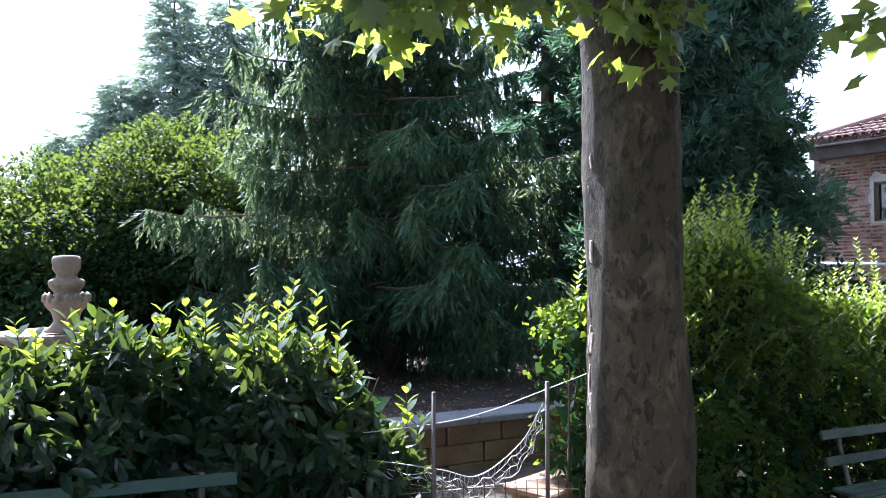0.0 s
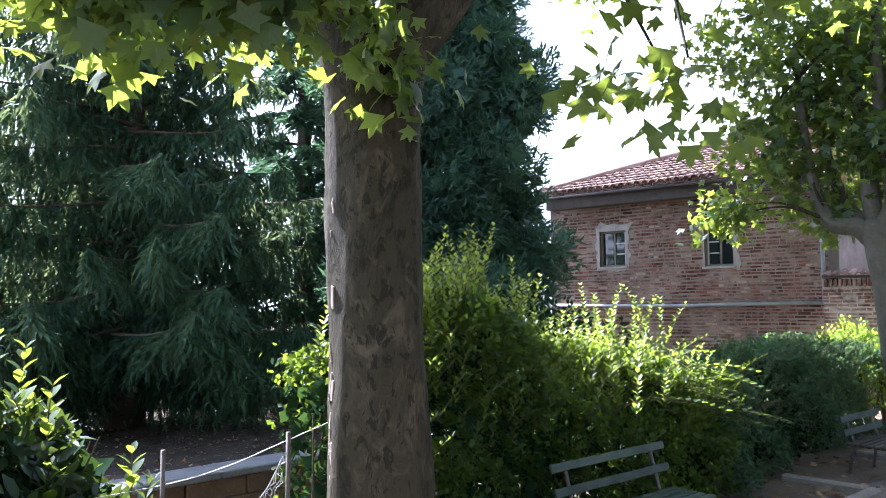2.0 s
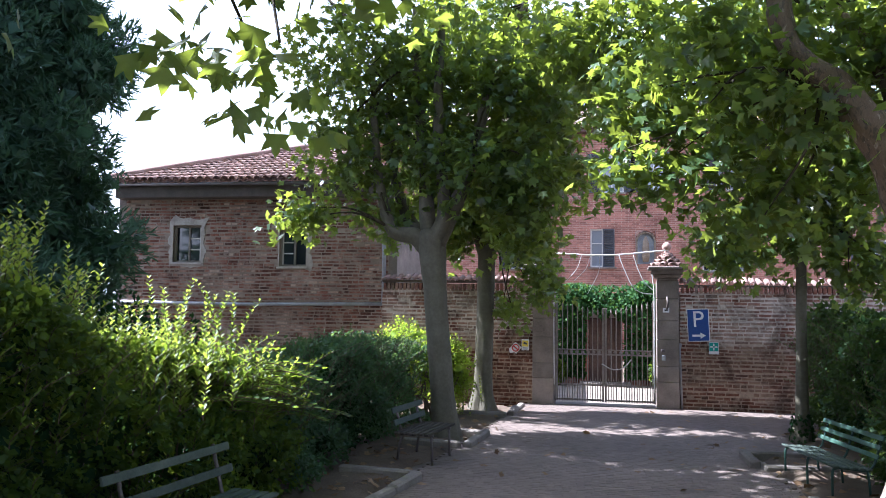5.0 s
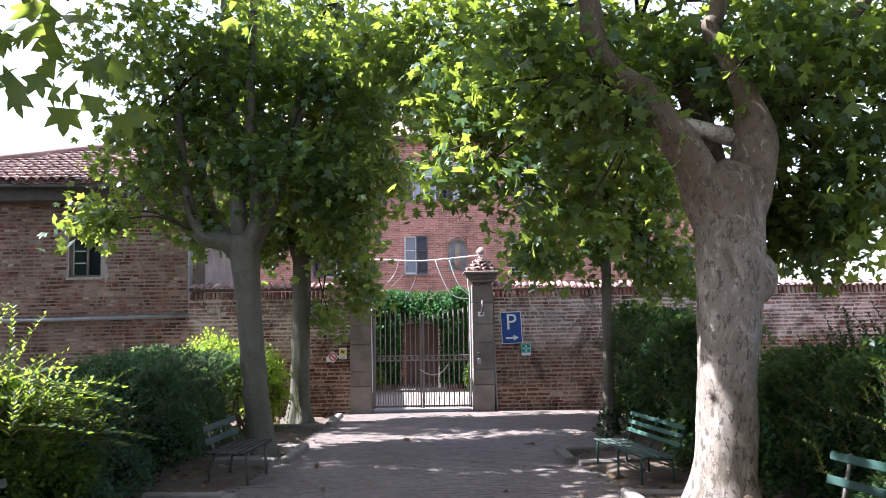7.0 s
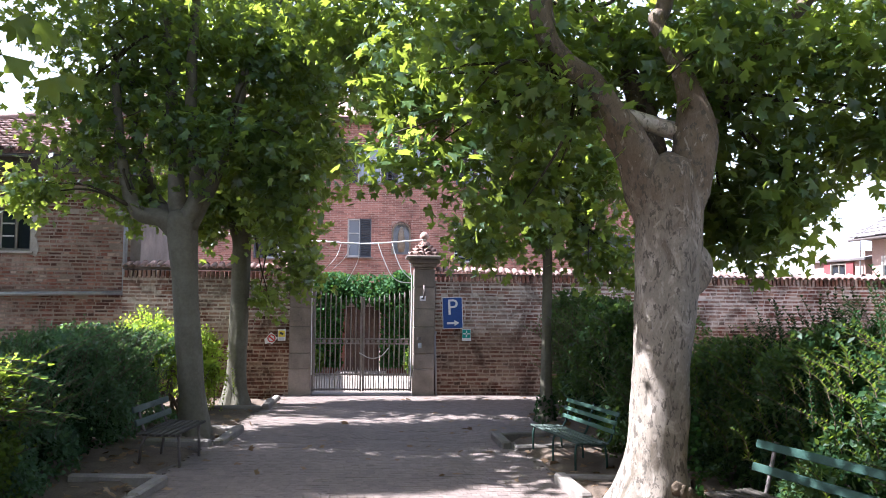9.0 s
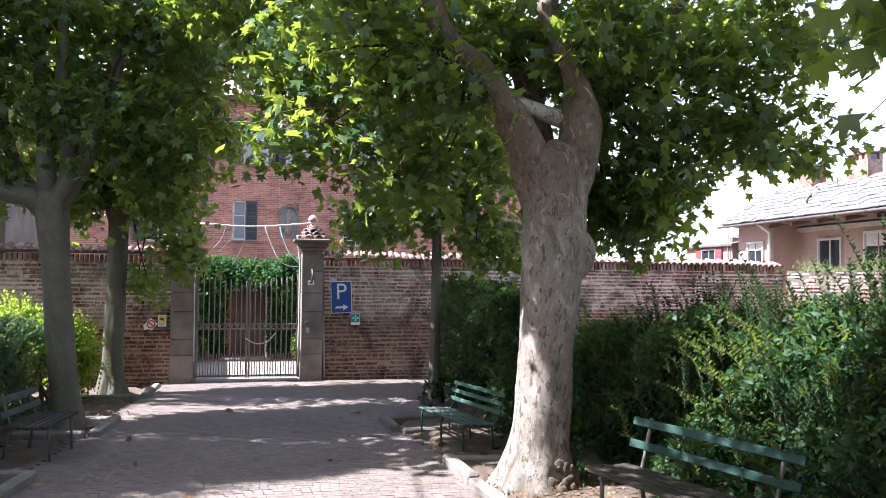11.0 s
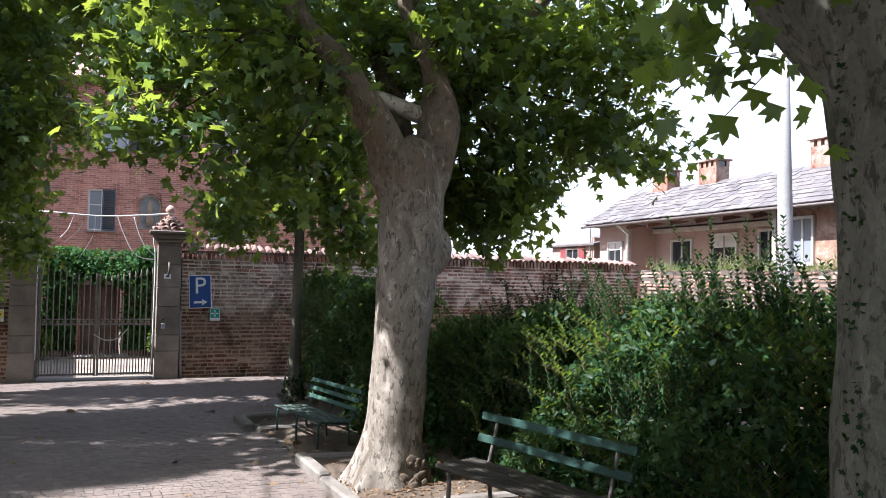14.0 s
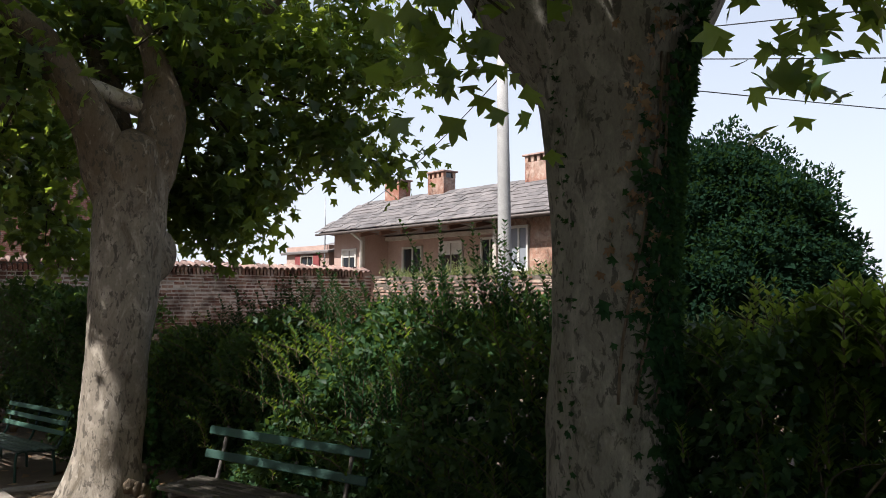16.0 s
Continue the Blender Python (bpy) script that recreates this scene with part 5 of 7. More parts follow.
for y, h in ((21.85, 0.55), (19.5, 0.6), (15.15, 0.62), (11.5, 0.6)):
    ch = new("chimney")
    ch.parent, ch.location = house, (RX, y, RZ - 0.12)
    part("chimney_body", boxed((0.5, 0.8, h), (0, 0, h / 2), (0, 0, 0), 0.01), M["brick_many"], ch)
    part("smoke_cap", boxed((0.62, 0.94, 0.05), (0, 0, h + 0.2), (0, 0, 0), 0.008), M["tile_many"], ch)
    for q in (-0.34, -0.115, 0.115, 0.34):
        for x in (-0.2, 0.2):
            part("cap_post", boxed((0.11, 0.11, 0.18), (x, q, h + 0.09)), M["brick_many"], ch)
    part("flue", boxed((0.3, 0.7, 0.16), (0, 0, h + 0.08)), M["pane"], ch)
low = thing("outbuilding", "low pink outbuilding with red shutters and a lean-to roof", "building")
part("wall", boxed((3, 3.0, 3.6), (16.6, 25.5, 1.7)), PINK, low)
part("roof", boxed((3.6, 3.4, 0.1), (16.7, 25.5, 3.62), (0, -12, 0), 0.02), M["slate"], low)
house_window(15.1, 25.0, 25.8, 2.5, 3.1, low, M["pane"], False, M["frame_wood"])
for y in (24.75, 26.05):
    part("shutter", boxed((0.05, 0.4, 0.75), (15.05, y, 2.8), (0, 0, 0), 0.005), M["shutter_red"], low, "faded red shutter")
tube("aerial_mast", [(15.0, 24.1, 2.0), (15.0, 24.1, 4.0), (15.0, 24.1, 5.2)], 0.025, M["zinc"], low, 6)

pole = thing("utility_pole", "tall tapered grey concrete utility pole with wires", "utility pole", pose(9.94, 9.9, 0, -0.3, -1.0, 0))
tube("pole_shaft", [(0, 0, -0.1), (0, 0, 2), (0, 0, 4), (0, 0, 6.45)], [0.135, 0.125, 0.11, 0.09], M["concrete"], pole, 20)
part("pole_cap", lathe([(0.1, 6.44), (0.12, 6.47), (0.11, 6.52), (0.03, 6.56)], 12), M["concrete"], pole)
for z, y in ((6.15, 0.16), (5.95, -0.18), (5.75, 0.14)):
    part("insulator_bracket", boxed((0.06, abs(y) * 2, 0.04), (-0.02, y / 2, z), (0, 0, 0), 0.005), M["iron"], pole)
    part("insulator", lathe([(0.02, z), (0.04, z + 0.02), (0.03, z + 0.07), (0.015, z + 0.1)], 10), M["sign_white"], pole).location = (-0.02, y, 0)
part("pole_clamp", boxed((0.3, 0.3, 0.05), (0, 0, 1.75), (0, 0, 0), 0.02), M["iron"], pole)
for i, (z, far) in enumerate(((6.2, (30, -10, 9.2)), (6.0, (30, -6, 7.0)), (5.8, (30, -2, 5.2)), (5.9, (2, 34, 7.2)), (5.7, (16.5, 23.8, 5.0)))):
    c = thing("overhead_wire", "thin dark wire strung from the utility pole", "wire", group="overhead wires")
    s, e = np.array((9.85, 9.95, z)), np.array(far, float)
    tube("wire", [s + (e - s) * t - np.array((0, 0, 1.6 * t * (1 - t) * 0.5)) for t in np.linspace(0, 1, 14)], 0.011, M["black_cable"], c, 5)


# ---- trees ----
def root_flare(bx, by, radii, bend, segs=28, roots=6, seed=0, flare=0.55, height=0.75):
    """Rings of a trunk with root buttresses at its foot. radii: (height, radius) pairs; bend: (height, dx, dy)."""
    zs = np.concatenate([np.linspace(-0.1, 0.9, 16), np.linspace(1.0, radii[-1][0], 26)])
    R = np.interp(zs, [q[0] for q in radii], [q[1] for q in radii])
    DX = np.interp(zs, [q[0] for q in bend], [q[1] for q in bend])
    DY = np.interp(zs, [q[0] for q in bend], [q[2] for q in bend])
    a = np.linspace(0, tau, segs, endpoint=False)
    V = []
    for z, q, dx, dy in zip(zs, R, DX, DY):
        k = max(0.0, 1 - (z + 0.1) / height) ** 2.2
        rr = q * (1 + flare * k * (0.75 + 0.55 * np.cos(a * roots + seed)) )
        rr = rr + np.array([0.045 * q * noise.noise(Vector((cos(x) * 2 + seed, sin(x) * 2, z * 1.1))) * 3 + 0.012 * noise.noise(Vector((cos(x) * 6, sin(x) * 6 + seed, z * 5))) * (1 + 5 * k) for x in a])
        V.append(np.stack([bx * 0 + dx + rr * np.cos(a), dy + rr * np.sin(a), np.full(segs, z)], -1))
    n = len(zs)
    F = np.array([(i * segs + j, i * segs + (j + 1) % segs, (i + 1) * segs + (j + 1) % segs, (i + 1) * segs + j) for i in range(n - 1) for j in range(segs)])
    return np.concatenate(V), F


def crown(parent, base, lobes, size, per=9, mat=None, name="crown", seed=1, label="broad lobed green leaves", shape=PALM, aspect=None):
    """Sprays of lobed leaves filling ellipsoids. lobes: (centre, radii, sprays), places in the world."""
    r = np.random.default_rng(seed)
    P, T, N, S = [], [], [], []
    for (c, rad, count) in lobes:
        count = int(count * (0.66 if name == "crown" else 0.9))
        d = unit(r.normal(size=(count, 3))) * (r.uniform(0.15, 1, (count, 1)) ** 0.5)
        ctr = np.array(c) + d * np.array(rad)
        way = unit(d * np.array([1, 1, 0.4]) + 0.5 * r.normal(size=d.shape))
        for j in range(per):
            off = way * r.uniform(-0.25, 0.3, (count, 1)) + r.normal(0, 0.115, (count, 3))
            off[:, 2] -= 0.5 * np.abs(off[:, 0] ** 2 + off[:, 1] ** 2)
            P.append(ctr + off)
            T.append(unit(way * 0.5 + r.normal(size=d.shape) * 0.75 + np.array([0, 0, -0.55])))
            N.append(unit(np.array([0, 0, 1.0]) + 0.55 * r.normal(size=d.shape)))
            S.append(size * r.uniform(0.55, 1.15, count))
    P = np.concatenate(P) - np.array(base)
    return leaves(name, P, np.concatenate(T), np.concatenate(N), np.concatenate(S), shape, mat or M["leaf"], parent, label, aspect)


def twigs(parent, base, lobes, starts, seed=3):
    """Thin branches from the limbs' ends into the crown."""
    r = random.Random(seed)
    lines = []
    for c, rad, count in lobes:
        for _ in range(max(2, count // 60)):
            e = Vector(c) + Vector([r.uniform(-0.7, 0.7) * q for q in rad])
            s = min(starts, key=lambda q: (Vector(q) - e).length)
            s = Vector(s)
            mid_ = (s + e) / 2 + Vector((r.uniform(-0.2, 0.2), r.uniform(-0.2, 0.2), r.uniform(0.0, 0.3)))
            lines.append((curve_points([s - Vector(base), mid_ - Vector(base), e - Vector(base)], 4), np.linspace(0.028, 0.006, 9)))
    tagged(joined_tubes("twig_growth", lines, M["bark_dark"], parent, 5), kind="stuff")


def plane_tree(base, radii, bend, limbs, lobes, label, leaf, bark, seed=0, flare=0.5, per=16, roots=6, roof=()):
    t = thing("plane_tree", label, "tree", pose(*base), "avenue plane trees")
    V, F = root_flare(0, 0, radii, bend, seed=seed, flare=flare, roots=roots)
    link("trunk", raw_mesh("trunk", V, F, True), bark, t)
    B = np.array(base)
    ends = []
    for pts, r0, r1 in limbs:
        c = curve_points(np.array(pts, float) - B, 8)
        tube("limb", c, np.interp(np.linspace(0, 1, len(c)), np.linspace(0, 1, len(r0)), r0) if isinstance(r0, list) else np.linspace(r0, r1, len(c)), bark, t, 14, wobble=0.25, seed=seed)
        ends += [tuple(c[len(c) // 2] + B), tuple(c[-1] + B)]
    if lobes:
        crown(t, base, lobes, leaf, per, seed=seed + 1)
        twigs(t, base, lobes, ends, seed)
    # Unseen leaves added above the view to shade road, trunks and hedges.
    if roof:
        crown(t, base, roof, 0.2, 12, seed=seed + 2, name="upper_crown", shape=SMALL, aspect=1.7)
        twigs(t, base, roof, ends, seed + 1)
    return t


# the near tree on the garden side
T1 = (-3.1, 2.43, 0)
t1 = plane_tree(T1, [(-0.1, 0.33), (0.3, 0.30), (1.0, 0.285), (2.0, 0.272), (3.0, 0.268), (3.3, 0.285), (3.5, 0.32), (3.75, 0.42), (3.95, 0.4), (4.1, 0.05)], [(0, 0, 0), (3.7, -0.03, 0.0)],
    [([(-3.13, 2.43, 3.4), (-3.43, 2.07, 4.1), (-3.98, 1.37, 5.2), (-4.48, 0.57, 6.6)], 0.2, 0.06),
     ([(-3.08, 2.47, 3.4), (-2.78, 2.97, 4.2), (-2.28, 3.77, 5.4), (-1.88, 4.37, 6.8)], 0.19, 0.06),
     ([(-3.08, 2.37, 3.45), (-2.68, 1.97, 4.3), (-1.98, 1.37, 5.6), (-1.38, 0.77, 6.9)], 0.17, 0.05),
     ([(-3.13, 2.52, 3.45), (-3.58, 3.17, 4.4), (-4.28, 4.07, 5.6), (-4.78, 4.77, 6.8)], 0.17, 0.05)],
    [((-3.08, 0.85, 3.5), (0.35, 0.45, 0.15), 62), ((-2.73, 1.4, 3.56), (0.4, 0.5, 0.16), 66), ((-2.75, 2.1, 3.4), (0.14, 0.16, 0.14), 12), ((-1.58, 2.82, 3.12), (0.25, 0.22, 0.2), 7), ((-1.18, 3.32, 3.8), (0.5, 0.5, 0.25), 18)],
    "thick plane tree trunk with flaking grey-brown bark", 0.1, M["bark_dark"], 2, 0.3,
    # Added unseen lobes on the sun's way; the rear ones block low skylight.
    roof=[((-3.2, 1.37, 6.6), (2.0, 2.8, 1.0), 400), ((-0.98, 0.17, 6.6), (2.8, 3.4, 1.2), 1000), ((-4.18, -3.73, 6.0), (2.6, 3.0, 1.2), 420), ((-1.58, 3.8, 6.6), (1.8, 0.9, 0.7), 160), ((-1.0, 2.65, 6.8), (1.6, 1.0, 0.6), 200), ((-2.28, 5.27, 6.7), (0.9, 1.1, 0.4), 70), ((-2.98, -6.73, 4.2), (2.2, 1.5, 2.6), 420), ((-0.93, 7.2, 6.9), (0.95, 0.8, 0.4), 170), ((-4.58, 9.07, 7.6), (1.8, 0.8, 0.8), 160)])
# old bark plates clinging to one flank
r = random.Random(4)
for i in range(90):
    z, a = r.uniform(0.3, 3.4), radians(234 + r.uniform(-22, 18))
    q = 0.285 - 0.006 * z
    bm = bmesh.new()
    box(bm, (0.012, r.uniform(0.025, 0.05), r.uniform(0.05, 0.13)), bevel=0.004)
    ob = part("bark_plate", bm, M["bark_plate"], t1)
    ob.matrix_basis = pose(q * cos(a), q * sin(a), z, r.uniform(-8, 8), r.uniform(-6, 6), math.degrees(a))

# the big forked tree on the other side
T4 = (2.62, 7.45, 0)
t4 = plane_tree(T4, [(-0.1, 0.36), (0.2, 0.315), (0.45, 0.285), (0.8, 0.27), (1.35, 0.262), (1.9, 0.292), (2.4, 0.298), (2.8, 0.315), (3.05, 0.325), (3.22, 0.3), (3.33, 0.21), (3.39, 0.03)], [(0, -0.12, 0), (0.3, -0.09, 0), (0.8, -0.035, 0), (1.35, 0.0, 0), (1.9, 0.045, 0), (2.4, 0.07, 0), (3.4, 0.08, 0)],
    [([(2.62, 7.45, 2.4), (2.5, 7.45, 3.0), (2.3, 7.44, 3.48), (2.11, 7.43, 3.76), (1.93, 7.43, 4.04), (1.69, 7.43, 4.21), (1.52, 7.43, 4.43), (1.44, 7.43, 4.71), (1.42, 7.43, 4.96), (1.2, 7.3, 5.9)], [0.12, 0.22, 0.19, 0.16, 0.135, 0.125, 0.115, 0.11, 0.1, 0.05], 0),
     ([(2.78, 7.45, 2.4), (2.86, 7.45, 3.0), (2.97, 7.44, 3.5), (2.94, 7.43, 3.88), (2.82, 7.43, 4.19), (2.69, 7.43, 4.44), (2.58, 7.43, 4.69), (2.67, 7.43, 4.88), (2.8, 7.2, 6.0)], [0.12, 0.235, 0.22, 0.14, 0.1, 0.088, 0.08, 0.075, 0.05], 0),
     ([(2.85, 7.6, 2.7), (3.08, 7.7, 3.54), (3.25, 7.8, 3.85), (3.45, 7.85, 4.15), (3.75, 7.85, 4.45), (4.7, 7.4, 5.6)], [0.14, 0.18, 0.15, 0.115, 0.09, 0.04], 0),
     ([(2.7, 7.7, 2.9), (2.65, 8.3, 4.2), (2.3, 9.0, 5.3)], 0.2, 0.06)],
    [((0.34, 8.3, 3.42), (0.7, 0.4, 0.34), 40), ((0.12, 8.6, 4.3), (0.7, 0.5, 0.5), 46), ((1.2, 8.2, 3.15), (0.7, 0.5, 0.45), 52), ((1.0, 7.9, 4.3), (0.9, 0.8, 0.7), 100), ((2.0, 8.4, 4.5), (1.1, 0.7, 0.8), 120), ((3.2, 7.9, 4.4), (0.8, 0.9, 0.7), 90),
     ((4.3, 7.9, 4.0), (1.1, 0.9, 0.7), 140), ((4.1, 7.8, 3.2), (0.65, 0.6, 0.5), 76), ((5.3, 7.6, 3.6), (0.7, 0.7, 0.4), 48), ((5.0, 7.4, 4.7), (1.0, 0.9, 0.5), 80), ((3.9, 8.1, 2.65), (0.45, 0.35, 0.3), 34), ((3.45, 8.5, 3.0), (0.5, 0.35, 0.5), 76), ((1.7, 7.25, 3.85), (0.4, 0.25, 0.3), 12), ((3.4, 7.2, 4.5), (0.6, 0.3, 0.4), 24), ((0.2, 9.6, 5.4), (1.5, 0.8, 0.6), 150), ((4.4, 9.0, 5.2), (1.6, 0.9, 0.7), 150)],
    "large forked plane tree with pale mottled bark and root flare", 0.106, M["bark"], 5, 0.42, roots=7, roof=[((2.8, 7.8, 6.6), (2.9, 2.2, 1.0), 420)])
stub_c = curve_points(np.array([(2.85, 7.5, 3.58), (2.6, 7.52, 3.66), (2.32, 7.54, 3.75)]) - np.array(T4), 6)
tube("sawn_stub", stub_c, np.linspace(0.095, 0.08, len(stub_c)), M["bark_stub"], t4, 14, "short pale sawn-off limb", 0.2)
bm = bmesh.new()
bmesh.ops.create_icosphere(bm, subdivisions=3, radius=0.2, matrix=pose(0.315, -0.02, 2.25) @ Matrix.Diagonal((0.9, 0.8, 1.3, 1)))
for v in bm.verts:
    v.co += 0.03 * Vector((noise.noise(v.co * 5), noise.noise(v.co * 5 + Vector((3, 0, 0))), 0))
part("burl", bm, M["bark"], t4, smooth=True)
# knobbly wood at its foot
r = random.Random(11)
for i in range(34):
    a, z = radians(r.uniform(-110, 0)), 0.02 + 0.22 * r.uniform(0, 1) ** 1.3
    q = 0.27 + 0.14 * max(0, 1 - z / 0.45) ** 2
    bm = bmesh.new()
    bmesh.ops.create_icosphere(bm, subdivisions=2, radius=1.0, matrix=Matrix.Diagonal((0.02, r.uniform(0.025, 0.08), r.uniform(0.025, 0.08), 1)))
    for v in bm.verts:
        v.co += v.co.normalized() * 0.026 * noise.noise(v.co * 14 + Vector((i, 0, 0)))
    part("root_burl", bm, M["bark_brown"], t4, smooth=True).matrix_basis = pose(q * cos(a) - 0.02, q * sin(a), z, r.uniform(-25, 25), 0, math.degrees(a))



def foot_ivy(tree, count, angles, heights, radius, size, mat):
    """Ivy leaves sitting on a trunk between two angles and two heights."""
    a = np.radians(rng.uniform(*angles, count))
    z = heights[0] + (heights[1] - heights[0]) * rng.uniform(0, 1, count) ** 1.5
    q = radius * (1 + 0.35 * np.clip(1 - z / 0.4, 0, 1)) + rng.uniform(0.0, 0.05, count)
    pos = np.stack([q * np.cos(a), q * np.sin(a), z], -1)
    side = np.stack([np.cos(a), np.sin(a), 0 * a], -1)
    leaves("ivy", pos, unit(side * 0.6 + np.array([0, 0, -0.5]) + 0.7 * rng.normal(size=pos.shape)), unit(side + 0.5 * rng.normal(size=pos.shape)), size * rng.uniform(0.7, 1.2, count), PALM, mat, tree, "small dark ivy leaves at the foot")


foot_ivy(t4, 130, (-50, 20), (0.05, 1.1), 0.29, 0.035, M["ivy"])

# the slim tree behind the bench
T3 = (2.5, 12.4, 0)
t3 = plane_tree(T3, [(-0.1, 0.12), (0.3, 0.095), (1.5, 0.075), (2.8, 0.07)], [(0, 0, 0), (2.8, 0.03, 0)],
    [([(2.52, 12.4, 2.7), (2.4, 12.35, 3.3), (2.1, 12.3, 4.2), (2.0, 12.2, 5.2)], 0.07, 0.03), ([(2.53, 12.4, 2.7), (2.8, 12.4, 3.4), (3.2, 12.4, 4.4)], 0.06, 0.025)],
    [((1.5, 12.3, 2.9), (0.7, 0.6, 0.4), 62), ((2.5, 12.2, 3.3), (0.9, 0.8, 0.5), 95), ((3.4, 12.3, 2.7), (0.65, 0.6, 0.6), 75), ((3.2, 12.2, 3.8), (0.9, 0.8, 0.6), 100), ((2.4, 12.4, 4.7), (1.4, 1.1, 0.8), 170), ((2.4, 12.4, 6.2), (1.5, 1.2, 0.9), 160), ((0.9, 12.6, 5.9), (1.2, 0.9, 0.8), 130)],
    "slim young plane tree with a dark straight trunk", 0.106, M["bark_mid"], 7, 0.5)

foot_ivy(t3, 260, (-180, 180), (0.0, 0.42), 0.1, 0.04, M["darkleaf"])

# two trees of the garden row nearer the gate
TA = (-2.66, 11.35, 0)
plane_tree(TA, [(-0.1, 0.22), (0.3, 0.19), (1.2, 0.178), (2.2, 0.17), (2.75, 0.2), (2.98, 0.23), (3.12, 0.17), (3.17, 0.04)], [(0, 0, 0), (3.0, -0.27, 0)],
    [([(-2.93, 11.35, 2.80), (-3.17, 11.30, 3.02), (-3.52, 11.26, 3.13), (-3.74, 11.26, 3.80), (-3.88, 11.26, 5.22)], 0.16, 0.05),
     ([(-2.93, 11.40, 2.90), (-3.03, 11.40, 3.51), (-3.07, 11.45, 4.17), (-3.22, 11.54, 5.31), (-3.31, 11.64, 6.73)], 0.14, 0.05),
     ([(-2.89, 11.30, 2.90), (-2.70, 11.26, 3.32), (-2.76, 11.21, 4.08), (-2.79, 11.16, 5.03), (-2.74, 11.16, 6.73)], 0.14, 0.05),
     ([(-2.82, 11.35, 2.90), (-2.55, 11.35, 3.51), (-2.32, 11.40, 4.17), (-1.99, 11.45, 5.50), (-1.51, 11.54, 6.63)], 0.14, 0.05),
     ([(-3.03, 11.45, 2.94), (-3.50, 11.73, 3.51), (-3.74, 11.82, 4.46), (-3.83, 11.92, 5.97)], 0.12, 0.05)],
    [((-4.92, 11.26, 3.42), (0.5, 0.5, 0.25), 34), ((-4.26, 11.35, 4.46), (0.8, 0.9, 0.7), 90), ((-3.31, 11.35, 4.65), (0.9, 0.9, 0.9), 80), ((-2.74, 11.82, 5.40), (1.6, 0.9, 1.0), 120), ((-2.27, 11.35, 4.17), (0.8, 0.9, 0.7), 100), ((-1.42, 11.35, 3.89), (0.7, 0.8, 0.6), 100), ((-1.23, 11.54, 5.22), (0.8, 0.9, 0.8), 115),
     ((-4.16, 11.35, 5.88), (1.1, 1.1, 0.8), 110), ((-2.46, 11.35, 5.97), (1.4, 1.2, 0.9), 140), ((-3.78, 11.64, 3.42), (0.6, 0.6, 0.35), 36), ((-1.61, 11.73, 3.04), (0.4, 0.4, 0.4), 30)],
    # Roof lobes over the garden are added, unseen, to shade the paving.
    "plane tree with a smooth grey-green trunk and many upright limbs", 0.106, M["bark_mid"], 9, 0.22, roof=[((-3.2, 11.5, 8.3), (3.0, 2.8, 0.9), 190), ((-7.3, 11.0, 8.9), (2.2, 1.25, 0.6), 300), ((-7.8, 13.6, 9.0), (2.0, 0.8, 0.5), 120)])
TB = (-2.66, 14.25, 0)
plane_tree(TB, [(-0.1, 0.22), (0.3, 0.18), (1.2, 0.162), (2.2, 0.155), (2.8, 0.16), (3.1, 0.18)], [(0, 0, 0), (3.1, 0.06, 0)],
    [([(-2.62, 14.25, 2.9), (-2.4, 14.2, 3.5), (-2.0, 14.2, 4.6)], 0.12, 0.05), ([(-2.65, 14.25, 2.9), (-2.9, 14.3, 3.8), (-3.2, 14.4, 5.2)], 0.12, 0.05)],
    [((-1.9, 14.1, 3.4), (0.7, 0.6, 0.5), 70), ((-2.7, 14.1, 3.7), (0.9, 0.6, 0.6), 90), ((-1.5, 14.0, 4.3), (0.9, 0.7, 0.7), 100), ((-1.6, 14.2, 2.5), (0.5, 0.4, 0.5), 38), ((-2.0, 14.2, 4.7), (1.2, 1.0, 0.9), 130), ((-3.2, 13.9, 5.4), (1.3, 0.8, 1.0), 140), ((-1.1, 14.0, 6.1), (1.5, 1.1, 0.9), 330), ((-2.4, 13.9, 6.7), (1.6, 1.0, 1.0), 260), ((-3.1, 14.2, 3.5), (0.8, 0.5, 0.6), 100), ((-3.7, 14.2, 4.3), (0.7, 0.5, 0.7), 90), ((-2.2, 14.2, 1.9), (0.3, 0.3, 0.25), 16)],
    "pale-barked plane tree beside the gate wall", 0.106, M["bark_mid"], 13, 0.5)

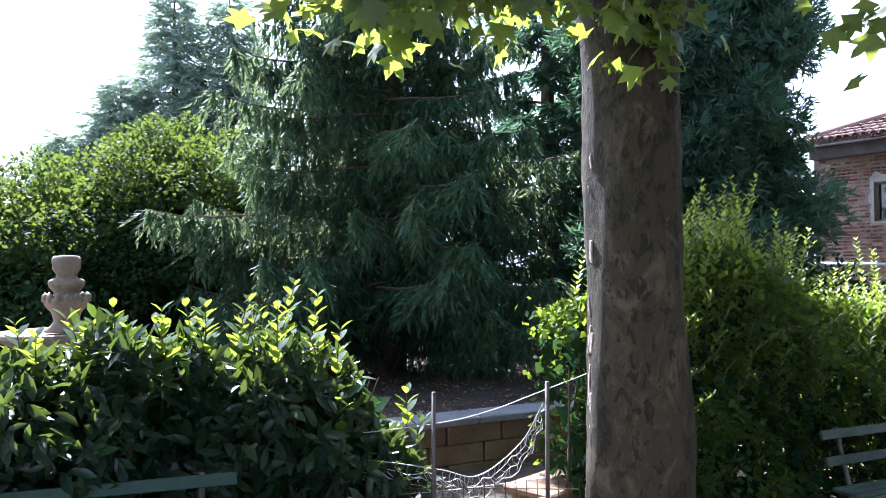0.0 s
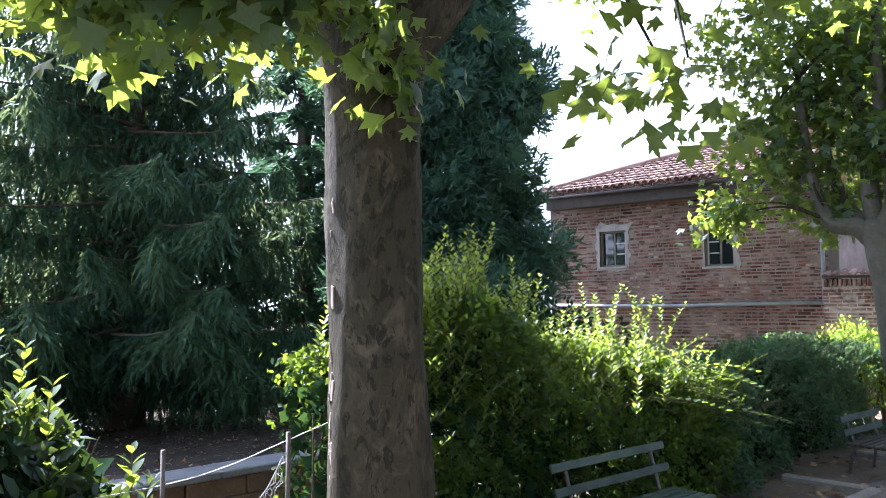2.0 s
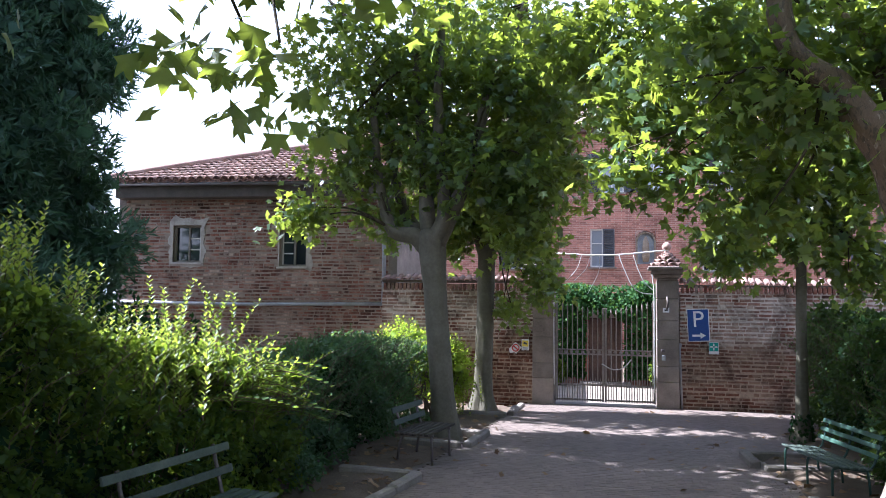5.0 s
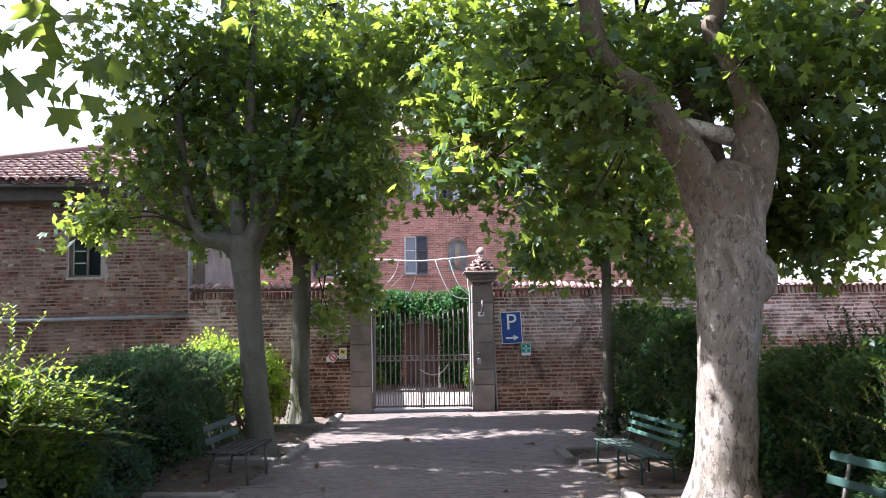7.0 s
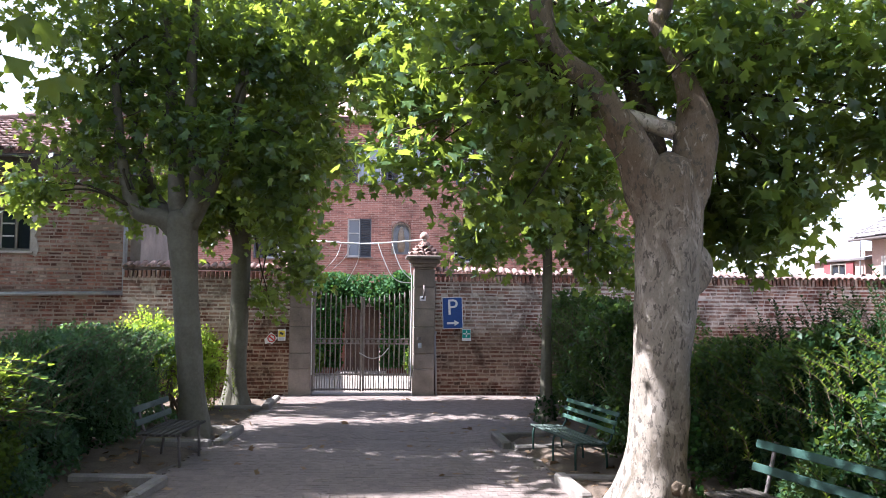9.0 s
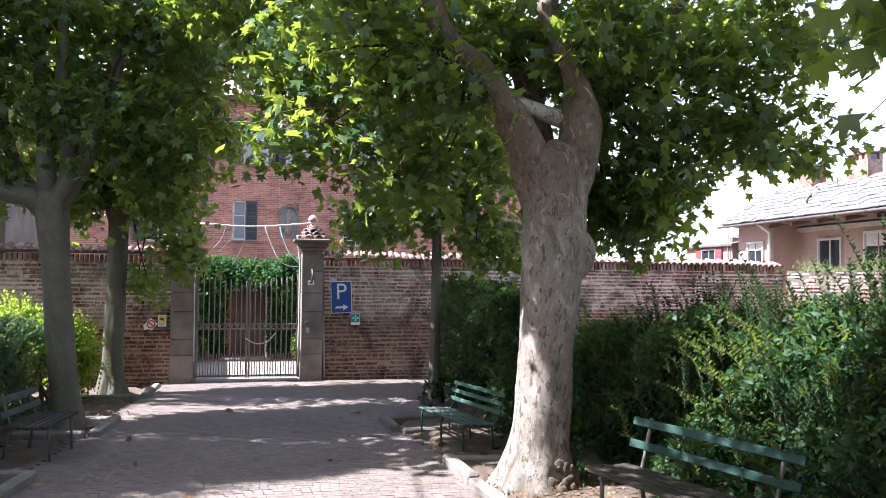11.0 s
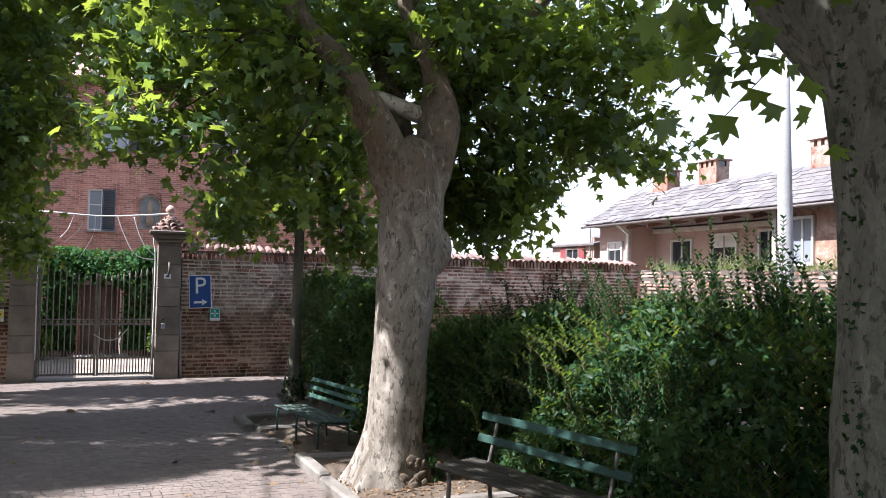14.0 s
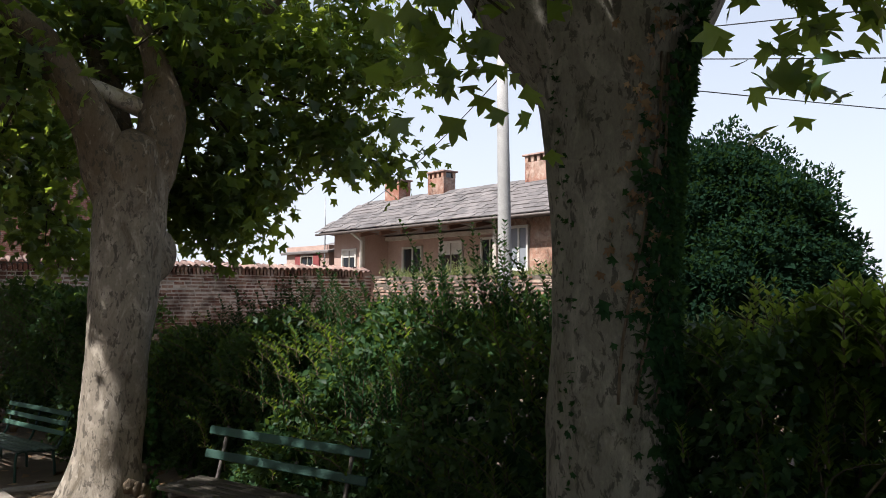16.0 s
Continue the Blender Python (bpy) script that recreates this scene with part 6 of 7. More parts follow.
# the near ivy-wrapped tree
T5 = (3.6, 2.75, 0)
t5 = plane_tree(T5, [(-0.1, 0.42), (0.3, 0.36), (0.9, 0.325), (1.6, 0.308), (2.2, 0.312), (2.8, 0.35), (3.1, 0.40), (3.4, 0.47), (3.7, 0.42), (3.9, 0.05)], [(0, 0, 0), (3.4, 0.0, 0)],
    [([(3.45, 2.85, 3.1), (3.05, 3.15, 3.7), (2.5, 3.5, 4.8), (2.0, 3.9, 6.2)], 0.26, 0.08), ([(3.7, 2.7, 3.1), (4.0, 2.4, 3.8), (4.5, 1.9, 5.2), (4.9, 1.4, 6.6)], 0.26, 0.08), ([(3.6, 2.8, 3.2), (3.7, 3.3, 4.2), (3.9, 4.1, 5.8)], 0.22, 0.07)],
    [((2.5, 2.7, 3.08), (0.22, 0.2, 0.16), 7), ((2.65, 2.5, 3.6), (0.3, 0.35, 0.2), 6), ((3.35, 1.6, 3.05), (0.25, 0.35, 0.2), 12), ((3.5, 1.3, 3.45), (0.6, 0.7, 0.25), 30), ((3.6, 3.0, 4.8), (1.4, 1.4, 0.6), 160), ((4.3, 4.8, 5.4), (1.2, 1.2, 0.7), 130)],
    "massive plane tree trunk wrapped in ivy on one side", 0.095, M["bark_fleck"], 15, 0.35,
    # Added unseen lobes; those at negative y only keep low skylight off the hedges.
    roof=[((3.6, 1.6, 6.2), (2.8, 3.4, 1.2), 700), ((1.6, -3.6, 5.6), (3.8, 2.8, 1.4), 700), ((5.0, 3.8, 6.5), (1.8, 2.2, 0.7), 400), ((5.4, -0.4, 6.4), (2.0, 2.6, 0.8), 400), ((2.5, -6.5, 4.2), (2.6, 1.5, 2.6), 420)])
n = 4200
a = np.radians(rng.normal(-66, 21, n))
z = rng.uniform(0.15, 3.5, n)
a = a + 0.25 * np.sin(z * 2.4)
R_ = np.interp(z, [0, 0.9, 1.6, 2.2, 2.8, 3.4], [0.4, 0.325, 0.308, 0.312, 0.35, 0.46]) + 0.015
pos = np.stack([R_ * np.cos(a), R_ * np.sin(a), z], -1)
outw = np.stack([np.cos(a), np.sin(a), 0 * a], -1)
leaves("ivy", pos, unit(outw * 0.5 + np.array([0, 0, -0.7]) + 0.6 * rng.normal(size=pos.shape)), unit(outw + 0.4 * rng.normal(size=pos.shape)), rng.uniform(0.026, 0.056, n), PALM, M["darkleaf"], t5, "dark ivy leaves climbing the trunk")
n = 110
a = np.radians(rng.uniform(165, 185, n))
z = rng.uniform(0.3, 3.2, n)
R_ = np.interp(z, [0, 0.9, 1.6, 2.2, 2.8, 3.4], [0.4, 0.325, 0.308, 0.312, 0.35, 0.46]) + 0.012
pos = np.stack([R_ * np.cos(a), R_ * np.sin(a), z], -1)
leaves("ivy", pos, unit(np.stack([np.cos(a), np.sin(a), -0.5 + 0 * a], -1) + 0.5 * rng.normal(size=pos.shape)), unit(rng.normal(size=pos.shape)), rng.uniform(0.013, 0.028, n), PALM, M["darkleaf"], t5)
n = 110
a = np.radians(rng.normal(-112, 16, n))
z = rng.uniform(1.8, 3.3, n)
R_ = np.interp(z, [0, 0.9, 1.6, 2.2, 2.8, 3.4], [0.4, 0.325, 0.308, 0.312, 0.35, 0.46]) + 0.02
pos = np.stack([R_ * np.cos(a), R_ * np.sin(a), z], -1)
outw = np.stack([np.cos(a), np.sin(a), 0 * a], -1)
leaves("dry_ivy", pos, unit(outw * 0.4 + np.array([0, 0, -0.8]) + 0.5 * rng.normal(size=pos.shape)), unit(outw + 0.4 * rng.normal(size=pos.shape)), rng.uniform(0.022, 0.042, n), PALM, M["leaf_dry"], t5, "withered brown ivy leaves")
for i in range(5):
    a0 = radians(-150 + i * 14)
    pts = [((0.325 + 0.1 * max(0, z - 2.4)) * cos(a0 + 0.25 * z + 0.15 * sin(z * 3 + i)), (0.325 + 0.1 * max(0, z - 2.4)) * sin(a0 + 0.25 * z + 0.15 * sin(z * 3 + i)), z) for z in np.linspace(1.4, 3.1, 12)]
    tube("ivy_stem", pts, 0.008, M["bark_brown"], t5, 5)


# ---- conifers ----
def conifer(base, height, radius, count, hang, twig, label, mat, seed, low=0.6, tip_up=0.15, need=0.06, sets=1.0, shape=0.85, name="conifer", extra=()):
    """A trunk, whorled branches and needle-covered branchlets; hang 1 lets the branchlets droop straight down."""
    r = np.random.default_rng(seed)
    t = thing(name, label, "tree", pose(*base))
    tube("trunk", [(0, 0, -0.2), (0.02, 0, height * 0.3), (0, 0.02, height * 0.65), (0, 0, height)], [0.2 * height / 9 + 0.03, 0.16 * height / 9, 0.09 * height / 9, 0.015], M["bark_brown"], t, 12, wobble=0.2)
    lines, P, D = [], [], []
    for i in range(count + len(extra)):
        u = (i + r.uniform(0, 1)) / count
        z = low + (height - low) * min(u, 1) ** 1.3
        L = radius * max(0, 1 - u) ** shape * r.uniform(0.72, 1.12) + 0.15
        a = i * 2.4 + r.uniform(-0.4, 0.4)
        if i >= count:
            a, z, L = radians(extra[i - count][0]), *extra[i - count][1:]
        droop = r.uniform(0.18, 0.4) * (1 if hang > 0.3 else 0.5)
        s = np.linspace(0, 1, 9)
        rad = L * s
        zz = z + L * (0.12 * s - droop * s ** 1.6 + tip_up * s ** 4)
        side = 0.12 * L * np.sin(s * 2.2 + i)
        c = np.stack([rad * cos(a) - side * sin(a), rad * sin(a) + side * cos(a), zz], -1)
        lines.append((c, np.linspace(0.03 * L / 3 + 0.008, 0.004, 9)))
        m = max(6, int(L * 15 * sets))
        q = r.uniform(0.12, 1.0, m)
        at = np.stack([np.interp(q, s, c[:, k]) for k in range(3)], -1)
        lr = r.choice([-1, 1], m)
        w = np.stack([cos(a) * 0.55 - lr * sin(a), sin(a) * 0.55 + lr * cos(a), np.full(m, -0.1)], -1) * (1 - hang) + np.array([0, 0, -1.0]) * hang + 0.28 * r.normal(size=(m, 3))
        P.append(at)
        D.append(unit(w) * (twig * r.uniform(0.45, 1.2, m) * (0.6 + 0.4 * (1 - q)))[:, None])
    if name in ("weeping_spruce", "dark_conifer"):
        for c, q in lines:
            tube("branch", c, q, M["bark_brown"], t, 5)
    else:
        tagged(joined_tubes("branch_growth", lines, M["bark_brown"], t, 5), kind="stuff")
    P, D = np.concatenate(P), np.concatenate(D)
    k = 9 if name == "fir_tree" else 12
    f = np.tile(np.linspace(0.02, 1, k), len(P))
    PP, DD = np.repeat(P, k, 0), np.repeat(D, k, 0)
    out_ = unit(r.normal(size=PP.shape))
    pos_ = PP + DD * f[:, None] + np.array([0, 0, -0.06]) * (f ** 2)[:, None] * (1 - hang)
    tipd = unit(unit(DD) * 0.95 + out_ * 0.6)
    leaves("needles", pos_, tipd, out_, need * r.uniform(0.7, 1.3, len(pos_)), NEEDLE, mat, t, "dense needle sprays", 0.3)
    return t


spruce = conifer((-10.26, 4.18, 0.36), 11.0, 2.75, 165, 0.85, 0.7, "tall weeping spruce with hanging grey-green branchlets", M["spruce"], 21, 0.7, 0.18, 0.12, 3.6, 0.7, "weeping_spruce", [(-97, 2.5, 3.3), (-99, 2.3, 2.7), (-92, 3.9, 2.5), (-85, 4.6, 2.4), (75, 2.7, 3.4), (60, 3.2, 3.0), (-15, 2.3, 2.6), (15, 3.3, 2.4), (-40, 1.5, 2.6), (-10, 1.3, 2.7), (20, 1.4, 2.7), (50, 1.5, 2.8), (-65, 1.4, 2.5)])
conifer((-11.55, 8.03, 0.25), 9.5, 2.6, 90, 0.35, 0.45, "dark conifer behind the weeping spruce", M["cedar"], 23, 0.8, 0.1, 0.16, 2.3, 0.6, "dark_conifer")
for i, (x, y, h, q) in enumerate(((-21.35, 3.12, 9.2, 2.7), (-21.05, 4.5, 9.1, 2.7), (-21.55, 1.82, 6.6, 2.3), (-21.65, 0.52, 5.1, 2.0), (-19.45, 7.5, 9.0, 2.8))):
    conifer((x, y, 0.2), h, q, 120, 0.12, 0.7, "blue-grey fir tree, pale with painted haze, behind the garden shrubs", M["fir"], 30 + i, 0.6, 0.2, 0.17, 2.6, 0.72, "fir_tree")


# ---- bushes and hedges ----
def bush(base, lobes, leaf, label, mat, seed, name="bush", stems=14, shape=SMALL, aspect=None, kind_word="bush", inner=3.0):
    """A shrub: stems and many small leaves near the skin of its lobes. lobes: (centre, radii, leaves)."""
    r = np.random.default_rng(seed)
    t = thing(name, label, kind_word, pose(*base))
    B = np.array(base)
    lines = []
    for k in range(stems):
        c, rad, _ = lobes[k % len(lobes)]
        e = np.array(c) + unit(r.normal(size=3)) * np.array(rad) * 0.8 - B
        s = np.array([r.normal(0, 0.25), r.normal(0, 0.25), 0])
        lines.append((curve_points([s, (s + e) / 2 + r.normal(0, 0.15, 3), e], 5), np.linspace(0.035, 0.006, 11)))
    tagged(joined_tubes("stem_growth", lines, M["bark_brown"], t, 5), kind="stuff")
    P, N = [], []
    for c, rad, n_ in lobes:
        d = unit(r.normal(size=(n_, 3)))
        clump = 1 + 0.16 * np.sin(d[:, 0] * 7 + seed) * np.sin(d[:, 1] * 8) + 0.13 * np.sin(d[:, 2] * 9 + d[:, 0] * 5)
        q = (1 - np.abs(r.normal(0, 0.16, n_))) * clump
        P.append(np.array(c) + d * q[:, None] * np.array(rad) - B)
        N.append(d)
    P, N = np.concatenate(P), np.concatenate(N)
    k = P[:, 2] > 0.02
    P, N = P[k], N[k]
    core = [(np.array(c) + unit(r.normal(size=(n_ // 9, 3))) * r.uniform(0.2, 0.82, (n_ // 9, 1)) * np.array(rad) - B) for c, rad, n_ in lobes]
    core = np.concatenate(core)
    core = core[core[:, 2] > 0.1]
    tagged(leaves("inner_foliage", core, unit(r.normal(size=core.shape)), unit(r.normal(size=core.shape)), leaf * inner * r.uniform(0.7, 1.2, len(core)), SMALL, mat, t, "", 1.5), kind="stuff")
    leaves("foliage", P, unit(N + np.array([0, 0, 0.1]) + 0.8 * r.normal(size=P.shape)), unit(np.array([0, 0, 0.8]) + N * 0.5 + 0.6 * r.normal(size=P.shape)), leaf * r.uniform(0.6, 1.2, len(P)), shape, mat, t, "", aspect)
    return t


bush((-13.6, 0.85, 0.3), [((-13.6, 0.15, 1.95), (1.8, 1.9, 1.7), 26000), ((-13.4, 1.65, 2.55), (1.6, 1.5, 1.75), 26000), ((-13.2, 2.85, 1.75), (1.4, 1.2, 1.6), 18000)], 0.08, "large rounded evergreen shrub, bright on top", M["bushleaf"], 41, aspect=1.6)
bush((-13.9, -2.35, 0.3), [((-13.9, -1.95, 1.65), (1.7, 1.8, 1.5), 8000)], 0.15, "rounded evergreen garden shrub", M["bushleaf"], 42)
bush((14.2, 7.9, 0), [((13.6, 9.0, 2.6), (1.2, 1.2, 1.7), 14400), ((14.3, 8.3, 3.6), (1.3, 1.2, 1.35), 16320), ((14.4, 7.3, 3.1), (1.2, 1.1, 1.2), 13440), ((13.7, 7.5, 2.2), (1.1, 1.1, 1.2), 12480), ((14.0, 9.2, 3.9), (0.8, 0.8, 0.7), 6720), ((14.6, 6.6, 2.1), (0.9, 0.8, 1.0), 8640), ((13.2, 8.4, 1.6), (1.0, 1.2, 1.4), 9600)], 0.108, "large dark round tree crown behind the hedge", M["yew"], 43, "dark_tree", aspect=1.0)
bush((-6.3, 8.6, 0.2), [((-6.4, 8.4, 1.0), (1.0, 1.6, 1.0), 5000)], 0.1, "low dark shrub under the conifers", M["darkleaf"], 44)


def clump_conifer(base, height, profile, clumps, leaf, label, mat, seed):
    """A broad dark conifer: a trunk hidden in many feathery clumps. profile: (height, radius) pairs."""
    r = np.random.default_rng(seed)
    lobes = []
    for i in range(clumps):
        z = 0.7 + (height - 0.9) * (i + r.uniform(0, 1)) / clumps
        reach = max(0.1, np.interp(z, [q[0] for q in profile], [q[1] for q in profile]) - 0.55) * r.uniform(0.45, 1.0)
        a = i * 2.4 + r.uniform(-0.5, 0.5)
        q = r.uniform(0.5, 0.85)
        lobes.append(((base[0] + reach * cos(a), base[1] + reach * sin(a), base[2] + z), (q, q, q * r.uniform(0.7, 1.0)), int(2100 * q * q + 260)))
    t = bush(base, lobes, leaf, label, mat, seed, "dark_conifer", 60, LEAFLET, 0.62, "tree", 1.5)
    tube("trunk", [(0, 0, -0.2), (0.02, 0, height * 0.3), (0, 0.02, height * 0.65), (0, 0, height - 0.4)], [0.27, 0.2, 0.12, 0.02], M["bark_brown"], t, 12, wobble=0.2)
    return t


clump_conifer((-9.08, 8.87, 0.3), 11.0, [(0.5, 2.6), (2.2, 3.05), (3.6, 3.0), (4.2, 2.2), (4.9, 2.35), (6.5, 1.8), (8.3, 1.45), (11.0, 0.6)], 125, 0.17, "dense dark blue-green conifer", M["cedar"], 22)


def hedge(name, stations, depth, leaf, density, mat, label, seed, face=1, shoots=(), shape=SMALL, aspect=None, shoot_leaf=None, floor_z=0.05, young=None, wild=0, wild_mat=None, arch=()):
    """A clipped hedge grown shaggy. stations: (x, y, top) along its front; face +1 when the front looks to +x; shoots: (x, y, z, height, count)."""
    r = np.random.default_rng(seed)
    S = np.array(stations, float)
    L = np.concatenate([[0], np.cumsum(np.hypot(*np.diff(S[:, :2], axis=0).T))])
    B = np.array([*S[len(S) // 2][:2], 0])
    t = thing(name, label, "hedge", pose(*B))
    area = L[-1] * S[:, 2].mean()
    n_ = int(area * density)
    s = r.uniform(0, L[-1], n_)
    x0, y0, top = (np.interp(s, L, S[:, k]) for k in range(3))
    top = top * (1 + 0.05 * np.sin(s * 5.3 + seed) + 0.04 * np.sin(s * 13.1))
    u = r.uniform(0, 1, n_)
    on_top = u < 0.3
    zz = np.where(on_top, top - np.abs(r.normal(0, 0.09, n_)), floor_z + (top - floor_z) * r.uniform(0, 1, n_) ** 0.9)
    bulge = 0.13 * np.sin(zz * 3.2 + s * 1.7) + 0.12 * np.sin(s * 4.1 + zz * 5) + 0.09 * np.sin(s * 11 + zz * 9) * np.sin(zz * 13 + s * 6)
    inn = np.where(on_top, r.uniform(0, depth, n_), np.abs(r.normal(0, 0.12, n_)))
    zz = np.where(on_top, zz - 0.25 * ((inn / depth - 0.45) ** 2) * 2, zz)
    back = (u > 0.9)
    inn = np.where(back, depth - inn, inn)
    round_ = 0.22 * np.clip((zz - top + 0.35) / 0.35, 0, 1) ** 2
    X = x0 - face * (inn + round_ * np.where(on_top, 0, 1) - bulge * np.where(back, 0, 1))
    clump = np.sin(s * 6 + zz * 4 + seed) * np.sin(zz * 8 - s * 3) + 0.6 * np.sin(s * 15 + zz * 17)
    X = X + face * 0.09 * np.clip(clump, -1, 1) * np.where(back, 0, 1)
    keep = on_top | back | (clump > -0.25) | (r.uniform(0, 1, n_) < 0.35)
    X, y0, zz, s, on_top, back, n_ = X[keep], y0[keep], zz[keep], s[keep], on_top[keep], back[keep], int(keep.sum())
    P = np.stack([X, y0 + r.normal(0, 0.03, n_), zz], -1) - B
    N = unit(np.stack([np.where(on_top, 0.1, 1.0) * face * np.where(back, -1, 1), 0 * s, np.where(on_top, 1.0, 0.35)], -1) + 0.5 * r.normal(size=P.shape))
    T = unit(np.stack([face * np.where(on_top, 0.2, 0.7), 0 * s, np.where(on_top, 0.7, -0.15)], -1) + 0.8 * r.normal(size=P.shape))
    leaves("foliage", P, T, N, leaf * r.uniform(0.55, 1.2, n_), shape, mat, t, "", aspect)
    # Inner leaves use the dark leaf: shade inside the hedge by colour.
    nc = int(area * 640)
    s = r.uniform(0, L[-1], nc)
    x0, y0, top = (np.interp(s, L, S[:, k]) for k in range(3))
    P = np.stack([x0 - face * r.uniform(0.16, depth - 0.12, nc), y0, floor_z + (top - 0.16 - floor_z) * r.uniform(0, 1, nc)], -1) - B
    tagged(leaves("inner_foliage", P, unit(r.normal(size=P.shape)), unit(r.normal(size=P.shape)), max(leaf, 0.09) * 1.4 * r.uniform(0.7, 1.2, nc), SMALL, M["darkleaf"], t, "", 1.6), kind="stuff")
    lines = []
    for k in range(int(L[-1] * 7)):
        q = r.uniform(0, L[-1])
        x, y, tp = (np.interp(q, L, S[:, j]) for j in range(3))
        b = np.array([x - face * depth * r.uniform(0.3, 0.8), y, 0]) - B
        e = np.array([x - face * depth * r.uniform(0.1, 0.9), y + r.normal(0, 0.25), tp * r.uniform(0.7, 0.95)]) - B
        lines.append((curve_points([b, (b + e) / 2 + r.normal(0, 0.08, 3), e], 4), np.linspace(0.016, 0.005, 9)))
    tagged(joined_tubes("stem_growth", lines, M["bark_brown"], t, 5), kind="stuff")
    for batch, tone, note in ((shoots, young or mat, "upright leafy shoots"), ([None] * int(L[-1] * wild), wild_mat or mat, "loose arching shoots")):
        if not batch:
            continue
        P, T, N, lines, Sz = [], [], [], [], []
        for item in batch:
            if item is None:
                q = r.uniform(0, L[-1])
                x, y, tp = (np.interp(q, L, S[:, j]) for j in range(3))
                z = floor_z + 0.3 + (tp - 0.35) * r.uniform(0, 1) ** 0.6
                item = (x - face * r.uniform(-0.05, 0.2), y, z, r.uniform(0.3, 0.6), 0.7)
            x, y, z, h, c = item
            for k in range(max(1, int(c * 1.5))):
                b = np.array([x + r.normal(0, 0.16), y + r.normal(0, 0.2), z - 0.15]) - B
                hh = h * r.uniform(0.5, 1.05)
                lean = np.array([face * r.normal(0.12, 0.16) + (face * 0.5 if c < 1 else 0), r.normal(0, 0.16 if c >= 1 else 0.4), -0.25 if c < 1 else 0])
                pts = np.array([b + lean * q * q * hh + np.array([0, 0, hh * q]) for q in np.linspace(0, 1, 6)])
                lines.append((pts, np.linspace(0.006, 0.002, 6)))
                m = max(4, int(hh / ((shoot_leaf or leaf) * 0.38)))
                for j in range(m):
                    q = (j + 0.5) / m
                    at = np.array([np.interp(q, np.linspace(0, 1, 6), pts[:, k_]) for k_ in range(3)])
                    a_ = j * 1.9 + r.uniform(-0.5, 0.5)
                    for side in (0, pi):
                        P.append(at)
                        T.append((cos(a_ + side), sin(a_ + side), 0.95))
                        N.append((-0.4 * cos(a_ + side), -0.4 * sin(a_ + side), 1))
                        Sz.append((shoot_leaf or leaf) * r.uniform(0.75, 1.15) * (1.05 - 0.5 * q))
        tagged(leaves("shoot_foliage", np.array(P), np.array(T, float), np.array(N, float), np.array(Sz), OVAL if note[0] == "u" else LEAFLET, tone, t, note), kind="stuff")
        tagged(joined_tubes("shoot_stem_growth", lines, M["bark_brown"], t, 4), kind="stuff")
    P, T, N, lines = [], [], [], []
    for x, y, z in arch:
        for k in range(4):
            b = np.array([x - face * 0.25 + r.normal(0, 0.08), y + r.normal(0, 0.15), z + r.normal(0, 0.08)]) - B
            way = unit(np.array([face * r.uniform(0.5, 0.9), r.uniform(0.2, 1.0), r.uniform(0.05, 0.45)]))
            q = np.linspace(0, 1, 14)[:, None]
            length = r.uniform(0.6, 0.95)
            pts = b + way * q * length + np.array([0, 0, -0.32]) * q * q * length
            lines.append((pts, np.linspace(0.006, 0.002, 14)))
            for j in range(2, 14):
                for side in (-1, 1):
                    P.append(pts[j])
                    T.append(unit(way * 0.7 + side * np.array([-way[1], way[0], 0]) + np.array([0, 0, 0.15])))
                    N.append(np.array([0, 0, 1.0]) + 0.2 * r.normal(size=3))
    if P:
        tagged(leaves("spray_foliage", np.array(P), np.array(T), np.array(N), 0.07 * r.uniform(0.8, 1.2, len(P)), SMALL, M["privet"], t, "pale leaves on arching sprays", 1.6), kind="stuff")
        tagged(joined_tubes("spray_stem_growth", lines, M["bark_brown"], t, 4), kind="stuff")
    return t


def sprout(parent, base, tops, mat):
    """Upright leafy rods rising from a shrub."""
    r = np.random.default_rng(77)
    P, T, N, lines = [], [], [], []
    for x, y, z in tops:
        for k in range(7):
            b = np.array([x + r.normal(0, 0.12), y + r.normal(0, 0.12), z - 0.55]) - np.array(base)
            e = b + np.array([r.normal(0, 0.07), r.normal(0, 0.07), r.uniform(0.5, 0.95)])
            q = np.linspace(0, 1, 18)[:, None]
            pts = b + (e - b) * q
            lines.append((pts, np.linspace(0.005, 0.002, 18)))
            for j in range(2, 18):
                for side in (0, pi):
                    a_ = j * 1.6 + side
                    P.append(pts[j])
                    T.append((cos(a_), sin(a_), 0.9))
                    N.append((-0.4 * cos(a_), -0.4 * sin(a_), 1))
    tagged(leaves("shoot_foliage", np.array(P), np.array(T, float), np.array(N, float), 0.065 * r.uniform(0.7, 1.2, len(P)), OVAL, mat, parent, "upright leafy shoots"), kind="stuff")
    tagged(joined_tubes("shoot_stem_growth", lines, M["bark_brown"], parent, 4), kind="stuff")


hedge("laurel_hedge", [(-4.3, -2.7, 1.5), (-4.3, -0.8, 1.5), (-4.3, 0.1, 1.55), (-4.3, 1.0, 1.44), (-4.35, 1.42, 1.25), (-4.4, 1.65, 0.8)], 0.9, 0.15, 1900, M["laurel"], "thick cherry laurel hedge with glossy broad leaves", 51, 1,
      [(-4.6, -0.3, 1.55, 0.4, 3), (-4.6, 0.15, 1.58, 0.45, 5), (-4.6, 0.6, 1.55, 0.5, 5), (-4.6, 1.0, 1.45, 0.45, 3), (-4.5, 1.25, 1.1, 0.3, 2), (-4.6, -0.8, 1.5, 0.2, 2)], OVAL, 0.72, 0.16, young=M["laurel_young"], wild=2)
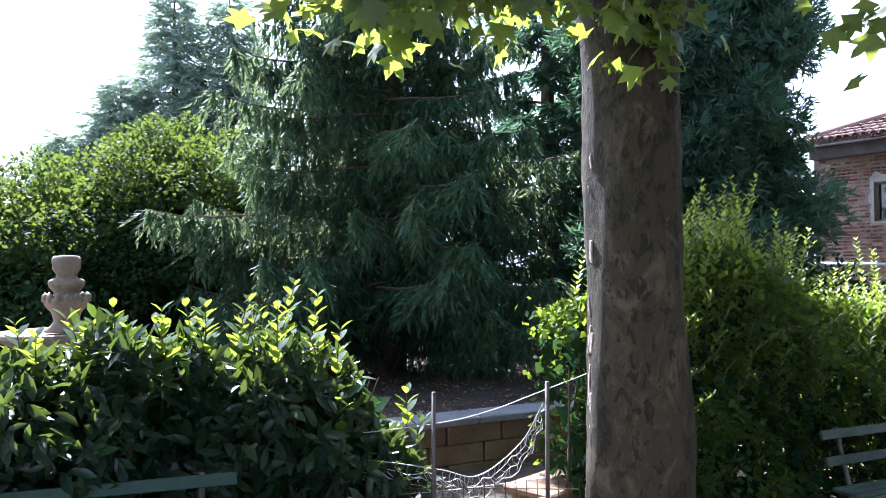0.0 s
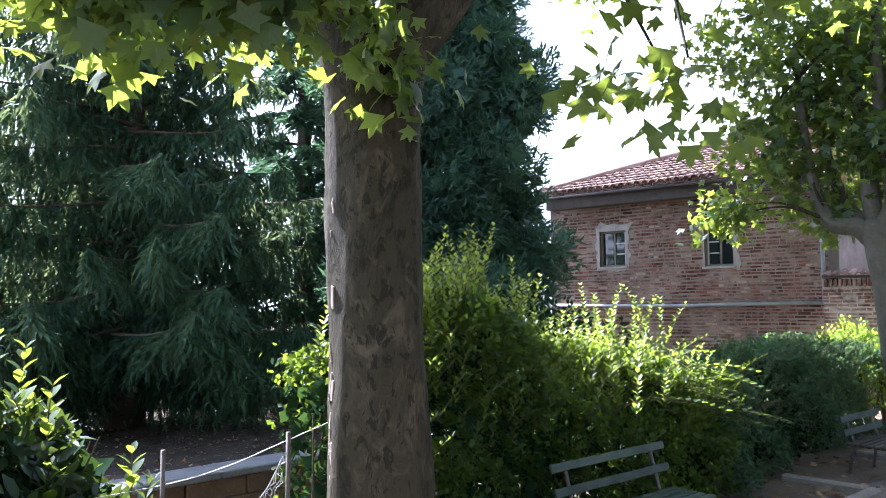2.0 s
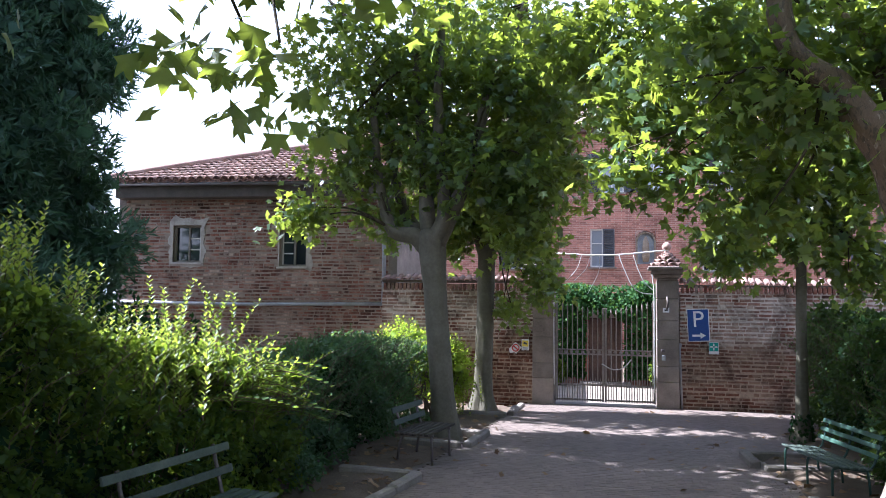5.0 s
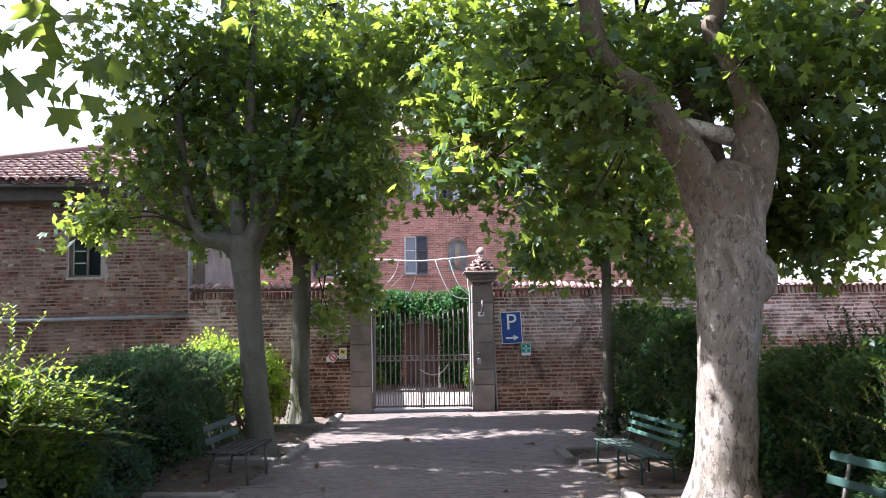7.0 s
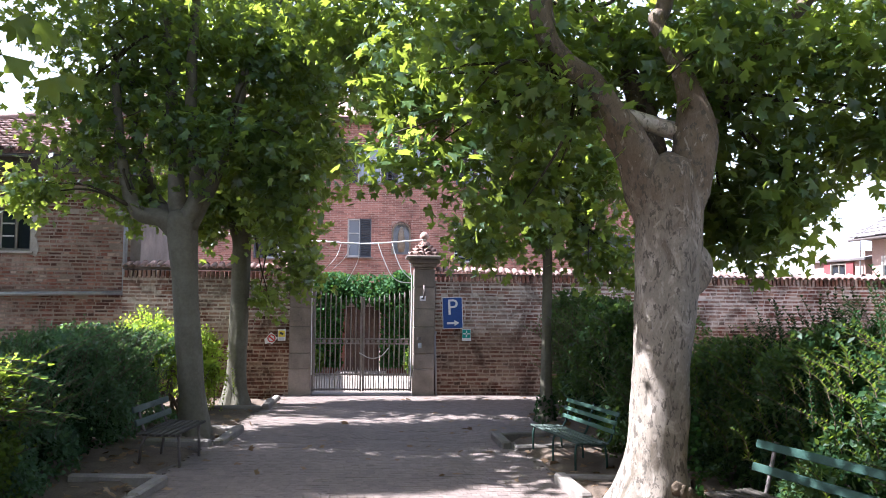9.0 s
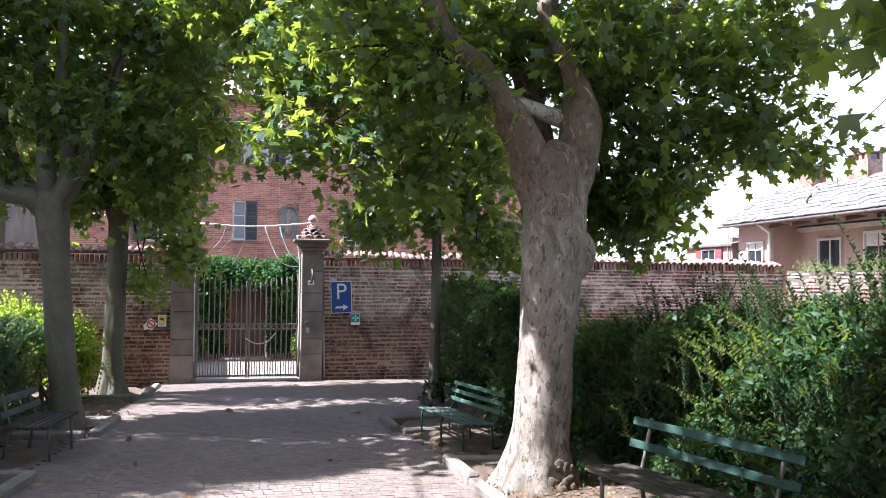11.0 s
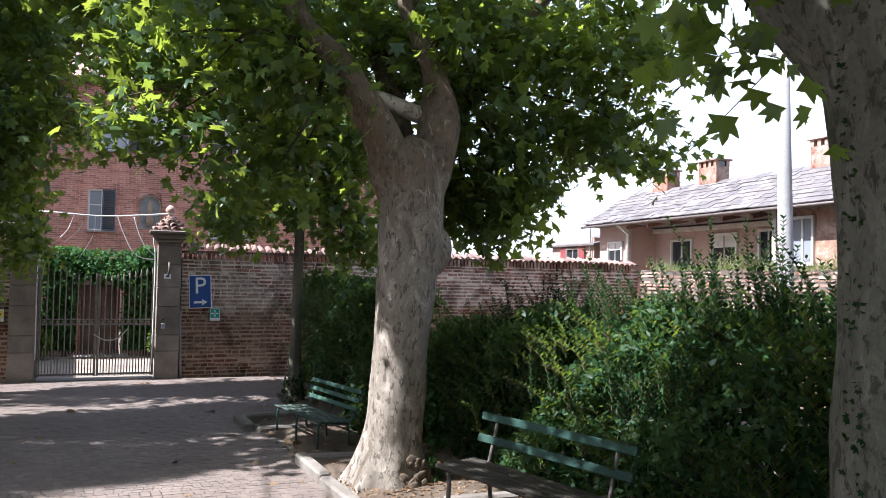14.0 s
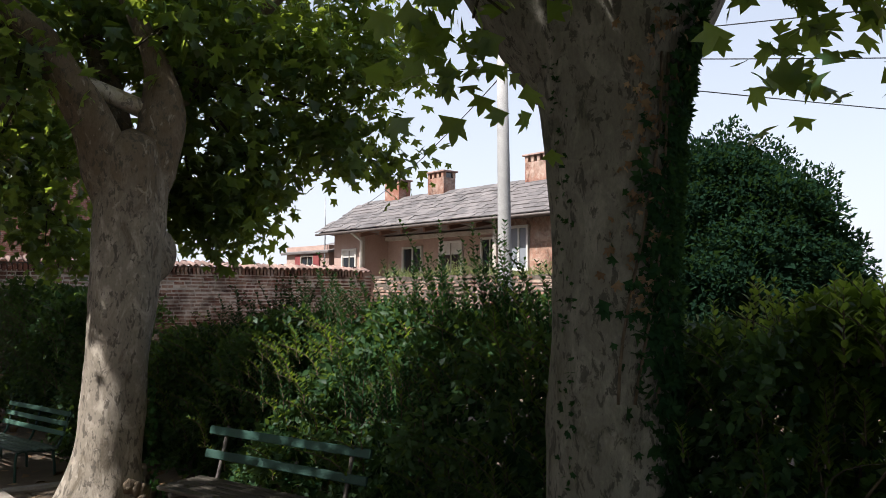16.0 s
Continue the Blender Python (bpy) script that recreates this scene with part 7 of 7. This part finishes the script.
hedge("privet_hedge", [(-3.8, 2.9, 1.6), (-3.8, 3.5, 1.8), (-3.72, 4.1, 2.0), (-3.75, 4.7, 1.8), (-3.72, 5.2, 1.6), (-3.55, 5.8, 1.56), (-3.45, 6.3, 1.5), (-3.45, 6.9, 1.36), (-3.4, 7.5, 1.3)], 1.1, 0.07, 3600, M["privet"], "tall untrimmed privet hedge, yellow-green on top", 52, 1,
      [(-4.1, 3.4, 1.8, 0.6, 14), (-4.1, 3.8, 1.95, 0.75, 16), (-4.1, 4.2, 1.95, 0.85, 14), (-4.1, 4.6, 1.8, 0.6, 14), (-4.0, 5.2, 1.65, 0.45, 12), (-3.9, 5.6, 1.55, 0.4, 9), (-3.95, 5.75, 1.5, 0.55, 6), (-3.95, 6.1, 1.45, 0.95, 7), (-3.9, 6.45, 1.4, 0.8, 5),
       (-3.5, 5.4, 1.25, 0.45, 5), (-3.65, 5.5, 1.45, 0.4, 10), (-3.6, 6.0, 1.45, 0.4, 14), (-3.5, 6.5, 1.35, 0.45, 14), (-3.4, 7.0, 1.2, 0.35, 10)], SMALL, 1.3, 0.092, young=M["privet_young"], wild=45, arch=[(-3.4, 6.2, 1.3), (-3.35, 6.5, 1.25), (-3.35, 6.8, 1.15), (-3.35, 6.6, 0.98), (-3.3, 7.0, 0.92), (-3.4, 5.9, 1.1)])
hedge("dark_hedge", [(-3.45, 7.3, 1.2), (-3.45, 8.1, 1.34), (-3.42, 9.0, 1.42), (-3.4, 10.2, 1.44), (-3.4, 11.4, 1.42), (-3.4, 12.6, 1.3)], 1.1, 0.062, 3600, M["hedge_blue"], "dense blue-green hedge behind the bench", 56, 1,
      [(-3.8, 8.0, 1.3, 0.3, 8), (-3.8, 8.8, 1.4, 0.35, 8), (-3.75, 9.4, 1.4, 0.45, 6), (-3.8, 10.2, 1.42, 0.3, 8), (-3.8, 11.0, 1.4, 0.3, 8)], SMALL, 1.2, 0.07, young=M["hedge_blue"], wild=45)
golden = bush((-3.55, 13.3, 0), [((-3.75, 12.9, 1.0), (0.62, 0.62, 0.62), 3200), ((-3.15, 13.5, 0.75), (0.42, 0.5, 0.65), 2400)], 0.06, "sunlit yellow-green shrub with upright shoots", M["golden"], 57, "golden_shrub", aspect=1.1)
sprout(golden, (-3.55, 13.3, 0), [(-4.2, 12.8, 1.25), (-4.0, 12.9, 1.35), (-3.8, 13.0, 1.4), (-3.55, 13.1, 1.3), (-3.35, 13.3, 1.2), (-3.15, 13.4, 1.1), (-2.95, 13.5, 1.0), (-2.85, 13.6, 0.7), (-3.0, 13.45, 0.5)], M["golden"])
# Its upright shoots get the dark leaf, their shade put into the colour.
hedge("mixed_hedge", [(3.75, 1.95, 1.75), (3.75, 3.2, 1.7), (3.7, 4.2, 1.8), (3.65, 4.7, 1.68), (3.6, 5.2, 1.78), (3.6, 5.8, 1.62), (3.5, 6.3, 1.66), (3.55, 7.0, 1.5), (3.45, 8.0, 1.45), (3.35, 8.8, 1.4), (3.3, 9.3, 1.3)], 1.1, 0.078, 3400, M["hedgeleaf"], "dense mixed evergreen hedge with dark glossy leaves", 53, -1,
      [(4.1, 3.35, 1.7, 0.6, 12), (4.1, 3.8, 1.7, 0.65, 12), (4.1, 4.25, 1.75, 0.8, 14), (4.1, 4.6, 1.7, 0.65, 12), (4.1, 5.0, 1.7, 0.65, 14), (4.0, 5.5, 1.65, 0.65, 14), (4.0, 6.2, 1.6, 0.65, 16), (3.9, 6.7, 1.55, 0.65, 14), (3.9, 7.3, 1.5, 0.6, 14), (3.8, 7.9, 1.4, 0.5, 12), (3.75, 4.4, 1.2, 0.5, 16), (3.75, 5.0, 1.15, 0.55, 20), (3.7, 5.5, 1.1, 0.5, 16), (3.65, 6.3, 1.1, 0.45, 12)], SMALL, 1.0, 0.068, young=M["darkleaf"], wild=40, wild_mat=M["privet"])
hedge("privet_hedge", [(4.2, -2.5, 1.9), (4.2, 0.5, 1.9), (4.2, 1.5, 1.85), (4.2, 2.3, 1.8)], 1.0, 0.085, 2800, M["privet"], "shaded hedge with fresh green tips", 54, -1, [(4.4, 0.2, 1.8, 0.4, 16), (4.4, 0.7, 1.8, 0.4, 18), (4.4, 1.2, 1.8, 0.4, 18), (4.4, 1.7, 1.75, 0.4, 18), (4.4, 2.2, 1.7, 0.45, 14)], SMALL, 1.3, 0.09, young=M["privet_young"], wild=40, wild_mat=M["privet_young"])
hedge("dark_hedge", [(3.15, 9.1, 0.7), (2.98, 9.4, 1.45), (2.85, 9.9, 1.9), (3.0, 10.6, 1.6), (2.9, 11.4, 2.0), (3.05, 12.2, 1.7), (2.95, 13.0, 1.95), (3.05, 14.6, 1.6)], 0.9, 0.08, 2500, M["hedgeleaf"], "dark green hedge behind the slim tree", 55, -1, [(3.3, 11.2, 1.5, 0.35, 8), (3.3, 12.4, 1.5, 0.4, 9), (3.3, 13.6, 1.45, 0.35, 8)], SMALL, 1.3, 0.08, wild=45)


# ---- benches ----
def bench(m, length, back, seat, mats, label, legs=0.43, tilt=14, seat_mat=None):
    """A park bench along x, its seat towards -y: slats on iron legs."""
    t = thing("bench", label, "bench", m, "avenue benches")
    for z, h in back:
        y = 0.2 + (z - 0.45) * math.tan(radians(tilt))
        part("back_slat", boxed((length, 0.025, h), (0, y, z), (-tilt, 0, 0), 0.005), mats, t)
    n_ = len(seat)
    for y in seat:
        part("seat_slat", boxed((length, 0.42 / n_ * 0.82, 0.028), (0, y, legs + 0.015 + 0.03 * (y + 0.2) ** 2), (0, 0, 0), 0.006), seat_mat or mats, t)
    top = max(z for z, h in back) + 0.04
    for x in (-length / 2 + 0.18, length / 2 - 0.18):
        tube("leg", [(x, -0.22, -0.05), (x, -0.21, 0.2), (x, -0.2, legs)], 0.018, M["iron"], t, 8)
        tube("leg", [(x, 0.26, -0.05), (x, 0.22, 0.25), (x, 0.17, legs)], 0.018, M["iron"], t, 8)
        tube("back_post", [(x, 0.17, legs - 0.02), (x, 0.215, 0.47), (x, 0.2 + (top - 0.45) * math.tan(radians(tilt)) + 0.02, top)], 0.016, M["iron"], t, 8)
        part("seat_bearer", boxed((0.035, 0.44, 0.03), (x, -0.01, legs - 0.015), (0, 0, 0), 0.004), M["iron"], t)
    return t


def bench_pose(x0, y0, x1, y1, drop=0.0):
    """A bench whose back rail runs from one place to the other, its seat to the right of that way."""
    a = math.degrees(math.atan2(y1 - y0, x1 - x0))
    d = Vector((x1 - x0, y1 - y0)).normalized()
    c = Vector(((x0 + x1) / 2, (y0 + y1) / 2)) + Vector((d.y, -d.x)) * 0.3
    return pose(c.x, c.y, drop, 0, 0, a), sqrt((x1 - x0) ** 2 + (y1 - y0) ** 2)


two = [(0.63, 0.066), (0.808, 0.066)]
seat5 = [-0.18, -0.09, 0.0, 0.09, 0.17]
m, ln = bench_pose(-3.39, 4.38, -3.26, 5.85, -0.03)
bench(m, ln, two, seat5, M["bench_grey"], "weathered grey-green slatted bench before the hedge")
m, ln = bench_pose(3.0, 6.28, 3.45, 4.68)
bench(m, ln, two, seat5, M["bench"], "green slatted bench with worn brown seat by the hedge", seat_mat=M["bench_seat"])
m, ln = bench_pose(-4.2, -0.82, -3.98, 0.4, 0.08)
bench(m, ln, two, seat5, M["bench"], "dark green bench before the laurel hedge")
m, ln = bench_pose(-2.85, 9.08, -2.74, 10.08)
bench(m, ln, [(0.52, 0.07), (0.665, 0.07)], [-0.2, -0.12, -0.04, 0.04, 0.12, 0.19], M["bench_grey"], "low weathered slatted bench with a brown seat beside a tree pit", 0.38, seat_mat=M["bench_seat"])


def rod_bench(m, length, label):
    """A low bench on three bent rods, each one leg, seat bearer and back stay in one."""
    t = thing("bench", label, "bench", m, "avenue benches")
    for x in (-length / 2 + 0.08, 0.0, length / 2 - 0.08):
        tube("rod_frame", curve_points([(x, -0.2, -0.06), (x, -0.2, 0.25), (x, -0.16, 0.305), (x, -0.05, 0.305), (x, 0.15, 0.285), (x, 0.23, 0.33), (x, 0.27, 0.44), (x, 0.34, 0.66)], 5), 0.014, M["bench"], t, 8)
        tube("leg", [(x, 0.2, -0.06), (x, 0.19, 0.12), (x, 0.17, 0.28)], 0.014, M["bench"], t, 8)
    for y in (-0.19, -0.1, -0.01, 0.08, 0.16):
        part("seat_slat", boxed((length, 0.055, 0.022), (0, y, 0.33 - 0.06 * (y + 0.2)), (0, 0, 0), 0.006), M["bench_grey"], t)
    for y, z in ((0.255, 0.44), (0.285, 0.535), (0.32, 0.63)):
        part("back_slat", boxed((length, 0.022, 0.05), (0, y - 0.012, z), (-17, 0, 0), 0.006), M["bench_green"], t)


rod_bench(pose(2.2, 9.53, 0, 0, 0, math.degrees(math.atan2(-1.16, 0.26))), 1.36, "low green bench on bent rods with thin slats")


# ---- tree pits ----
def kerb_line(parent, x0, y0, x1, y1, h=0.14, w=0.13, r=random.Random(6)):
    d = Vector((x1 - x0, y1 - y0, 0))
    n_ = max(1, round(d.length / 0.75))
    for i in range(n_):
        c = Vector((x0, y0, 0)) + d * ((i + 0.5) / n_)
        part("kerb_stone", boxed((d.length / n_ - 0.012, w, 0.3), (c.x, c.y, h - 0.15 + r.uniform(-0.022, 0.016)), (r.uniform(-2.5, 2.5), r.uniform(-1, 1), math.degrees(math.atan2(d.y, d.x)) + r.uniform(-1.5, 1.5)), 0.022), M["kerb"], parent)


for label, lines in (
        ("tree pit edged with worn granite kerbstones in the sun", [(1.84, 8.4, 1.98, 6.55, 0.11), (2.0, 6.46, 3.4, 6.4, 0.09), (1.92, 8.46, 2.95, 8.42, 0.08)]),
        ("tree pit edged with granite kerbstones behind a bench", [(1.5, 10.95, 1.56, 10.2, 0.1), (1.63, 10.12, 2.9, 10.28, 0.09), (1.58, 11.02, 2.3, 11.1, 0.07)]),
        ("tree pit edged with granite kerbstones", [(-2.08, 11.6, -2.16, 10.5, 0.1), (-2.24, 10.44, -3.1, 10.56, 0.09), (-2.17, 11.68, -3.1, 11.8, 0.08)]),
        ("long empty tree pit edged with granite kerbstones", [(-2.29, 8.45, -2.62, 5.5, 0.1), (-2.37, 8.52, -3.3, 8.62, 0.09)]),
        ("small tree pit with a dark kerb by the wall", [(-2.1, 13.65, -2.95, 13.6, 0.09), (-2.06, 15.2, -2.06, 13.72, 0.08)])):
    pit = thing("tree_pit", label, "tree pit", group="tree pits", kind="structure")
    for q in lines:
        kerb_line(pit, *q)

# ---- low garden wall, fence, fountain ----
low_wall = thing("garden_wall", "low brown stone garden wall with grey coping slabs", "wall", kind="structure")
r = random.Random(8)
y = -4.0
while y < 9.5:
    w = r.uniform(0.5, 0.8)
    xx = -6.61 + 0.035 * y
    for z in (-0.19, 0.0, 0.19):
        part("wall_block", boxed((0.3, w - 0.014, 0.185), (xx + r.uniform(-0.008, 0.008), y + w / 2 + (0.2 if z else 0), z + 0.17), (0, 0, -2), 0.012), M["lowwall"], low_wall)
    y += w
y = -4.0
while y < 9.5:
    w = r.uniform(0.9, 1.4)
    part("coping_slab", boxed((0.4, w - 0.01, 0.07), (-6.6 + 0.035 * (y + w / 2), y + w / 2, 0.495), (0, 0, -2), 0.012), M["slab"], low_wall)
    y += w

fence = thing("wire_fence", "slack rusty wire fence on thin iron posts", "fence", pose(0.02, -0.23, 0.08))
posts = [(-4.12, 1.88, 1.14), (-3.78, 2.5, 1.2), (-3.55, 2.95, 0.95)]
for x, y, h in posts[:2]:
    tube("fence_post", [(x, y, -0.18), (x + 0.005, y, h * 0.5), (x + 0.01, y, h)], 0.014, M["iron"], fence, 8)
tube("stay_bar", [(-3.62, 2.72, 0.3), (-3.55, 2.85, 0.75), (-3.47, 3.0, 1.2)], 0.016, M["iron"], fence, 6)
a, b, e = np.array((-4.5, 1.2, 0.85)), np.array(posts[0]), np.array(posts[1])
tube("top_wire", curve_points([a, b - np.array((0, 0, 0.2)), (b + e) / 2 - np.array((0, 0, 0.15)), e - np.array((0, 0, 0.05)), (-3.4, 3.2, 1.45)], 8), 0.0032, M["wire"], fence, 5)
r = random.Random(12)
# a band of netting torn from the posts, sagging between them
up_c = curve_points([(-4.6, 1.05, 0.62), (-4.35, 1.45, 0.72), (-4.1, 1.9, 0.66), (-3.98, 2.12, 0.62), (-3.86, 2.36, 0.82), (-3.79, 2.48, 1.06)], 8)
lines = [(up_c, 0.0035)]
prev = up_c
for k in (1, 2, 3):
    lo = up_c + np.array([(0.02 * r.uniform(-1, 1), 0.02 * r.uniform(-1, 1), -0.045 * k + 0.018 * sin(i * 1.3 + k)) for i in range(len(up_c))])
    lines.append((lo, 0.0026))
    for i in range(len(up_c) - 1):
        a_ = prev[min(i + k % 2, len(prev) - 1)]
        lines.append((np.array([a_, (a_ + lo[i]) / 2 + np.array((0.008, 0.01, 0)), lo[min(i + 1, len(lo) - 1)]]), 0.0026))
    prev = lo
for z in (0.42, 0.3):
    lines.append((curve_points([(-4.55, 1.1, z + 0.05), (-4.12, 1.88, z + 0.1), (-3.78, 2.5, z + 0.18)], 6), 0.003))
joined_tubes("crumpled_mesh", lines, M["wire"], fence, 4, "crumpled pale wire netting")
lines = []
for k in range(24):
    x, y = -4.4 + 0.75 * k / 23, 1.35 + 1.3 * k / 23
    lines.append((np.array([(x, y, 0.0), (x + 0.004, y, 0.3), (x, y, 0.6)]), 0.003))
for z in (0.12, 0.26, 0.4, 0.54):
    lines.append((np.array([(-4.4, 1.35, z), (-4.02, 2.0, z + 0.01), (-3.65, 2.65, z)]), 0.003))
joined_tubes("netting", lines, M["rust"], fence, 4)
grass = thing("dry_grass", "tuft of long bleached dry grass", "grass", pose(-4.0, 1.98, 0), kind="stuff")
n = 420
pos = np.stack([rng.normal(0, 0.22, n), rng.normal(0, 0.28, n), np.full(n, 0.0)], -1)
leaves("blades", pos, unit(np.array([0, 0, 1.0]) + 0.55 * rng.normal(size=pos.shape)), unit(rng.normal(size=pos.shape)), rng.uniform(0.15, 0.5, n), NEEDLE, M["grass"], grass, "", 0.03)
stone_seat = thing("stone_block", "low brown rough stone block beside the path", "stone block", pose(-4.62, 2.98, 0.05, 0, 0, 18))
part("slab", boxed((0.46, 0.74, 0.06), (0, 0, 0.29), (0, 0, 0), 0.015), M["lowwall"], stone_seat)
part("plinth", boxed((0.38, 0.64, 0.28), (0, 0, 0.12), (0, 0, 0), 0.02), M["lowwall"], stone_seat)

fountain = thing("fountain", "weathered carved stone fountain stem on a round basin", "fountain", pose(-8.7, -0.16, 0.42))
part("basin", lathe([(0.42, 0), (0.3, 0.1), (0.22, 0.5), (0.35, 0.72), (0.68, 0.88), (0.7, 0.93), (0.6, 0.94), (0.3, 0.9)], 32), M["stone_pale"], fountain, "round stone basin", True)
part("stem", lathe([(0.21, 0.93), (0.2, 0.96), (0.15, 0.99), (0.12, 1.04), (0.14, 1.12), (0.205, 1.2), (0.22, 1.25), (0.2, 1.28), (0.12, 1.3), (0.12, 1.33), (0.165, 1.39), (0.175, 1.44), (0.16, 1.46), (0.1, 1.48), (0.1, 1.52), (0.13, 1.56), (0.14, 1.66), (0.125, 1.7), (0.04, 1.71)], 28), M["stone_pale"], fountain, "turned stem of stacked carved rings", True)
for i in range(14):
    a = tau * i / 14
    bm = bmesh.new()
    bmesh.ops.create_icosphere(bm, subdivisions=1, radius=0.04, matrix=pose(0.2 * cos(a), 0.2 * sin(a), 1.27) @ Matrix.Diagonal((1, 1, 1.6, 1)))
    part("carved_lobe", bm, M["stone_pale"], fountain, smooth=True)

# ---- weeds on the crumbling wall and fallen leaves ----
n = 2600
yy = rng.uniform(9.0, 15.4, n)
pos = np.stack([11.4 + rng.normal(0, 0.16, n), yy, 2.22 + np.abs(rng.normal(0, 0.13, n)) * (0.7 + 0.6 * np.sin(yy * 2.1))], -1)
weeds = thing("wall_weeds", "grass and pale weeds growing on the wall top", "weeds", kind="stuff")
leaves("weed_leaves", pos, unit(np.array([0, 0, 1.0]) + 0.7 * rng.normal(size=pos.shape)), unit(rng.normal(size=pos.shape)), rng.uniform(0.05, 0.15, n), NEEDLE, M["weed"], weeds, "", 0.16)
n = 2100
pos = np.stack([rng.uniform(-4.4, 4.0, n), rng.uniform(3.5, 15.2, n), np.zeros(n)], -1)
pos[1500:] = np.stack([rng.normal(2.6, 0.45, 600), rng.normal(7.2, 0.5, 600), np.zeros(600)], -1)
inside = np.array([edge_l(q[1]) < q[0] < edge_r(q[1]) for q in pos])
pos = pos[~inside | (rng.uniform(0, 1, n) < 0.12)]
pos[:, 2] = [0.02 if edge_l(q[1]) - 0.2 < q[0] < edge_r(q[1]) + 0.2 else earth_height(q[0], q[1]) + 0.012 for q in pos]
litter = thing("leaf_litter", "scattered dry brown fallen leaves", "fallen leaves", kind="stuff")
leaves("dry_leaves", pos, unit(rng.normal(size=pos.shape) * np.array([1, 1, 0.2])), unit(np.array([0, 0, 1.0]) + 0.35 * rng.normal(size=pos.shape)), rng.uniform(0.016, 0.036, len(pos)) + rng.uniform(0.024, 0.054, len(pos)) * (np.hypot(pos[:, 0] - 2.6, pos[:, 1] - 7.2) > 1.2), PALM, M["leaf_dry"], litter)

n = 6000
pos = np.stack([rng.uniform(-12.5, -6.9, n), rng.uniform(-2, 9.5, n), np.zeros(n)], -1)
pos[:, 2] = [0.455 + 2.5 * uneven(q[0], q[1]) for q in pos]
bed_litter = thing("conifer_litter", "brown needles and dead leaves under the conifers", "fallen leaves", kind="stuff")
leaves("dead_leaves", pos, unit(rng.normal(size=pos.shape) * np.array([1, 1, 0.2])), unit(np.array([0, 0, 1.0]) + 0.5 * rng.normal(size=pos.shape)), rng.uniform(0.025, 0.06, n), SMALL, M["leaf_dry"], bed_litter, "", 1.4)

# ---- setts of the avenue ----
def sett_shape():
    t, z = 0.488, 0.5
    V = [(-0.5, -0.5, -0.5), (0.5, -0.5, -0.5), (0.5, 0.5, -0.5), (-0.5, 0.5, -0.5), (-0.49, -0.49, 0.44), (0.49, -0.49, 0.44), (0.49, 0.49, 0.44), (-0.49, 0.49, 0.44), (-t, -t, z), (t, -t, z), (t, t, z), (-t, t, z)]
    F = [(8, 9, 10, 11)] + [(4 + i, 4 + (i + 1) % 4, 8 + (i + 1) % 4, 8 + i) for i in range(4)] + [(i, (i + 1) % 4, 4 + (i + 1) % 4, 4 + i) for i in range(4)]
    return np.array(V, float), np.array(F)


TV, TF = sett_shape()
r = random.Random(14)
items, k, y = [], 0, 1.5
while y < 15.6:
    x = edge_l(y) + (0.05 if k % 2 else 0)
    while x < edge_r(y):
        w = r.uniform(0.074, 0.096)
        items.append((x + w / 2, y + r.uniform(-0.006, 0.006) + 0.02 * sin(x * 1.3), w - 0.003, 0.082, r.uniform(-0.0007, 0.0007) + 0.004 * noise.noise(Vector((x, y, 0))), r.uniform(-3, 3), r.uniform(-0.22, 0.22)))
        x += w
    y += 0.085
    k += 1
near = [q for q in items if -0.2 < q[0] < 1.6 and 6.4 < q[1] < 7.6][:300]
chosen = set(id(q) for q in near)
me = raw_mesh("sett", TV * np.array([0.083, 0.082, 0.07]), TF)
me.materials.append(M["sett_one"])
for x, y, w, h, dz, a, t in near:
    link("sett", me, None, road, m=pose(x, y, dz - 0.0265, t, t * 0.7, a))
rest = np.array([q for q in items if id(q) not in chosen])
c, s = np.cos(np.radians(rest[:, 5])), np.sin(np.radians(rest[:, 5]))
X, Y = TV[None, :, 0] * rest[:, 2, None], TV[None, :, 1] * rest[:, 3, None]
V = np.stack([rest[:, 0, None] + c[:, None] * X - s[:, None] * Y, rest[:, 1, None] + s[:, None] * X + c[:, None] * Y, rest[:, 4, None] - 0.0265 + TV[None, :, 2] * 0.07 + np.radians(rest[:, 6, None]) * X], -1)
F = TF[None] + (np.arange(len(rest)) * len(TV))[:, None, None]
tagged(link("setts", raw_mesh("setts", V.reshape(-1, 3), F.reshape(-1, 4)), M["sett"], road), kind="stuff")
